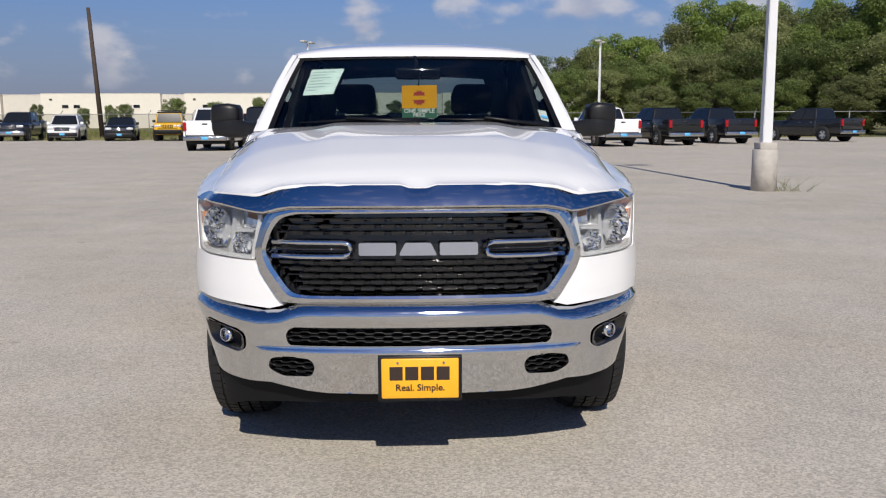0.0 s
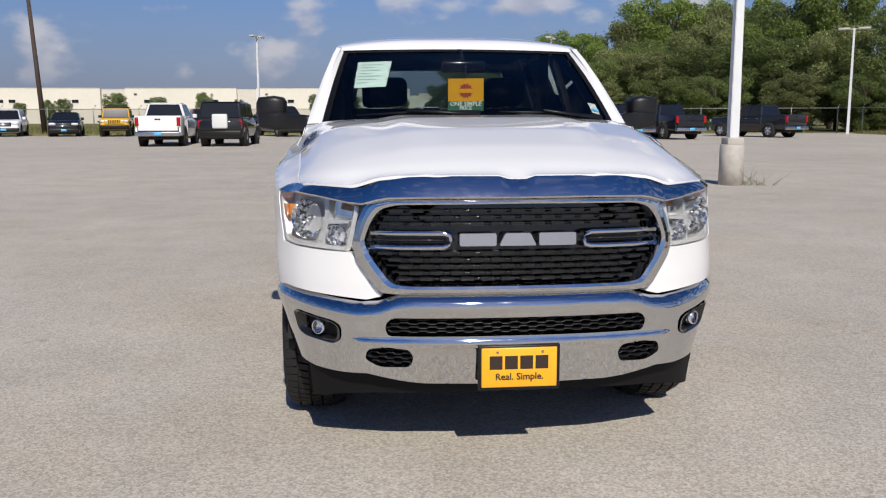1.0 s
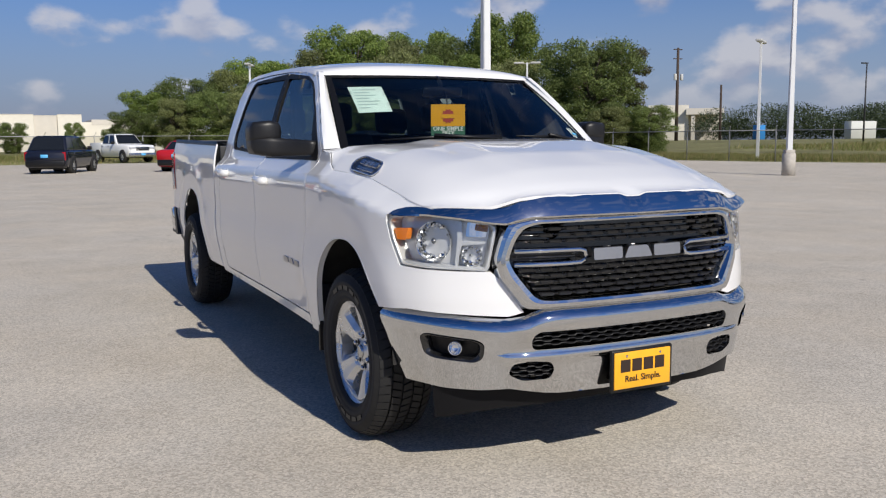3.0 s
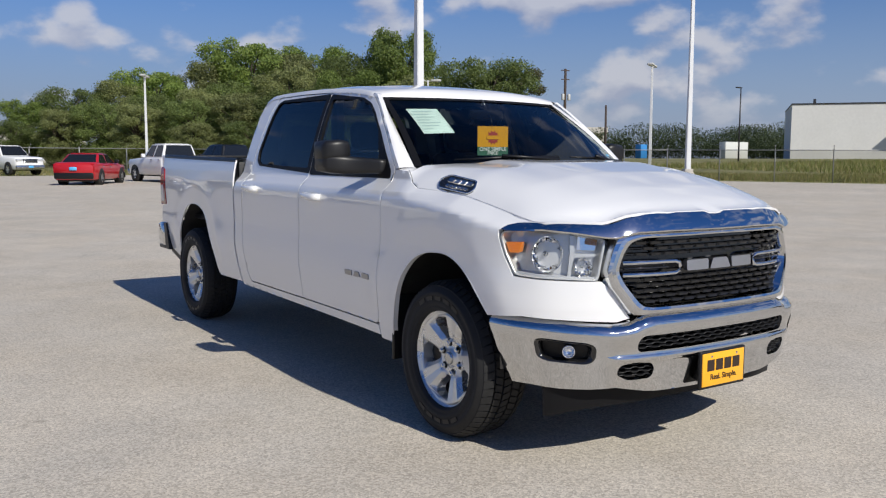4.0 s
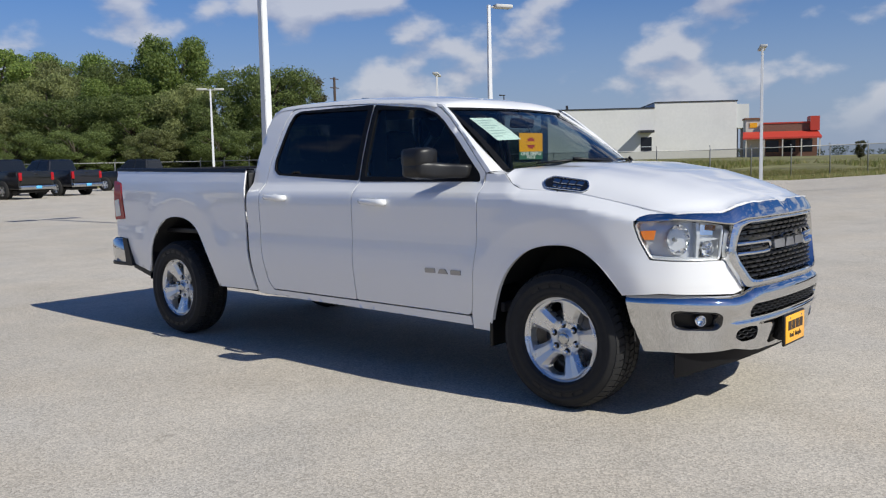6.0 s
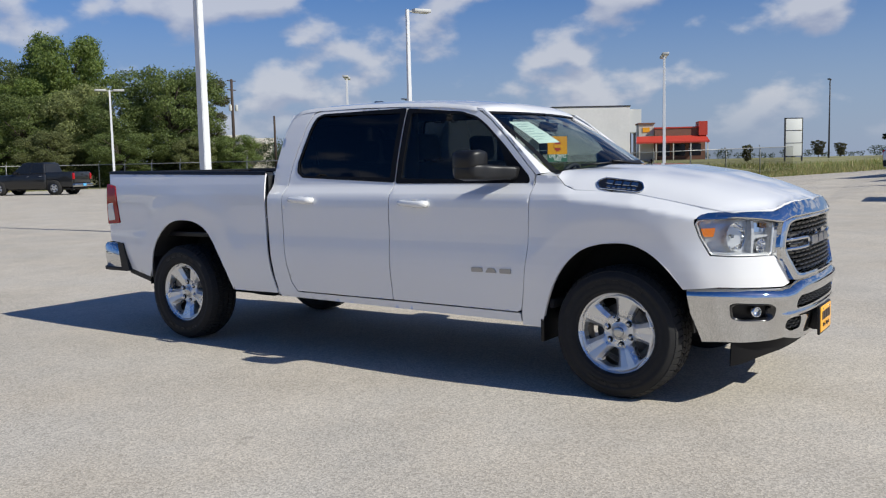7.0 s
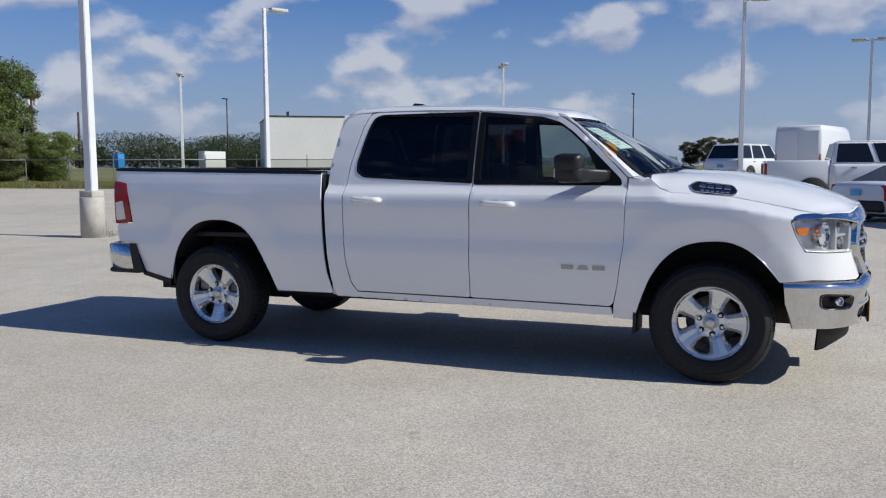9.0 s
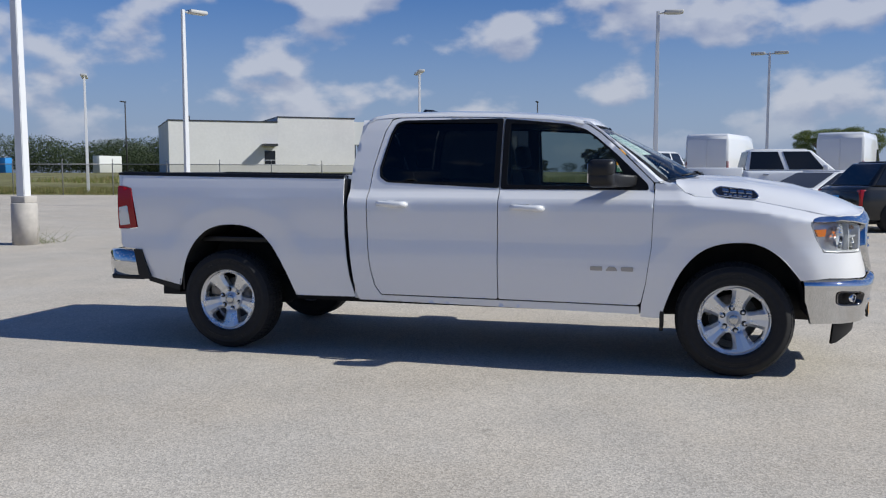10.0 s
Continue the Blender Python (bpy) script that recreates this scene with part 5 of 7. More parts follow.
tube(bm, [(-0.72, 0, 0.395), (0.72, 0, 0.395)], 0.035, 8)
part("front_axle", bm, M_DARK, truck)
bm = bmesh.new()
tube(bm, [(-0.30, 2.0, 0.50), (-0.32, 3.25, 0.50), (-0.56, 4.4, 0.52), (-0.64, 4.75, 0.54)], 0.032, 8)
tube(bm, [(-0.30, 2.55, 0.50), (-0.30, 2.62, 0.50), (-0.30, 3.2, 0.50), (-0.30, 3.27, 0.50)], [0.03, 0.10, 0.10, 0.03], 12)
part("exhaust", bm, M_BRAKE, truck)
part("spare_wheel", lathe(((0.18, 0.36), (0.30, 0.35), (0.37, 0.37), (0.385, 0.46), (0.37, 0.55), (0.30, 0.57), (0.18, 0.56)), 32, "z", True), M_TYRE, truck).matrix_basis = pose(0, 4.45, 0.02)
scene.objects["spare_wheel"].matrix_parent_inverse = truck.matrix_basis.inverted()


# --- wheels ---
def build_wheel(s, y, turn):
    c = Vector((s * 0.808, y, 0.397))
    e = truck
    tread_r = 0.384
    prof = [(0.243, -0.112), (0.254, -0.127), (0.263, -0.134), (0.267, -0.131), (0.275, -0.136), (0.298, -0.1405), (0.301, -0.1385), (0.325, -0.1405), (0.328, -0.1425), (0.343, -0.1425), (0.346, -0.139), (0.370, -0.128), (0.381, -0.112), (tread_r, -0.09), (tread_r, 0.0)]
    prof = prof + [(r, -a) for r, a in prof[-2::-1]]
    tyre = lathe(prof, 64)
    bmesh.ops.transform(tyre, matrix=Matrix.Translation(c), verts=tyre.verts)
    t_ob = part("tyre", tyre, M_TYRE, e, "black all-season tyre")
    # tread blocks in five ribs
    bm = bmesh.new()
    for r_i, (a0, a1, n, ph) in enumerate(((-0.128, -0.082, 58, 0.0), (-0.072, -0.030, 64, 0.4), (-0.020, 0.020, 64, 0.0), (0.030, 0.072, 64, 0.4), (0.082, 0.128, 58, 0.0))):
        for k in range(n):
            t0 = 2 * math.pi * (k + ph) / n
            t1 = t0 + 2 * math.pi / n * 0.80
            sk = 0.03 if r_i % 2 else -0.03
            vv = []
            for t, a, tt in ((t0, a0, 0), (t1, a0, 0), (t1, a1, sk), (t0, a1, sk)):
                hi = 0.397 - 0.022 * max(0.0, (abs(a) - 0.085) / 0.043) ** 1.5
                for rr in (0.360, hi):
                    vv.append(bm.verts.new(c + Vector((a, rr * math.cos(t + tt), rr * math.sin(t + tt)))))
            l0, h0, l1, h1, l2, h2, l3, h3 = vv
            for q in ((h0, h1, h2, h3), (l0, l1, h1, h0), (l1, l2, h2, h1), (l2, l3, h3, h2), (l3, l0, h0, h3)):
                bm.faces.new(q)
    bmesh.ops.recalc_face_normals(bm, faces=bm.faces)
    part("tread", bm, M_TYRE, t_ob, smooth=False)
    # raised bars on the sidewall
    for a0 in (62, 76, 90, 104, 118, 242, 256, 270, 284, 298):
        ta, tb = radians(a0 - 5), radians(a0 + 5)
        q = [[c + Vector((s * xx, r * math.cos(t), r * math.sin(t))) for t, r in ((ta, 0.302), (tb, 0.302), (tb, 0.322), (ta, 0.322))] for xx in (0.138, 0.1432)]
        bm = raw(q[0] + q[1], [(4, 5, 6, 7), (0, 1, 5, 4), (1, 2, 6, 5), (2, 3, 7, 6), (3, 0, 4, 7)])
        part("sidewall_bar", bm, M_BLACKPL, t_ob, smooth=False)

    # five broad flat spokes with bevelled flanks between rounded windows
    R_ST = (0.0, 0.036, 0.050, 0.060, 0.090, 0.0995, 0.1025, 0.107, 0.114, 0.130, 0.155, 0.180, 0.200, 0.209, 0.2145, 0.2175, 0.226, 0.236, 0.243, 0.250)
    bm, rows = bmesh.new(), []

    def win(r):
        """Half angle from a spoke's middle to its window's edge; 36 where there is none."""
        return interp(r, (0.0995, 0.1025, 0.107, 0.114, 0.155, 0.200, 0.209, 0.2145, 0.2175), (36, 31, 27.5, 25.0, 20.5, 20.0, 22.0, 27.0, 36)) if 0.0995 < r < 0.2175 else 36.0

    for r in R_ST[1:]:
        x = interp(r, (0.036, 0.050, 0.060, 0.090, 0.114, 0.180, 0.209, 0.226, 0.236, 0.243, 0.250), (0.070, 0.058, 0.055, 0.057, 0.064, 0.082, 0.090, 0.095, 0.098, 0.104, 0.112))
        rise = 0.010 * smooth01((r - 0.075) / 0.04) * smooth01((0.236 - r) / 0.012)
        drop = 0.014 * smooth01((r - 0.085) / 0.03) * smooth01((0.226 - r) / 0.02)
        w2 = win(r)
        w1 = min(w2 - 2.0, math.degrees(math.asin(min(1, (0.024 + 0.19 * max(0.0, r - 0.10)) / r))) if r > 0.07 else 18)
        row = []
        for k in range(5):
            th = 90 + turn + 72 * k
            for a, h in ((-w2, -drop), (-w1, rise), (-w1 * 0.55, rise), (0, rise * 0.85), (w1 * 0.55, rise), (w1, rise), (w2, -drop)):
                t = radians(th + a)
                row.append(bm.verts.new(c + Vector((s * (x + h), -s * r * math.cos(t), r * math.sin(t)))))
        rows.append(row)
    hub = bm.verts.new(c + Vector((s * 0.070, 0, 0)))
    for i, (r0, r1) in enumerate(zip(rows, rows[1:])):
        for k in range(5):
            for j in range(6):
                bm.faces.new((r0[7 * k + j], r0[7 * k + j + 1], r1[7 * k + j + 1], r1[7 * k + j]))
    for j in range(35):
        bm.faces.new((hub, rows[0][j], rows[0][(j + 1) % 35]))
    # walls of the windows
    for i, r in enumerate(R_ST[1:-1]):
        if win(r) < 36 or win(R_ST[i + 2]) < 36:
            for k in range(5):
                for j in (0, 6):
                    p, q = rows[i][7 * k + j], rows[i + 1][7 * k + j]
                    bm.faces.new((p, q, bm.verts.new(q.co - Vector((s * 0.055, 0, 0))), bm.verts.new(p.co - Vector((s * 0.055, 0, 0)))))
    bmesh.ops.remove_doubles(bm, verts=bm.verts, dist=1e-5)
    bmesh.ops.recalc_face_normals(bm, faces=bm.faces)
    rim = part("rim", bm, M_ALLOY, e, "silver five-spoke alloy wheel", smooth=False)
    b1 = lathe(((0.250, s * 0.113), (0.256, s * 0.110), (0.252, s * 0.09), (0.235, s * 0.05), (0.222, s * -0.05), (0.242, s * -0.11)), 48)
    bmesh.ops.transform(b1, matrix=Matrix.Translation(c), verts=b1.verts)
    part("rim_barrel", b1, M_ALLOYDK, rim)
    b1 = lathe(((0.0, s * 0.006), (0.07, s * 0.006), (0.072, s * 0.0), (0.165, s * 0.0), (0.167, s * -0.03), (0.0, s * -0.03)), 40)
    bmesh.ops.transform(b1, matrix=Matrix.Translation(c), verts=b1.verts)
    part("brake_disc", b1, M_BRAKE, rim)
    part("brake_caliper", bbox(-0.03, -0.06, -0.05, 0.03, 0.06, 0.05, 0.015, 2, Matrix.Translation(c + Vector((s * 0.015, 0.13, 0.07)))), M_BRAKE, rim)
    for k in range(6):
        th = radians(60 * k + 20)
        at = Matrix.Translation(c + Vector((0, 0.079 * math.cos(th), 0.079 * math.sin(th))))
        # flat dark disc gives the shade of a socket round the nut
        b1 = lathe(((0.0, s * 0.0575), (0.0195, s * 0.0595), (0.021, s * 0.056)), 16)
        bmesh.ops.transform(b1, matrix=at, verts=b1.verts)
        part("nut_recess", b1, M_DARK, rim)
        b1 = lathe(((0.0, s * 0.080), (0.008, s * 0.079), (0.0125, s * 0.074), (0.014, s * 0.055)), 6)
        bmesh.ops.transform(b1, matrix=at, verts=b1.verts)
        part("wheel_nut", b1, M_CHROME, rim, smooth=False)
    b1 = lathe(((0.0, s * 0.083), (0.024, s * 0.082), (0.030, s * 0.080), (0.034, s * 0.073), (0.036, s * 0.056)), 24)
    bmesh.ops.transform(b1, matrix=Matrix.Translation(c), verts=b1.verts)
    part("wheel_cap", b1, M_SATIN, rim)


for y, turn in ((0.0, 16), (3.898, 36)):
    for s in (-1, 1):
        build_wheel(s, y, turn)


# --- cabin ---
def seat(x, y, w, parent):
    st = part("seat", bbox(-w / 2, -0.24, 0, w / 2, 0.26, 0.16, 0.05, 3, pose(x, y, 0.72)), M_SEAT, parent)
    part("seat_back", bbox(-w / 2, -0.06, 0, w / 2, 0.07, 0.62, 0.05, 3, pose(x, y + 0.26, 0.84, -14)), M_SEAT, st)
    part("headrest", bbox(-0.13, -0.05, 0, 0.13, 0.06, 0.19, 0.045, 3, pose(x, y + 0.42, 1.46, -8)), M_SEAT, st)


for x in (-0.39, 0.39):
    seat(x, 1.28, 0.52, truck)
seat(-0.42, 2.20, 0.50, truck)
seat(0.42, 2.20, 0.50, truck)
part("cabin_floor", bbox(-0.84, 0.45, 0.50, 0.84, 2.75, 0.56, 0.01), M_DASH, truck)
dash = part("dashboard", bbox(-0.80, 0.42, 0.80, 0.80, 0.86, 1.30, 0.07, 4), M_DASH, truck, "black moulded dashboard")
part("instrument_hood", bbox(0.22, 0.66, 1.22, 0.58, 0.90, 1.345, 0.04, 3), M_DASH, dash)
part("centre_console", bbox(-0.14, 0.8, 0.55, 0.14, 1.75, 0.95, 0.03, 2), M_DASH, truck)
part("headliner", bbox(-0.60, 1.12, 1.80, 0.60, 2.72, 1.815, 0.005), M_SEAT, truck)
for s in (-1, 1):
    part("door_card", bbox(*sorted((s * 0.79, s * 0.83))[:1], 0.66, 0.55, sorted((s * 0.79, s * 0.83))[1], 2.60, 1.27, 0.015), M_DASH, truck)
    part("b_pillar", bbox(*sorted((s * 0.62, s * 0.68))[:1], 1.62, 1.27, sorted((s * 0.62, s * 0.68))[1], 1.72, 1.80, 0.015), M_DASH, truck)
bm = bmesh.new()
wheel_m = pose(0.40, 0.98, 1.235, -62, 0, 0)
ringp = [wheel_m @ Vector((0.185 * math.cos(t), 0.185 * math.sin(t), 0)) for t in np.linspace(0, 2 * math.pi, 33)]
tube(bm, ringp, 0.016, 8, False)
for t in (0, math.pi, -math.pi / 2):
    tube(bm, [wheel_m @ Vector((0, 0, -0.02)), wheel_m @ Vector((0.18 * math.cos(t), 0.18 * math.sin(t), 0))], [0.03, 0.016], 6)
part("steering_wheel", bm, M_DASH, truck)
mir_in = part("inside_mirror", bbox(-0.13, -0.02, -0.035, 0.13, 0.02, 0.035, 0.018, 3, pose(0.02, 0.92, 1.675, 12)), M_GLOSSBK, truck)
bm = bmesh.new()
tube(bm, [(0.02, 0.92, 1.68), (0.01, 0.925, 1.74), (0, 0.95, 1.77)], 0.012, 6)
part("mirror_stalk", bm, M_GLOSSBK, mir_in)


# --- paper, hanging tag and sticker at the windscreen ---
def on_screen(a, f, d):
    """A point on the inside of the windscreen."""
    return screen_base(a).lerp(screen_top(a), f) + screen_out * (0.018 * math.sin(math.pi * f) - 0.004 + d)


sheet_p = tagged(mesh_ob("paper_sheet", sheet([(-0.85, 0.81), (-0.575, 0.81), (-0.60, 0.415), (-0.833, 0.415)], on_screen, 0.001, step=0.05), M_PAPER), "pale green printed form taped inside the windscreen", "paper")
for k in range(7):
    f = 0.76 - 0.046 * k
    wdt = (0.9, 0.6, 0.8, 0.5, 0.85, 0.7, 0.4)[k]
    part("print_line", sheet([(-0.82, f), (-0.82 + 0.2 * wdt, f), (-0.82 + 0.2 * wdt, f - 0.012), (-0.82, f - 0.012)], lambda a, b, d: on_screen(a, b, d + 0.002), 0.0005, step=0.05), M_PAPERLINE, sheet_p)
tag = thing("hanging_tag", (0.025, 0.85, 1.42), "yellow and green price tag hanging from the inside mirror", "price tag")
part("tag_card", bbox(-0.078, 0.849, 1.476, 0.128, 0.852, 1.605, 0.0), M_YELLOW, tag, "yellow card", smooth=False)
part("tag_footer", bbox(-0.078, 0.8492, 1.422, 0.128, 0.8522, 1.4755, 0.0), M_GREENTAG, tag, "dark green footer", smooth=False)
star = []
for k in range(24):
    t, r = 2 * math.pi * k / 24, (0.045 if k % 2 else 0.034)
    star.append((0.025 + r * math.cos(t), 1.535 + r * math.sin(t)))
part("tag_emblem", sheet(star, lambda x, z, d: Vector((x, 0.8475 - d, z)), 0.001, step=0.03), M_REDINK, tag, "dark red starburst", smooth=False)
part("tag_emblem_bar", bbox(-0.018, 0.8455, 1.523, 0.068, 0.8468, 1.547, 0.0), M_YELLOW, tag, smooth=False)
words("ONE SIMPLE", 0.034, pose(0.025, 0.8480, 1.461, 90, 0, 0), M_WHITEINK, "tag_words", tag, 0.0004, 0.0006)
words("PRICE", 0.028, pose(0.025, 0.8480, 1.437, 90, 0, 0), M_WHITEINK, "tag_words", tag, 0.0004, 0.0006)
bm = bmesh.new()
tube(bm, [(0.02, 0.851, 1.60), (0.02, 0.87, 1.65), (0.02, 0.91, 1.69)], 0.004, 5)
part("tag_hook", bm, M_BLACKPL, tag)
tag.matrix_basis = tag.matrix_basis @ Matrix.Rotation(radians(-16), 4, "Z")
stick = tagged(mesh_ob("window_sticker", sheet([(0.875, 0.23), (0.935, 0.22), (0.925, 0.09), (0.87, 0.11)], on_screen, 0.001, step=0.05), M_WHITEINK), "small white and blue registration sticker on the glass", "sticker")
part("sticker_band", sheet([(0.878, 0.15), (0.925, 0.145), (0.925, 0.115), (0.876, 0.125)], lambda a, b, d: on_screen(a, b, d + 0.0075), 0.0005, step=0.05), M_PLATEB, stick)


# ---- lamp posts, buildings, fences ----
def lamp_post(x, y, h, heads, turn, footing=True, slim=1.0, group="parking lot lamp posts", label="white steel lamp post with flat lamp head on concrete footing"):
    z = gz(x, y)
    e = thing("street_lamp", (x, y, z), label, "lamp post", group)
    m = pose(x, y, z, 0, 0, turn)
    fz = 0.0
    if footing:
        b = lathe(((0.0, -0.05), (0.245, -0.05), (0.24, 0.80), (0.225, 0.815), (0.0, 0.815)), 28, "z")
        bmesh.ops.transform(b, matrix=m, verts=b.verts)
        part("footing", b, M_CONCPOLE, e, "round concrete footing")
        part("base_cover", bbox(-0.17, -0.17, 0.81, 0.17, 0.17, 0.95, 0.02, 2, m), M_CONCPOLE, e)
        fz = 0.9
    w0, w1 = 0.095 * slim, 0.062 * slim
    b = bmesh.new()
    lo = [b.verts.new(m @ Vector((sx * w0, sy * w0, fz))) for sx, sy in ((-1, -1), (1, -1), (1, 1), (-1, 1))]
    hi = [b.verts.new(m @ Vector((sx * w1, sy * w1, h))) for sx, sy in ((-1, -1), (1, -1), (1, 1), (-1, 1))]
    for k in range(4):
        b.faces.new((lo[k], lo[(k + 1) % 4], hi[(k + 1) % 4], hi[k]))
    b.faces.new(hi)
    bmesh.ops.bevel(b, geom=[ed for ed in b.edges if abs(ed.verts[0].co.z - ed.verts[1].co.z) > 1], offset=0.012, segments=2, affect="EDGES")
    part("pole", b, M_POLE, e, smooth=False)
    for d in heads:
        arm = bmesh.new()
        tube(arm, [m @ Vector((0, 0, h - 0.10)), m @ Vector((d * 0.35, 0, h - 0.04))], 0.035, 6)
        part("arm", arm, M_LAMPHEAD, e)
        xa, xb = sorted((d * 0.25, d * 1.02))
        hd = part("lamp_head", bbox(xa, -0.19, h - 0.10, xb, 0.19, h + 0.04, 0.035, 2, m), M_LAMPHEAD, e, "flat grey lamp head")
        xa, xb = sorted((d * 0.36, d * 0.92))
        part("lamp_glass", bbox(xa, -0.14, h - 0.115, xb, 0.14, h - 0.095, 0.004, 1, m), M_LAMPGLASS, hd)
    return e


lamp_post(6.95, 12.75, 7.7, (-1, 1), 0)
lamp_post(23.67, 19.56, 7.75, (1,), -28)
lamp_post(30.6, 1.62, 7.75, (1,), -80)
for x, y, h, turn in ((40.7, 37.4, 7.45, 35), (44.0, 16.1, 7.45, 25), (46.6, -4.1, 7.5, -95), (33.9, 54.3, 7.25, -35), (14.3, 62.0, 7.1, 65), (-8.2, 68.0, 7.6, 70)):
    lamp_post(x, y, h, (-1, 1), turn, False, 1.0, label="white steel lamp post with two flat lamp heads")
for x, y, h in ((113, 86, 12.6), (141, 25, 13.3)):
    e = thing("street_lamp", (x, y, gz(x, y)), "dark slender roadside lamp post with a short arm", "lamp post", "roadside lamp posts")
    b = bmesh.new()
    tube(b, [(x, y, gz(x, y)), (x, y, h)], [0.14, 0.09], 8)
    part("pole", b, M_COPING, e)
    part("lamp_head", bbox(x - 1.1, y - 0.2, h - 0.12, x + 0.1, y + 0.2, h + 0.05, 0.03), M_COPING, e)


def utility_pole(x, y, h, cans, lean=0.0, r=0.2, label="dark timber utility pole with crossarms and transformers"):
    z = gz(x, y)
    e = thing("utility_pole", (x, y, z), label, "utility pole", "utility poles")
    b = bmesh.new()
    tube(b, [(x, y, z - 0.2), (x - lean, y, h)], [r, r * 0.7], 10)
    part("pole", b, M_WOODPOLE, e)
    if cans:
        for zz, w in ((h - 0.5, 2.6), (h - 2.6, 2.6)):
            part("crossarm", bbox(x - w / 2, y - 0.08, zz, x + w / 2, y + 0.08, zz + 0.22, 0.02), M_WOODPOLE, e)
        for dx in (-0.95, 0.95):
            c = lathe(((0.0, 0.0), (0.36, 0.0), (0.38, 0.1), (0.38, 1.3), (0.3, 1.45), (0.0, 1.5)), 14, "z")
            bmesh.ops.transform(c, matrix=pose(x + dx, y - 0.3, h - 7.4), verts=c.verts)
            part("transformer", c, M_LAMPHEAD, e, "grey transformer can")


utility_pole(-24.5, 66.7, 10.3, False, 0.55, 0.2, "bare dark timber utility pole with a slight lean")
utility_pole(137.6, 155.1, 22.6, True, 0, 0.42)
utility_pole(151.0, 155.0, 14.5, False, 0, 0.34, "dark timber utility pole beyond the fence")


# the long tilt-up warehouse
def warehouse():
    e = thing("warehouse", (-50, 205, gz(0, 60)), "long cream tilt-up concrete warehouse with small windows", "warehouse")
    z0, yb = 0.2, 200.0
    segs = ((-140, -93.0, 1), (-93.0, -84.0, 0), (-84.0, -57.0, 1), (-57.0, -51.6, 0), (-51.6, -27.0, 1), (-27.0, -22.6, 0), (-22.6, 3.0, 1), (3.0, 7.6, 0), (7.6, 12.4, 1))
    for x0, x1, out in segs:
        y = yb if out else yb + 1.2
        h = 7.95 if out else 7.75
        w = part("wall", bbox(x0 + 0.02, y, z0 - 0.5, x1 - 0.02, y + 30, h, 0.0), M_TILTUP if out else M_TILTUP2, e, smooth=False)
        part("parapet_cap", bbox(x0 + 0.02, y - 0.06, h, x1 - 0.02, y + 0.4, h + 0.12, 0.0), M_TILTUP2, w, smooth=False)
        if out and x1 - x0 > 10:
            n = max(1, round((x1 - x0) / 16))
            for k in range(n):
                xc = x0 + (x1 - x0) * (k + 0.5) / n
                for dx in (-1.3, 1.3):
                    win = part("window", bbox(xc + dx - 0.72, y - 0.03, 4.75, xc + dx + 0.72, y + 0.3, 5.45, 0.0), M_WINDARK, e, smooth=False)
                    part("window_sill", bbox(xc + dx - 0.8, y - 0.08, 4.66, xc + dx + 0.8, y + 0.1, 4.74, 0.0), M_TILTUP2, win, smooth=False)
            part("wall_lamp", bbox(x0 + 2.0, y - 0.3, 6.6, x0 + 2.6, y, 6.85, 0.0), M_COPING, e, smooth=False)
    part("wall", bbox(12.4, yb + 8, z0 - 0.5, 40, yb + 40, 6.6, 0), M_TILTUP, e, smooth=False)
    part("wall", bbox(15, yb + 7.9, 6.0, 21, yb + 36, 7.2, 0), M_TILTUP2, e, smooth=False)


warehouse()


# the white stucco hall
def stucco_hall():
    A, B = Vector((151.3, 103.2, 0)), Vector((175.3, 71.7, 0))
    d = (B - A).normalized()
    n = Vector((d.y, -d.x, 0))
    if n.dot(-A) < 0:
        n = -n
    ang = math.degrees(math.atan2(d.y, d.x))
    m = pose(A.x, A.y, 0, 0, 0, ang)           # local x along the front; the front looks along -y
    L = (B - A).length
    e = thing("hall_building", tuple((A + B) / 2), "plain white stucco hall with a dark parapet line", "building")
    s1 = 22.5
    part("wall", bbox(0, 0, 0, s1, 30, 12.1, 0, m=m), M_STUCCO, e, smooth=False)
    part("wall", bbox(s1 + 0.01, -0.01, 0, L, 30, 13.2, 0, m=m), M_STUCCO, e, smooth=False)
    part("coping", bbox(-0.1, -0.12, 12.1, s1, 30.1, 12.35, 0, m=m), M_COPING, e, smooth=False)
    part("coping", bbox(s1, -0.13, 13.2, L + 0.1, 30.1, 13.45, 0, m=m), M_COPING, e, smooth=False)
    win = part("window", bbox(19.6, -0.05, 3.2, 21.9, 0.4, 6.1, 0, m=m), M_WINDARK, e, "dark window", smooth=False)
    part("awning", bbox(19.0, -2.8, 7.0, 22.0, 0.0, 7.5, 0, m=m), M_COPING, e, "flat dark awning", smooth=False)
    part("window_bar", bbox(19.6, -0.08, 4.0, 21.9, -0.05, 4.15, 0, m=m), M_LAMPGREY, win, smooth=False)
    porch = part("porch_canopy", bbox(L + 0.02, 0.3, 7.6, L + 2.6, 8, 12.6, 0, m=m), M_SIGNW, e, "white boxed canopy over the entrance", smooth=False)
    for x, y in ((L + 0.25, 0.5), (L + 1.3, 0.5), (L + 2.4, 0.5), (L + 2.4, 5.6)):
        part("post", bbox(x - 0.12, y - 0.12, 0, x + 0.12, y + 0.12, 7.6, 0, m=m), M_COPING, porch, smooth=False)
    part("roof_vent", bbox(4.0, 2, 12.3, 4.5, 2.5, 13.3, 0, m=m), M_COPING, e, smooth=False)


stucco_hall()


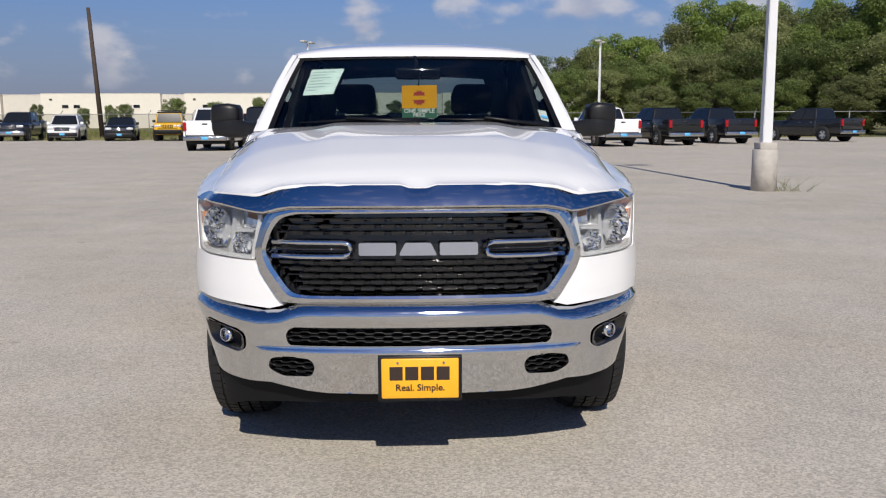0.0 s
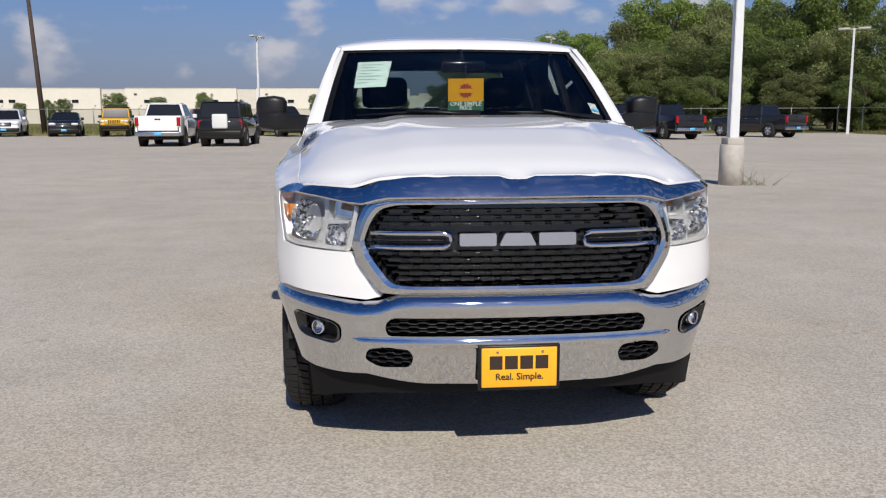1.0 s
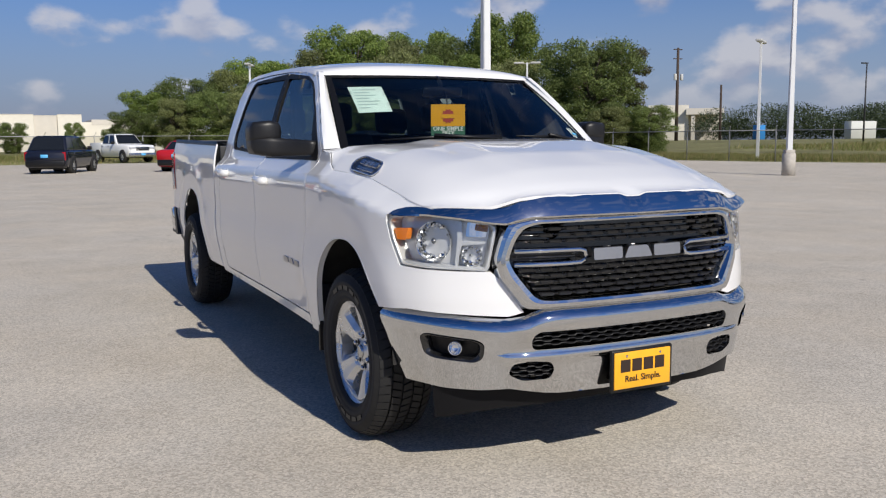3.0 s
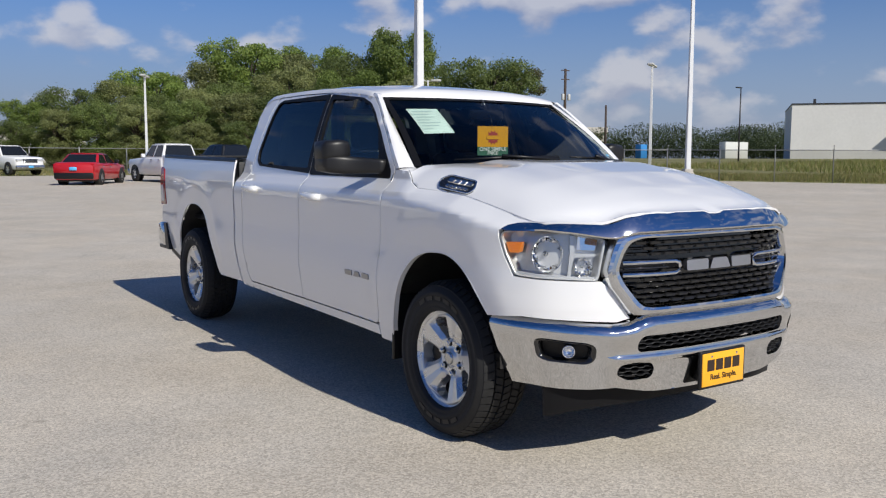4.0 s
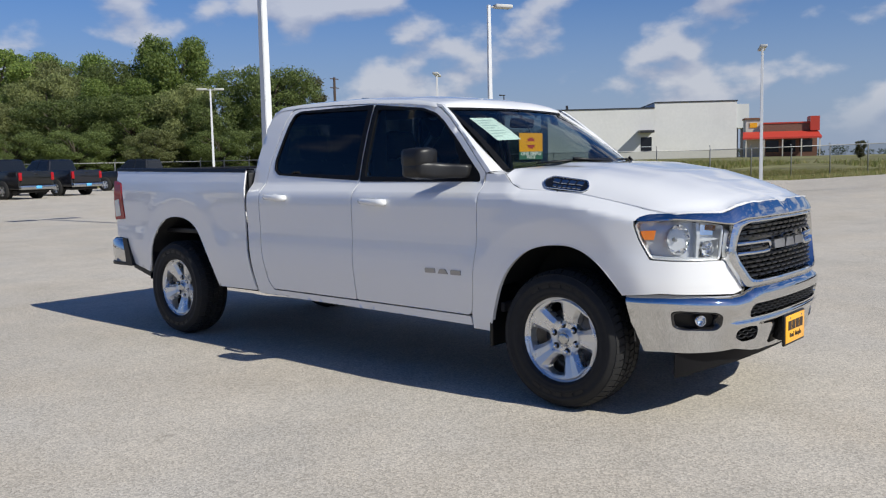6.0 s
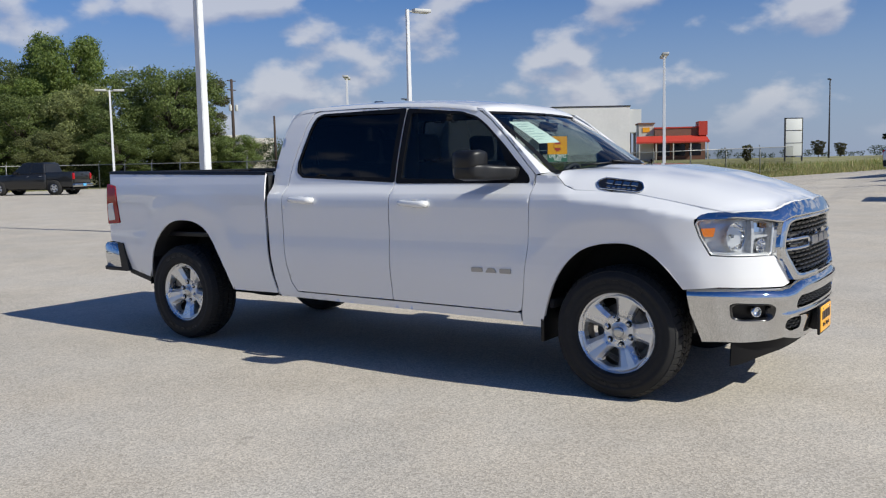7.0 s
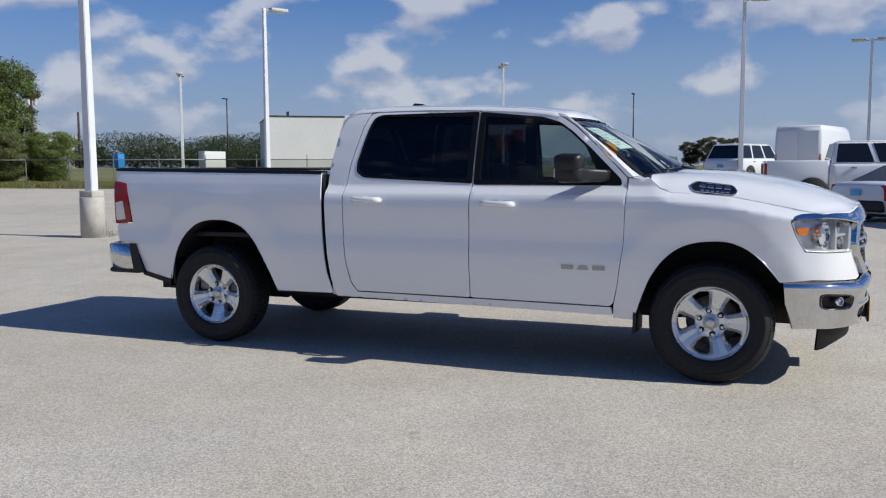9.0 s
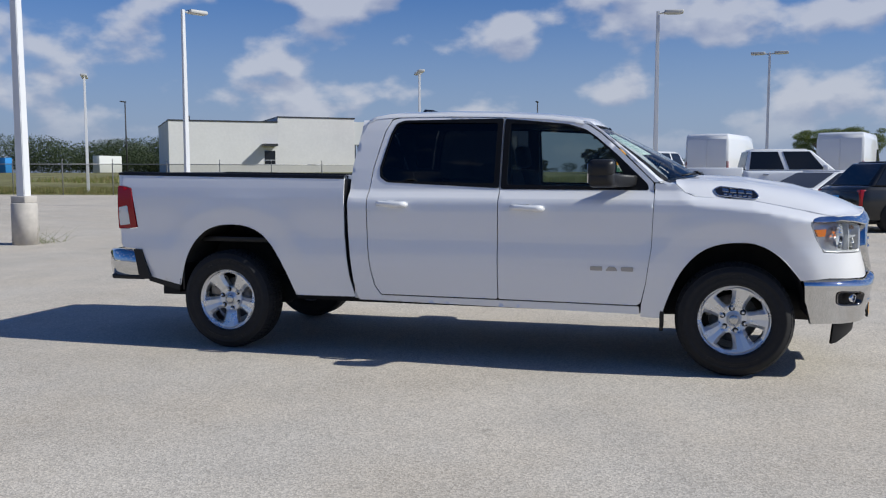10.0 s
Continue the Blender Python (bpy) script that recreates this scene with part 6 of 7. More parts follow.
def restaurant():
    c = Vector((-4.6 + 172 * math.sin(radians(70.0)), -3 + 172 * math.cos(radians(70.0)), 0))
    m = pose(c.x, c.y, 0, 0, 0, -62)
    e = thing("restaurant", tuple(c), "brown brick restaurant with red metal canopy", "building")
    part("wall", bbox(-3.2, 0, 0, 6.2, 14, 7.4, 0, m=m), M_BRICKBR, e, smooth=False)
    part("coping", bbox(-3.3, -0.1, 7.4, 6.3, 14.1, 7.65, 0, m=m), M_REDROOF, e, smooth=False)
    # the canopy slopes forward over the windows
    cv = [m @ Vector(p) for p in ((-6.6, 0.0, 6.0), (6.3, 0.0, 6.0), (6.6, -2.2, 4.9), (-6.9, -2.2, 4.9), (-6.6, 0.0, 5.7), (6.3, 0.0, 5.7), (6.6, -2.2, 4.6), (-6.9, -2.2, 4.6))]
    cb = raw(cv, [(0, 1, 2, 3), (7, 6, 5, 4), (0, 4, 5, 1), (1, 5, 6, 2), (2, 6, 7, 3), (3, 7, 4, 0)])
    bmesh.ops.recalc_face_normals(cb, faces=cb.faces)
    part("canopy", cb, M_REDROOF, e, "sloping red metal canopy", smooth=False)
    for x in (-6.3, -3.2, 0.0, 3.2, 6.3):
        part("canopy_post", bbox(x - 0.1, -2.1, 0, x + 0.1, -1.9, 4.7, 0, m=m), M_TILTUP2, e, smooth=False)
    part("corner_block", bbox(4.9, -0.6, 6.0, 6.5, 3, 8.6, 0, m=m), M_REDROOF, e, smooth=False)
    tower = part("sign_tower", bbox(-6.1, 0.6, 0, -3.25, 5, 8.3, 0, m=m), M_TILTUP2, e, "beige sign tower", smooth=False)
    part("tower_cap", bbox(-6.3, 0.4, 8.3, -3.1, 5.2, 8.6, 0, m=m), M_BRICKBR, tower, smooth=False)
    part("sign_band", bbox(-5.4, 0.5, 6.8, -4.1, 0.58, 7.7, 0, m=m), M_YELLOW, tower, smooth=False)
    for k in range(3):
        part("window", bbox(-2.6 + k * 2.9, -0.05, 2.2, -0.4 + k * 2.9, 0.2, 4.4, 0, m=m), M_WINDARK, e, smooth=False)


restaurant()


def pavilion():
    c = Vector((-2.3 + 300 * math.sin(radians(41.8)), -3.8 + 300 * math.cos(radians(41.8)), 0))
    m = pose(c.x, c.y, 0, 0, 0, -42.3) @ Matrix.Scale(2.5, 4)
    e = thing("pavilion", tuple(c), "low beige building with a flat open porch", "building")
    part("wall", bbox(-4.6, 0, 0, 0.6, 8, 5.2, 0, m=m), M_TILTUP, e, smooth=False)
    part("porch_roof", bbox(0.3, -1, 3.9, 5.0, 7, 4.7, 0, m=m), M_TILTUP2, e, smooth=False)
    for x in (1.2, 4.6):
        part("column", bbox(x - 0.25, -0.8, 0, x + 0.25, -0.3, 3.9, 0, m=m), M_TILTUP2, e, smooth=False)
    part("wall", bbox(0.61, 4, 0, 4.8, 7, 3.9, 0, m=m), M_TILTUP2, e, smooth=False)


pavilion()
c = Vector((-5.7 + 125 * math.sin(radians(77.6)), -2 + 125 * math.cos(radians(77.6)), 0))
e = thing("roadside_sign", tuple(c), "tall blank white roadside sign board in a dark frame", "sign")
m = pose(c.x, c.y, 0, 0, 0, -48) @ Matrix.Diagonal((1.14, 1, 1, 1))
part("board", bbox(-1.0, -0.1, 1.6, 1.0, 0.1, 6.5, 0.02, m=m), M_SIGNW, e)
for z0, z1 in ((6.5, 6.6), (4.9, 4.98), (3.25, 3.33), (1.5, 1.6)):
    part("frame_bar", bbox(-1.08, -0.13, z0, 1.08, 0.13, z1, 0, m=m), M_COPING, e, smooth=False)
for x in (-1.06, 1.06):
    part("post", bbox(x - 0.06, -0.1, -0.1, x + 0.06, 0.1, 6.6, 0, m=m), M_COPING, e, smooth=False)
for x, y, w, h, mm, nm, lb in ((186, 143.8, 9.0, 4.2, M_SIGNW, "storage_shed", "white storage shed far off in the grass"), (170.9, 161.8, 2.3, 3.6, M_BLUE, "tarp_stack", "blue covered stack in the grass")):
    e = thing(nm, (x, y, gz(x, y)), lb, nm.split("_")[0])
    part("body", bbox(x - w / 2, y - 1, gz(x, y), x + w / 2, y + 1, gz(x, y) + h, 0.04, m=None), mm, e)
    part("lid", bbox(x - w / 2 - 0.03, y - 1.03, gz(x, y) + h, x + w / 2 + 0.03, y + 1.03, gz(x, y) + h + 0.08, 0.02), mm, e)


# chain-link fence round the lot
def fence(pts, name="chain_link_fence"):
    e = thing(name, (*pts[0], gz(*pts[0])), "galvanised chain-link fence with angled post tops", "fence")
    link = glass_mat("chain_link_" + str(len(scene.objects)), (0.72, 0.72, 0.70), 0.6, 1.02)
    for (x0, y0), (x1, y1) in zip(pts, pts[1:]):
        L = math.hypot(x1 - x0, y1 - y0)
        n = max(1, round(L / 3.2))
        for k in range(n):
            f = k / n
            x, y = x0 + (x1 - x0) * f, y0 + (y1 - y0) * f
            z = gz(x, y)
            b = bmesh.new()
            tube(b, [(x, y, z - 0.1), (x, y, z + 1.85), (x + 0.16, y + 0.1, z + 2.1)], 0.04, 6)
            part("post", b, M_FENCE, e)
        b = bmesh.new()
        tube(b, [(x0, y0, gz(x0, y0) + 1.83), (x1, y1, gz(x1, y1) + 1.83)], 0.03, 6)
        part("top_rail", b, M_FENCE, e)
        b = raw([(x0, y0, gz(x0, y0) + 0.05), (x1, y1, gz(x1, y1) + 0.05), (x1, y1, gz(x1, y1) + 1.8), (x0, y0, gz(x0, y0) + 1.8)], [(0, 1, 2, 3)])
        part("mesh_panel", b, link, e, "fine wire mesh")


fence([(35.5, 58.5), (36.2, 46.5), (38.6, 34.0), (46.0, 20.0), (58, 12)])
fence([(-60, 64.0), (-20, 64.0), (20, 64.0), (35.5, 58.5)])


# ---- trees ----
def leaf_mat(name, c0, c1):
    m = bpy.data.materials.new(name)
    m.use_nodes = True
    n, l = m.node_tree.nodes, m.node_tree.links
    b = n["Principled BSDF"]
    b.inputs["Roughness"].default_value = 0.6
    g = n.new("ShaderNodeNewGeometry")
    oi = n.new("ShaderNodeObjectInfo")
    mx = n.new("ShaderNodeMix")
    mx.data_type = "RGBA"
    mx.inputs[6].default_value, mx.inputs[7].default_value = (*c0, 1), (*c1, 1)
    l.new(g.outputs["Random Per Island"], mx.inputs[0])
    hs = n.new("ShaderNodeHueSaturation")
    mr = n.new("ShaderNodeMapRange")
    mr.inputs[3].default_value, mr.inputs[4].default_value = 0.75, 1.25
    l.new(oi.outputs["Random"], mr.inputs[0])
    l.new(mr.outputs[0], hs.inputs["Value"])
    l.new(mx.outputs[2], hs.inputs["Color"])
    l.new(hs.outputs[0], b.inputs["Base Color"])
    tr = n.new("ShaderNodeBsdfTranslucent")
    l.new(hs.outputs[0], tr.inputs["Color"])
    ms = n.new("ShaderNodeMixShader")
    ms.inputs[0].default_value = 0.4
    out = [x for x in n if x.type == "OUTPUT_MATERIAL"][0]
    l.new(b.outputs[0], ms.inputs[1])
    l.new(tr.outputs[0], ms.inputs[2])
    l.new(ms.outputs[0], out.inputs[0])
    return m


M_LEAF = [leaf_mat("leaves_green", (0.10, 0.165, 0.032), (0.27, 0.34, 0.078)), leaf_mat("leaves_olive", (0.14, 0.17, 0.06), (0.30, 0.32, 0.12)),
          leaf_mat("leaves_rusty", (0.07, 0.075, 0.035), (0.15, 0.14, 0.06)), leaf_mat("leaves_dark", (0.09, 0.13, 0.035), (0.21, 0.26, 0.075))]


def leaf_cloud(rng, lobes, count, size, loose=0.16):
    """Leaf sprays scattered in the shells of several lobes (centre, radii)."""
    C = np.array([c for c, _ in lobes])
    R = np.array([r for _, r in lobes])
    vol = R.prod(axis=1) ** 0.7
    which = rng.choice(len(lobes), count, p=vol / vol.sum())
    unit = lambda v: v / (np.linalg.norm(v, axis=1, keepdims=True) + 1e-9)
    d = unit(rng.normal(size=(count, 3)))
    rad = rng.uniform(0.3, 1.08, count) ** 0.6
    rad = np.where(rng.random(count) < loose, rad * rng.uniform(1.0, 1.45, count), rad)
    p = C[which] + d * R[which] * rad[:, None]
    s = (size * rng.uniform(0.55, 1.3, count))[:, None]
    a = unit(rng.normal(size=(count, 3)))
    b = unit(np.cross(a, d + 0.6 * rng.normal(size=(count, 3))))
    V = np.stack([p - a * s, p + b * s * 0.9, p + a * s], axis=1).reshape(-1, 3)
    F = np.arange(count * 3).reshape(-1, 3)
    return V.tolist(), F.tolist()


def make_tree(seed, h, spread, leaves, count, size, low=0.25, label="tall leafy tree with an uneven crown"):
    """A tapered trunk with limbs and a crown of leaf sprays, standing at the origin."""
    rng = np.random.default_rng(seed)
    e = thing("tree", (0, 0, 0), label, "tree", "trees along the lot")
    b = bmesh.new()
    top = Vector((rng.normal() * 0.3, rng.normal() * 0.3, h * 0.62))
    tube(b, [(0, 0, -0.2), (0.05, 0, h * 0.2), top * 0.7, top], [0.035 * h * 0.55, 0.02 * h, 0.012 * h, 0.006 * h], 8)
    lobes = []
    nl = 44
    for k in range(nl):
        t = 2 * math.pi * (k * 0.382 + rng.uniform(-0.05, 0.05))
        hz = h * (low + (0.95 - low) * (k + 0.5) / nl)
        env = math.sin(math.pi * min(1.0, 0.22 + 0.78 * (1 - (hz / h - low) / (1 - low))) ** 0.9) ** 0.6 if hz < h * 0.9 else 0.45
        rr = spread * (0.35 + 0.45 * env) * rng.uniform(0.75, 1.1)
        q = rr * rng.uniform(0.45, 1.05)
        c = Vector((q * math.cos(t), q * math.sin(t), hz))
        R = spread * rng.uniform(0.13, 0.33)
        lobes.append(((c.x, c.y, min(c.z, h - R * 0.7)), (R, R, R * rng.uniform(0.6, 0.85))))
        s0 = top * (0.35 + 0.6 * k / nl)
        tube(b, [s0, s0.lerp(c, 0.5) + Vector((0, 0, 0.05 * h)), c], [0.009 * h, 0.006 * h, 0.002 * h], 5)
    part("trunk", b, M_BARK, e)
    V, F = leaf_cloud(rng, lobes, count, size)
    me = bpy.data.meshes.new("crown")
    me.from_pydata(V, [], F)
    me.materials.append(leaves)
    crown = new("crown", me)
    crown.parent = e
    crown["kind"] = "stuff"
    return e


TREES = [make_tree(1, 10, 4.2, M_LEAF[0], 46000, 0.105, 0.18), make_tree(2, 10, 3.8, M_LEAF[1], 40000, 0.105, 0.12, "olive-green tree with a ragged crown"),
         make_tree(3, 10, 3.4, M_LEAF[2], 36000, 0.105, 0.16, "rust-tinged tree with a thin open crown"), make_tree(4, 10, 4.6, M_LEAF[3], 44000, 0.105, 0.06, "dark bushy tree with low branches")]
used = set()


def plant(kind, x, y, h, wide=1.0, rz=0.0):
    src = TREES[kind]
    k = h / 10.0
    z = gz(x, y) - 0.05
    m = pose(x, y, z, 0, 0, rz)
    if kind not in used:
        used.add(kind)
        src.scale = (k * wide, k * wide, k)
        src.location, src.rotation_euler = (x, y, z), (0, 0, radians(rz))
        return src
    t = copy_thing(src, m)
    t.scale = (k * wide, k * wide, k)
    return t


rngt = np.random.default_rng(11)
ROW = ((0, 43.4, 115, 17.8, 1.0), (0, 54, 118.6, 17.8, 1.05), (1, 48, 112, 16.0, 1.0), (1, 38, 118, 14.6, 1.1), (0, 31, 118, 13.2, 1.1), (1, 26, 119, 11.5, 1.2), (3, 20, 118, 10.2, 1.2), (0, 15, 117, 8.4, 1.2),
       (0, 47.0, 80.0, 15.6, 0.85), (3, 44.5, 86, 13.0, 0.9), (1, 40, 94, 12.2, 1.0), (3, 36, 98, 10.5, 1.1), (1, 31, 100, 9.6, 1.2), (3, 26, 101, 8.6, 1.2), (3, 21, 103, 7.6, 1.3), (1, 16, 105, 6.8, 1.2),
       (2, 50.5, 65.5, 10.6, 1.0), (3, 46.0, 63, 10.6, 1.1), (3, 45.5, 60.5, 4.8, 1.4), (2, 50, 61, 4.4, 1.3), (3, 43.0, 66, 8.0, 1.2), (1, 42.0, 70, 9.2, 1.2), (3, 38.5, 74, 8.5, 1.3), (0, 40, 80, 10.5, 1.1), (3, 34, 80, 8.2, 1.3), (1, 30, 84, 8.0, 1.3), (3, 26, 87, 7.2, 1.3), (1, 21, 90, 6.8, 1.3),
       (3, 40, 62, 4.6, 1.5), (1, 44.5, 58, 4.2, 1.4), (3, 48.5, 57.5, 4.4, 1.3), (3, 51.5, 61.0, 3.0, 1.1), (1, 36, 66, 4.8, 1.5), (3, 31, 70, 4.8, 1.6), (3, 26.5, 72, 4.6, 1.6), (1, 22, 75, 4.4, 1.6), (3, 55, 66, 1.8, 1.2),
       (1, 58, 100, 12.5, 1.1), (0, 52, 100, 13.5, 1.0), (3, 12, 112, 5.6, 1.4))
for kind, x, y, h, w in ROW:
    plant(kind, x, y, h * 1.0, w, float(rngt.uniform(0, 360)))
# bushes before the warehouse and round trees across the road
for x, y, h, w in ((-70.4, 165, 4.8, 0.65), (-61.7, 165, 4.1, 0.7), (-56.7, 165, 4.6, 0.7), (-54.0, 165, 4.8, 0.75), (-44.5, 165, 5.9, 0.9), (-37, 165, 5.2, 0.8), (-28.6, 165, 6.0, 0.7), (-22.2, 165, 4.7, 0.6), (-7.5, 165, 5.7, 0.7),
                   (-1.5, 150, 5.0, 1.2), (7.5, 150, 5.0, 0.8), (14, 160, 4.2, 1.0)):
    plant(3, x, y, h, w, float(rngt.uniform(0, 360)))
for az, d, h, w in ((79.2, 190, 3.4, 1.3), (80.4, 200, 3.0, 1.3), (83.4, 150, 4.2, 1.5), (84.6, 148, 4.8, 1.5), (85.9, 152, 4.4, 1.4), (75.3, 118, 2.4, 1.0), (77.9, 160, 2.2, 1.2)):
    plant(2, -6.2 + d * math.sin(radians(az)), -1.4 + d * math.cos(radians(az)), h, w, float(rngt.uniform(0, 360)))
for x, y, h, w in ((93, -13.0, 4.6, 1.5), (93, -16.5, 4.8, 1.5), (96, -24.5, 5.0, 1.6), (95, -29.0, 5.0, 1.6), (90, -34, 5.0, 1.5)):
    plant(3, x, y, h, w, float(rngt.uniform(0, 360)))


def far_woods():
    rng = np.random.default_rng(5)
    lobes = []
    for az0, az1, d, h in ((44, 58, 260, 9.5), (52, 64, 300, 11.5), (66, 92, 320, 3.4), (86, 110, 300, 5.0)):
        for az in np.arange(az0, az1, 0.75):
            a = radians(float(az) + rng.uniform(-0.3, 0.3))
            r = h * rng.uniform(0.45, 1.15)
            lobes.append(((d * math.sin(a), d * math.cos(a), r * 0.45 + gz(d * math.sin(a), 60)), (r * 0.85, r * 0.85, r * 0.5)))
    V, F = leaf_cloud(rng, lobes, 110000, 0.30, 0.0)
    me = bpy.data.meshes.new("far_woods")
    me.from_pydata(V, [], F)
    me.materials.append(leaf_mat("leaves_far", (0.035, 0.055, 0.026), (0.085, 0.115, 0.05)))
    tagged(new("far_woods", me), "low dark green woods on the horizon", "woods", kind="stuff")


far_woods()


def grass(name, label, areas, count, hmin, hmax, mats, seed, thin=0.07, lean=0.35):
    """Upright tapering blades and stalks in quads of ground."""
    rng = np.random.default_rng(seed)
    A = np.array(areas, float)[rng.integers(len(areas), size=count)]
    u, v = rng.random((2, count, 1))
    p = (1 - u) * (1 - v) * A[:, 0] + u * (1 - v) * A[:, 1] + u * v * A[:, 2] + (1 - u) * v * A[:, 3]
    # blades stand in tufts of uneven height
    tuft = 0.55 + 0.45 * np.sin(p[:, 0] * 1.9 + 2 * np.sin(p[:, 1] * 0.7)) * np.sin(p[:, 1] * 2.3 + p[:, 0] * 0.6)
    h = rng.uniform(hmin, hmax, count) * (0.6 + 0.6 * tuft)
    w, t = h * rng.uniform(0.4, 1.2, count) * thin, rng.uniform(0, math.pi, count)
    tip = rng.normal(size=(count, 2)) * (lean * h)[:, None]
    z = np.array([gz(x, y) for x, y in p]) - 0.03
    side = np.stack([np.cos(t), np.sin(t)], axis=1) * w[:, None]
    V = np.stack([np.column_stack([p - side, z]), np.column_stack([p + side, z]), np.column_stack([p + tip, z + h])], axis=1).reshape(-1, 3).tolist()
    F = np.arange(count * 3).reshape(-1, 3).tolist()
    MI = rng.integers(len(mats), size=count).tolist()
    me = bpy.data.meshes.new(name)
    me.from_pydata(V, [], F)
    for mm in mats:
        me.materials.append(mm)
    me.polygons.foreach_set("material_index", MI)
    return tagged(new(name, me), label, "grass", kind="stuff")


M_BLADE = [leaf_mat("grass_green", (0.14, 0.175, 0.045), (0.26, 0.28, 0.085)), leaf_mat("grass_straw", (0.30, 0.25, 0.11), (0.42, 0.36, 0.17))]
grass("tall_grass", "tall dry grass and weeds at the lot's edge", [((-70, 57.5), (34, 57.5), (34, 72), (-70, 72)), ((35.8, 57), (36, 46), (48, 50), (50, 60)), ((36, 46), (39, 33.5), (52, 42), (48, 50)), ((39, 33.5), (46, 20), (62, 30), (52, 42)), ((46, 20), (48.5, 4), (70, 10), (62, 30))],
      150000, 0.08, 0.34, M_BLADE, 21)
grass("meadow", "rough meadow with weeds beyond the fence", [((48.5, 4), (49, -30), (100, -30), (95, 30)), ((60, 30), (95, 30), (120, 70), (70, 70)), ((-70, 72), (10, 72), (10, 100), (-70, 100))], 60000, 0.15, 0.6, M_BLADE[:1] + M_BLADE, 22, 0.1)
grass("weed_tuft", "small weed tuft at the foot of a lamp post", [((7.0, 12.45), (7.75, 12.35), (7.7, 12.7), (7.0, 12.8))], 60, 0.12, 0.42, M_BLADE[:1], 23, 0.022, 0.9)


# ---- parked vehicles ----
def car_wheel(x, y, r, w, parent, s, rim_mat):
    b = lathe(((r * 0.62, -w / 2), (r * 0.9, -w / 2), (r, -w * 0.32), (r, w * 0.32), (r * 0.9, w / 2), (r * 0.62, w / 2)), 24)
    bmesh.ops.transform(b, matrix=pose(x, y, r), verts=b.verts)
    wh = part("wheel", b, M_TYRE, parent)
    b = lathe(((0.0, s * (w / 2 - 0.02)), (r * 0.18, s * (w / 2 - 0.015)), (r * 0.5, s * (w / 2 - 0.04)), (r * 0.64, s * (w / 2 - 0.005)), (r * 0.66, s * 0.0)), 20)
    bmesh.ops.transform(b, matrix=pose(x, y, r), verts=b.verts)
    part("rim", b, rim_mat, wh)
    for k in range(5):
        t = 2 * math.pi * k / 5
        b = bbox(-0.006, -r * 0.10, r * 0.30, 0.006, r * 0.10, r * 0.54, 0.004, 1, pose(x + s * (w / 2 - 0.022), y, r) @ Matrix.Rotation(t, 4, "X"))
        part("rim_slot", b, M_DARK, wh)


def body_loft(stations, w, z0):
    """Sections across the car: (y, top, half width share, bottom lift)."""
    bm, rows = bmesh.new(), []
    for y, zt, k, lift in stations:
        h = w / 2 * k
        zb = z0 + lift
        zm = zb + (zt - zb) * 0.55
        sec = ((0.88, zb), (0.97, zb + 0.06), (1.0, zm), (0.985, zt - 0.12 * (zt - zb)), (0.95, zt - 0.03), (0.88, zt))
        pts = [(-h * a, y, z) for a, z in sec] + [(0, y, zt + 0.012)] + [(h * a, y, z) for a, z in sec[::-1]]
        rows.append([bm.verts.new(p) for p in pts])
    n = len(rows[0])
    for r0, r1 in zip(rows, rows[1:]):
        for k in range(n):
            bm.faces.new((r0[k], r0[(k + 1) % n], r1[(k + 1) % n], r1[k]))
    bm.faces.new(rows[0])
    bm.faces.new(rows[-1][::-1])
    bmesh.ops.recalc_face_normals(bm, faces=bm.faces)
    return bm


def glass_quad(p, grow, out, material, name, parent, label=""):
    """A pane inset in a quad, standing off along its normal."""
    p = [Vector(q) for q in p]
    c = sum(p, Vector()) / 4
    n = (p[1] - p[0]).cross(p[3] - p[0]).normalized()
    if n.dot(out) < 0:
        n = -n
    q = [c + (v - c) * grow for v in p]
    return part(name, raw([v + n * 0.012 for v in q] + [v - n * 0.01 for v in q], [(0, 1, 2, 3), (0, 4, 5, 1), (1, 5, 6, 2), (2, 6, 7, 3), (3, 7, 4, 0)]), material, parent, label, smooth=False)


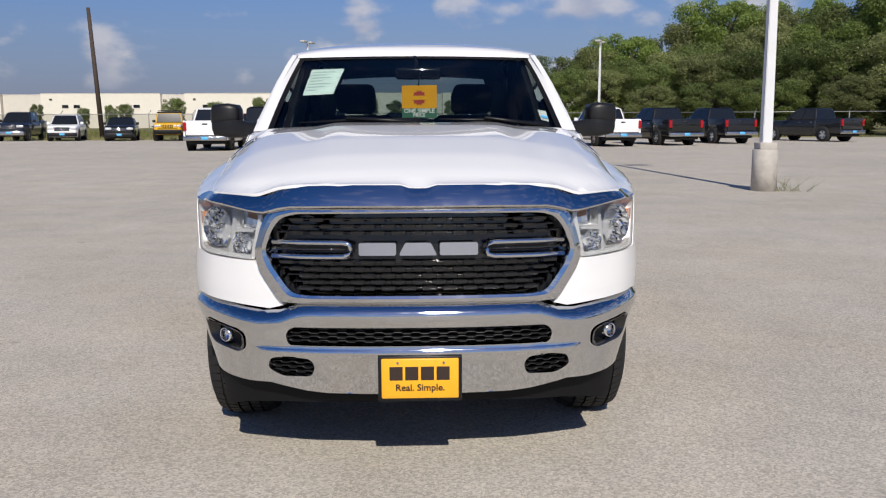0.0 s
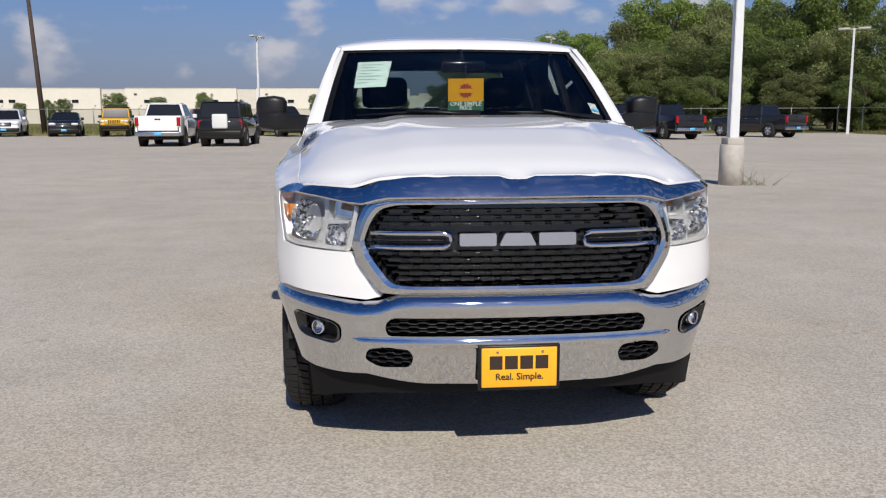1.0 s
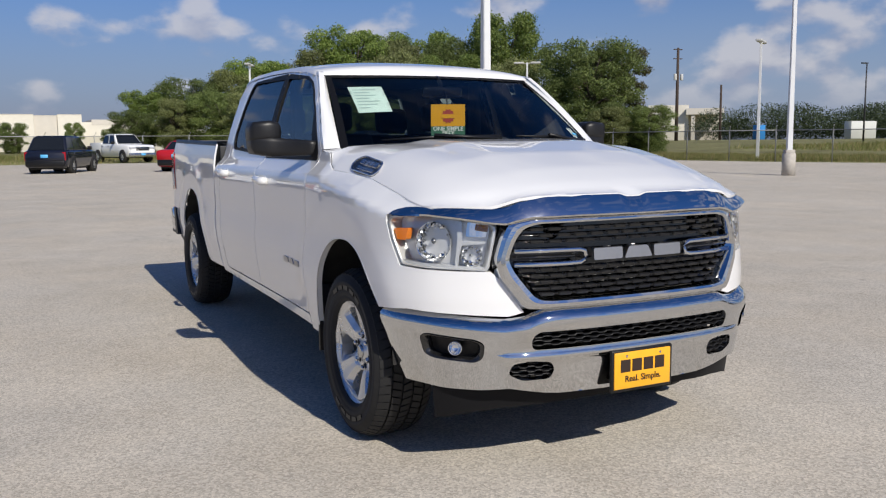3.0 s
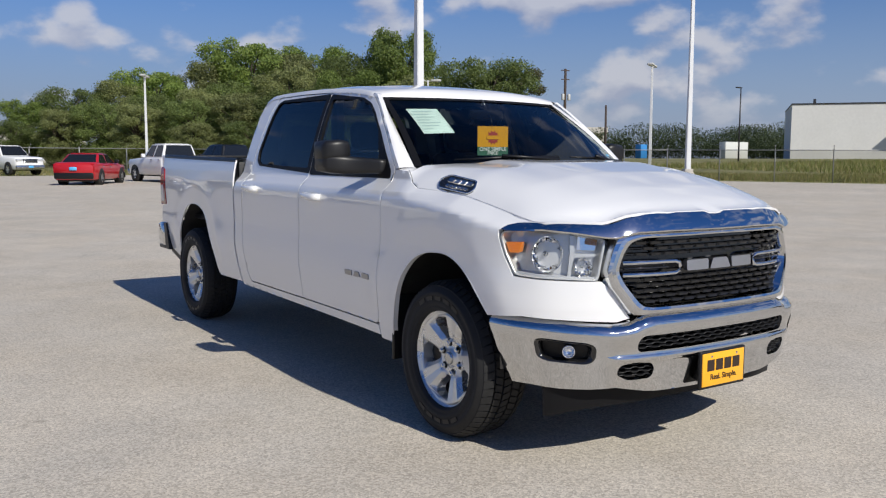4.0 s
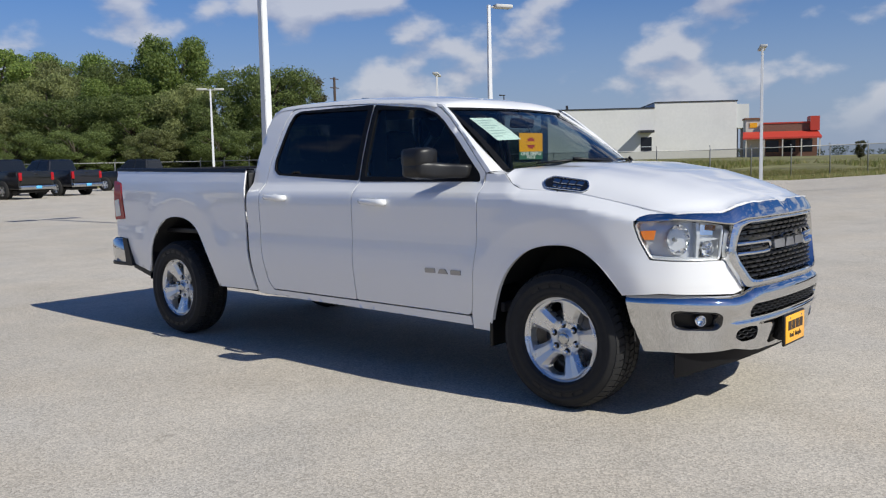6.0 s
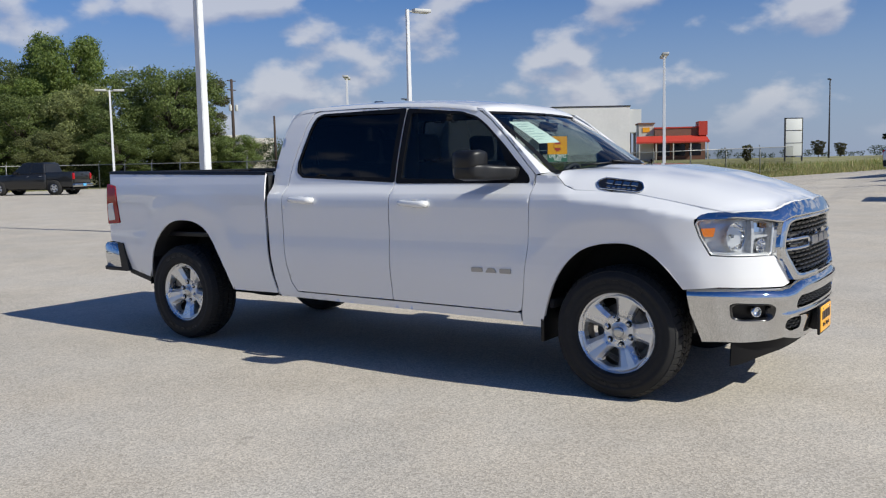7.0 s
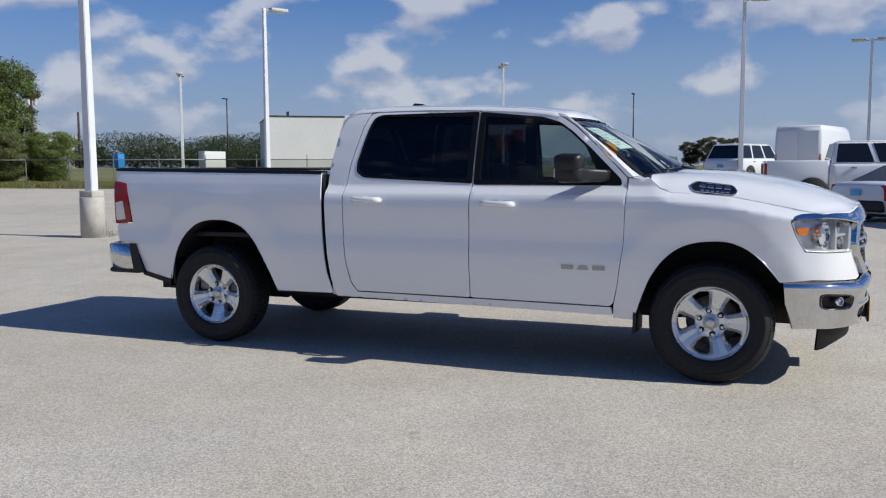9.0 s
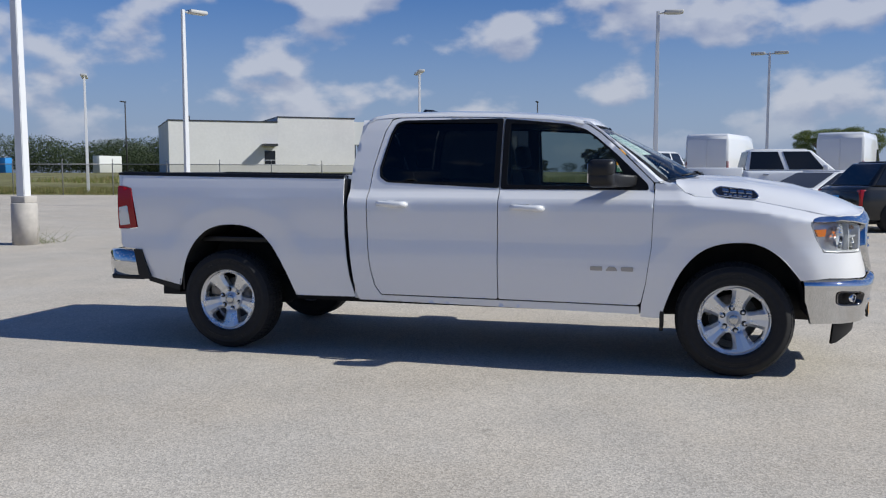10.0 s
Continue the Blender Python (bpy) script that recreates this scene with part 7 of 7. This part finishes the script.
def vehicle(name, label, category, color, at, turn, L, W, H, belt, hood, cab, r=0.37, z0=0.26, deck=None, bed=None, style="car", trim=M_SATIN, tail=M_RED, roof_mat=None, plate=M_PLATEB, metal=0.0):
    """A parked vehicle with its nose along -y before it is turned. cab: windscreen foot, roof front, roof back, back foot (y from the middle)."""
    x, y = at
    e = thing(name, (0, 0, 0), label, category, "parked vehicles")
    pm = paint(name + "_paint", color, metal)
    hl = L / 2
    wf, rf, rb, wb = cab
    back = bed[1] if bed else (deck or belt)
    st = [(-hl, hood - 0.30, 0.80, 0.12), (-hl + 0.06, hood - 0.12, 0.90, 0.04), (-hl + 0.25, hood - 0.03, 0.97, 0.0), (wf - 0.1, hood + 0.04 if style != "box4" else hood, 1.0, 0.0), (wf + 0.25, belt, 1.0, 0.0), (rb, belt, 1.0, 0.0)]
    if bed:
        st += [(bed[0], belt, 1.0, 0.0)]
    else:
        st += [(wb, back, 1.0, 0.0), (hl - 0.10, back - 0.03, 0.97, 0.02), (hl, back - 0.12, 0.92, 0.10)]
    part("body", body_loft(st, W, z0), pm, e)
    if bed:
        y0, zb = bed
        for s in (-1, 1):
            part("bed_side", bbox(min(s * W / 2 * 0.97, s * (W / 2 * 0.97 - 0.10)), y0 + 0.02, z0 + 0.12, max(s * W / 2 * 0.97, s * (W / 2 * 0.97 - 0.10)), hl - 0.08, zb, 0.03, 2), pm, e)
        part("bed_floor", bbox(-W / 2 * 0.9, y0 + 0.02, 0.62, W / 2 * 0.9, hl - 0.1, 0.80, 0.01), M_DARK, e)
        part("bed_front_wall", bbox(-W / 2 * 0.9, y0 + 0.0, 0.5, W / 2 * 0.9, y0 + 0.05, zb, 0.01), pm, e)
        tg = part("tailgate", bbox(-W / 2 * 0.84, hl - 0.09, 0.70, W / 2 * 0.84, hl - 0.03, zb - 0.01, 0.015, 2), pm, e)
        part("tailgate_handle", bbox(-0.12, hl - 0.035, zb - 0.20, 0.12, hl - 0.022, zb - 0.13, 0.004, 1), M_BLACKPL, tg)
        part("rear_bumper", bbox(-W / 2 * 0.95, hl - 0.12, 0.46, W / 2 * 0.95, hl + 0.10, 0.66, 0.03, 2), trim, e, "bright rear bumper")
    else:
        part("rear_bumper", bbox(-W / 2 * 0.92, hl - 0.10, z0 + 0.06, W / 2 * 0.92, hl + 0.05, z0 + 0.34, 0.05, 2), M_BLACKPL, e)
    # cabin
    wl, wt = W / 2 * 0.93, W / 2 * (0.74 if style != "box4" else 0.86)
    zb = belt - 0.02
    co = [(-wl, wf, zb), (wl, wf, zb), (wl, wb, zb), (-wl, wb, zb), (-wt, rf, H - 0.04), (wt, rf, H - 0.04), (wt, rb, H - 0.04), (-wt, rb, H - 0.04)]
    bm = raw(co, [(0, 3, 2, 1), (4, 5, 6, 7), (0, 1, 5, 4), (1, 2, 6, 5), (2, 3, 7, 6), (3, 0, 4, 7)])
    bmesh.ops.bevel(bm, geom=bm.edges[:], offset=0.07, segments=3, affect="EDGES", profile=0.5)
    cabin = part("cabin", bm, roof_mat or pm, e)
    part("roof_panel", bbox(-wt * 0.9, rf + 0.12, H - 0.05, wt * 0.9, rb - 0.12, H, 0.03, 2), roof_mat or pm, cabin)
    glass_quad([co[0], co[1], co[5], co[4]], 0.91, Vector((0, -1, 0)), M_WINDARK, "windscreen", cabin, "dark reflecting windscreen")
    glass_quad([co[2], co[3], co[7], co[6]], 0.88, Vector((0, 1, 0)), M_WINDARK, "rear_window", cabin)
    for s in (-1, 1):
        A0, A1, B0, B1 = Vector((s * wl, wf + 0.25, zb)), Vector((s * wl, wb - 0.06, zb)), Vector((s * wt, rf + 0.02, H - 0.04)), Vector((s * wt, rb, H - 0.04))
        n_w = 3 if (wb - wf > 3.0 and not bed) else 2
        for k in range(n_w):
            f0, f1 = k / n_w, (k + 1) / n_w
            glass_quad([A0.lerp(A1, f0), A0.lerp(A1, f1), B0.lerp(B1, f1), B0.lerp(B1, f0)], 0.86, Vector((s, 0, 0)), M_WINDARK, "side_window", cabin)
        m = part("door_mirror", bbox(min(s * W / 2 * 0.97, s * (W / 2 + 0.17)), wf + 0.30, belt - 0.01, max(s * W / 2 * 0.97, s * (W / 2 + 0.17)), wf + 0.44, belt + 0.17, 0.03, 2), M_BLACKPL if style != "white" else pm, e)
        for k, yd in enumerate((wf + 0.42, wf + 0.42 + (wb - wf) * 0.36)):
            part("door_handle", bbox(min(s * (W / 2 - 0.01), s * (W / 2 + 0.02)), yd + 0.65, belt - 0.16, max(s * (W / 2 - 0.01), s * (W / 2 + 0.02)), yd + 0.83, belt - 0.12, 0.008, 1), trim, e)
        # lamps
        part("headlamp", bbox(min(s * W * 0.24, s * W * 0.455), -hl - 0.015, hood - 0.30, max(s * W * 0.24, s * W * 0.455), -hl + 0.16, hood - 0.14, 0.03, 2), M_LAMPGREY, e, "clear headlamp")
        zt = back if not bed else bed[1]
        part("tail_lamp", bbox(min(s * W * 0.40, s * W * 0.478), hl - 0.16, zt - 0.46, max(s * W * 0.40, s * W * 0.478), hl - 0.005, zt - 0.08, 0.02, 2), tail, e, "red tail lamp")
        for yy in (-hl + L * 0.165, hl - L * (0.20 if not bed else 0.215)):
            # dark ring proud of the uncut body, for the shade of the wheel well
            b = lathe(((r * 0.8, s * 0.0), (r + 0.055, s * 0.0), (r + 0.06, s * -0.05), (r + 0.04, s * -0.3), (r * 0.8, s * -0.3)), 28)
            bmesh.ops.transform(b, matrix=pose(s * (W / 2 + 0.004), yy, r + 0.03), verts=b.verts)
            part("wheel_arch", b, M_DARK, e)
            car_wheel(s * (W / 2 - 0.10), yy, r, 0.25, e, s, M_ALLOY if style != "black" else M_ALLOYDK)
    grille = part("grille", bbox(-W * 0.235, -hl - 0.01, hood - 0.40, W * 0.235, -hl + 0.10, hood - 0.14, 0.02, 2), M_GLOSSBK, e)
    for k in range(3):
        part("grille_bar", bbox(-W * 0.22, -hl - 0.022, hood - 0.36 + k * 0.075, W * 0.22, -hl - 0.008, hood - 0.335 + k * 0.075, 0.004, 1), trim, grille)
    part("front_bumper", bbox(-W / 2 * 0.94, -hl - 0.05, z0 + 0.03, W / 2 * 0.94, -hl + 0.14, z0 + 0.30, 0.05, 2), trim if bed else M_BLACKPL, e)
    part("number_plate", bbox(-0.16, hl + 0.06 + (0.05 if bed else 0), 0.50 if bed else z0 + 0.45, 0.16, hl + 0.07 + (0.05 if bed else 0), 0.64 if bed else z0 + 0.60, 0.004, 1), plate, e, "blue dealer plate")
    part("number_plate", bbox(-0.16, -hl - 0.07, z0 + 0.12, 0.16, -hl - 0.05, z0 + 0.26, 0.004, 1), plate, e)
    part("underbody", bbox(-W * 0.40, -hl + 0.25, z0 - 0.06, W * 0.40, hl - 0.2, z0 + 0.08, 0.02, 1), M_DARK, e)
    e.matrix_basis = pose(x, y, gz(x, y), 0, 0, turn)
    for o in e.children:
        o.matrix_parent_inverse = Matrix()
    return e


TRUCK_CAB = (-1.15, -0.45, 0.95, 1.10)
TK = dict(L=5.9, W=2.02, H=1.95, belt=1.27, hood=1.20, cab=TRUCK_CAB, r=0.40, z0=0.36, bed=(1.14, 1.36))
vehicle("pickup_truck", "dark blue pickup truck parked at the grass edge", "pickup truck", (0.010, 0.014, 0.024), (-27.0, 57.9), 8, **TK)
vehicle("sport_utility_vehicle", "white sport utility vehicle with a black grille", "SUV", (0.78, 0.78, 0.78), (-23.6, 57.2), 13, 4.9, 1.98, 1.76, 1.10, 1.05, (-1.15, -0.45, 1.75, 2.15), style="white")
vehicle("sedan_car", "black saloon car with bright thin lamps", "car", (0.006, 0.006, 0.008), (-19.8, 57.0), 13, 4.9, 1.95, 1.58, 1.06, 1.02, (-1.0, -0.15, 1.0, 1.75), r=0.34, z0=0.22, deck=1.02, style="black")
jeep = vehicle("off_road_vehicle", "yellow boxy off-road vehicle with black grille slots", "off-road vehicle", (0.72, 0.40, 0.02), (-16.3, 56.2), 10, 4.3, 1.88, 1.86, 1.22, 1.20, (-0.75, -0.55, 1.7, 1.9), r=0.42, z0=0.42, style="box4", trim=M_BLACKPL)
M_JEEP = scene.objects["off_road_vehicle"].children[0].data.materials[0]
face = [part("front_panel", bbox(-0.60, -2.21, 0.80, 0.60, -2.12, 1.13, 0.03), M_JEEP, None, "yellow front panel with upright slots"), part("soft_top", bbox(-0.78, -0.50, 1.84, 0.78, 1.72, 1.92, 0.03), M_BLACKPL, None, "black roof"), part("roof_rack", bbox(-0.70, -0.45, 1.97, 0.70, 1.5, 2.01, 0.015), M_BLACKPL, None), part("winch_bumper", bbox(-0.85, -2.42, 0.52, 0.85, -2.12, 0.74, 0.03), M_BLACKPL, None)]
for q in range(7):
    face.append(part("grille_slot", bbox(-0.36 + q * 0.105, -2.222, 0.84, -0.30 + q * 0.105, -2.20, 1.07, 0.01, 1), M_GLOSSBK, None))
for q in (-0.485, 0.485):
    b = lathe(((0.0, 0.02), (0.07, 0.015), (0.085, 0.0), (0.085, -0.05)), 20)
    bmesh.ops.transform(b, matrix=pose(q, -2.205, 0.99, 0, 0, -90), verts=b.verts)
    face.append(part("round_headlamp", b, M_LAMPGREY, None))
for q in (-1, 1):
    face.append(part("wheel_flare", bbox(min(q * 0.80, q * 1.02), -2.15, 0.90, max(q * 0.80, q * 1.02), -0.95, 0.98, 0.03), M_BLACKPL, None))
for ob in face:
    ob.parent = jeep
vehicle("pickup_truck", "white pickup truck parked with its tailgate out", "pickup truck", (0.78, 0.78, 0.78), (-9.3, 38.4), 182, **TK, style="white")
dfd = vehicle("off_road_vehicle", "black boxy off-road vehicle with white spare wheel cover", "off-road vehicle", (0.007, 0.007, 0.007), (-6.35, 37.6), 177, 4.7, 2.0, 1.97, 1.25, 1.15, (-1.0, -0.6, 2.1, 2.25), r=0.40, z0=0.38, style="box4", trim=M_SATIN)
b = bbox(-0.34, 2.34, 0.79, 0.34, 2.50, 1.43, 0.075, 4)
sp = part("spare_wheel_cover", b, M_SIGNW, None, "rounded white spare wheel cover")
sp.parent = dfd
vehicle("sport_utility_vehicle", "dark blue full-size sport utility vehicle", "SUV", (0.006, 0.008, 0.016), (-5.4, 54.6), 27, 5.3, 2.05, 1.95, 1.22, 1.15, (-1.35, -0.7, 2.1, 2.45), r=0.40, z0=0.30)
vehicle("crossover_car", "dark navy crossover parked with its tail out", "SUV", (0.006, 0.008, 0.018), (0.0, 41.0), 158, 4.6, 1.86, 1.70, 1.05, 1.02, (-1.1, -0.35, 1.6, 2.05), r=0.36, z0=0.26)
vehicle("pickup_truck", "white pickup truck with a dark front, far off", "pickup truck", (0.78, 0.78, 0.78), (4.9, 61.2), 20, **TK)
vehicle("sport_utility_vehicle", "maroon sport utility vehicle behind the others", "SUV", (0.10, 0.02, 0.025), (-9.6, 50.5), 15, 4.8, 1.95, 1.76, 1.10, 1.05, (-1.1, -0.45, 1.75, 2.15))
vehicle("sedan_car", "bright red saloon car with a window sticker", "car", (0.42, 0.012, 0.018), (5.87, 40.4), 150, 4.8, 1.88, 1.45, 0.98, 0.95, (-1.0, -0.15, 1.05, 1.75), r=0.34, z0=0.22, deck=1.04)
vehicle("pickup_truck", "white crew-cab pickup truck beside the dark ones", "pickup truck", (0.78, 0.78, 0.78), (10.0, 41.7), 190, **TK, style="white")
vehicle("pickup_truck", "black pickup truck parked with its tailgate out", "pickup truck", (0.006, 0.0065, 0.007), (13.4, 42.9), 193, **TK)
vehicle("pickup_truck", "dark navy pickup truck parked with its tailgate out", "pickup truck", (0.007, 0.008, 0.013), (17.2, 45.4), 193, **TK)
vehicle("pickup_truck", "dark grey heavy pickup truck parked alone", "pickup truck", (0.013, 0.014, 0.016), (24.3, 48.2), 205, **TK)
# beyond the bonnet
TK2 = dict(TK, L=6.6, H=2.05, belt=1.36, hood=1.30, cab=(-1.45, -0.70, 1.22, 1.36), bed=(1.40, 1.45), z0=0.42, r=0.42, W=2.05)
vehicle("pickup_truck", "pale silver pickup truck seen from its side", "pickup truck", (0.78, 0.79, 0.80), (23.8, -2.75), 5, **TK2, style="white")
vehicle("sedan_car", "white fastback car", "car", (0.75, 0.75, 0.76), (18.7, -3.7), 40, 4.7, 1.86, 1.45, 0.98, 0.93, (-1.0, -0.15, 0.85, 1.9), r=0.34, z0=0.2, deck=1.0, style="white")
scene.objects["sedan_car.002"]["label"] = "white fastback car with dark side glass"
vehicle("crossover_car", "dark grey crossover with bright red tail lamps", "SUV", (0.012, 0.013, 0.015), (16.4, -5.35), 22, 4.7, 1.9, 1.66, 1.08, 1.04, (-1.1, -0.35, 1.6, 2.1), r=0.36, z0=0.26)
vehicle("sport_utility_vehicle", "white sport utility vehicle with a dark rear window", "SUV", (0.75, 0.76, 0.77), (40.3, 1.75), 62, 5.2, 2.03, 1.92, 1.18, 1.10, (-1.3, -0.65, 2.1, 2.45), r=0.39, z0=0.30, style="white")


def van(at, turn):
    e = thing("cargo_van", (0, 0, 0), "tall white panel van with flat rear doors", "van", "parked vehicles")
    pm = paint("van_paint", (0.74, 0.75, 0.76))
    st = [(-2.9, 0.95, 0.86, 0.1), (-2.75, 1.15, 0.94, 0.0), (-1.95, 1.42, 0.98, 0.0), (-1.6, 2.05, 0.96, 0.0), (-1.2, 2.55, 0.94, 0.0), (-0.6, 2.66, 0.95, 0.0), (2.7, 2.66, 0.95, 0.0), (2.9, 2.56, 0.93, 0.06)]
    part("body", body_loft(st, 2.05, 0.36), pm, e)
    for s in (-1, 1):
        part("rear_door", bbox(min(s * 0.02, s * 0.88), 2.86, 0.6, max(s * 0.02, s * 0.88), 2.925, 2.42, 0.03, 2), pm, e)
        part("tail_lamp", bbox(min(s * 0.86, s * 0.96), 2.78, 0.95, max(s * 0.86, s * 0.96), 2.90, 1.45, 0.02, 1), M_RED, e)
        glass_quad([(s * 0.99, -1.65, 1.35), (s * 0.99, -0.7, 1.35), (s * 0.96, -0.75, 2.0), (s * 0.96, -1.35, 2.0)], 0.95, Vector((s, 0, 0)), M_WINDARK, "side_window", e)
        for yy in (-2.0, 1.75):
            car_wheel(s * 0.92, yy, 0.35, 0.22, e, s, M_ALLOYDK)
    glass_quad([(-0.85, -1.98, 1.46), (0.85, -1.98, 1.46), (0.80, -1.38, 2.38), (-0.80, -1.38, 2.38)], 0.93, Vector((0, -1, 0.3)), M_WINDARK, "windscreen", e)
    part("rear_bumper", bbox(-0.95, 2.85, 0.40, 0.95, 3.0, 0.58, 0.03), M_BLACKPL, e)
    e.matrix_basis = pose(*at, gz(*at), 0, 0, turn)
    for o in e.children:
        o.matrix_parent_inverse = Matrix()


van((36.5, -1.4), 72)
van((36.5, -6.9), 72)
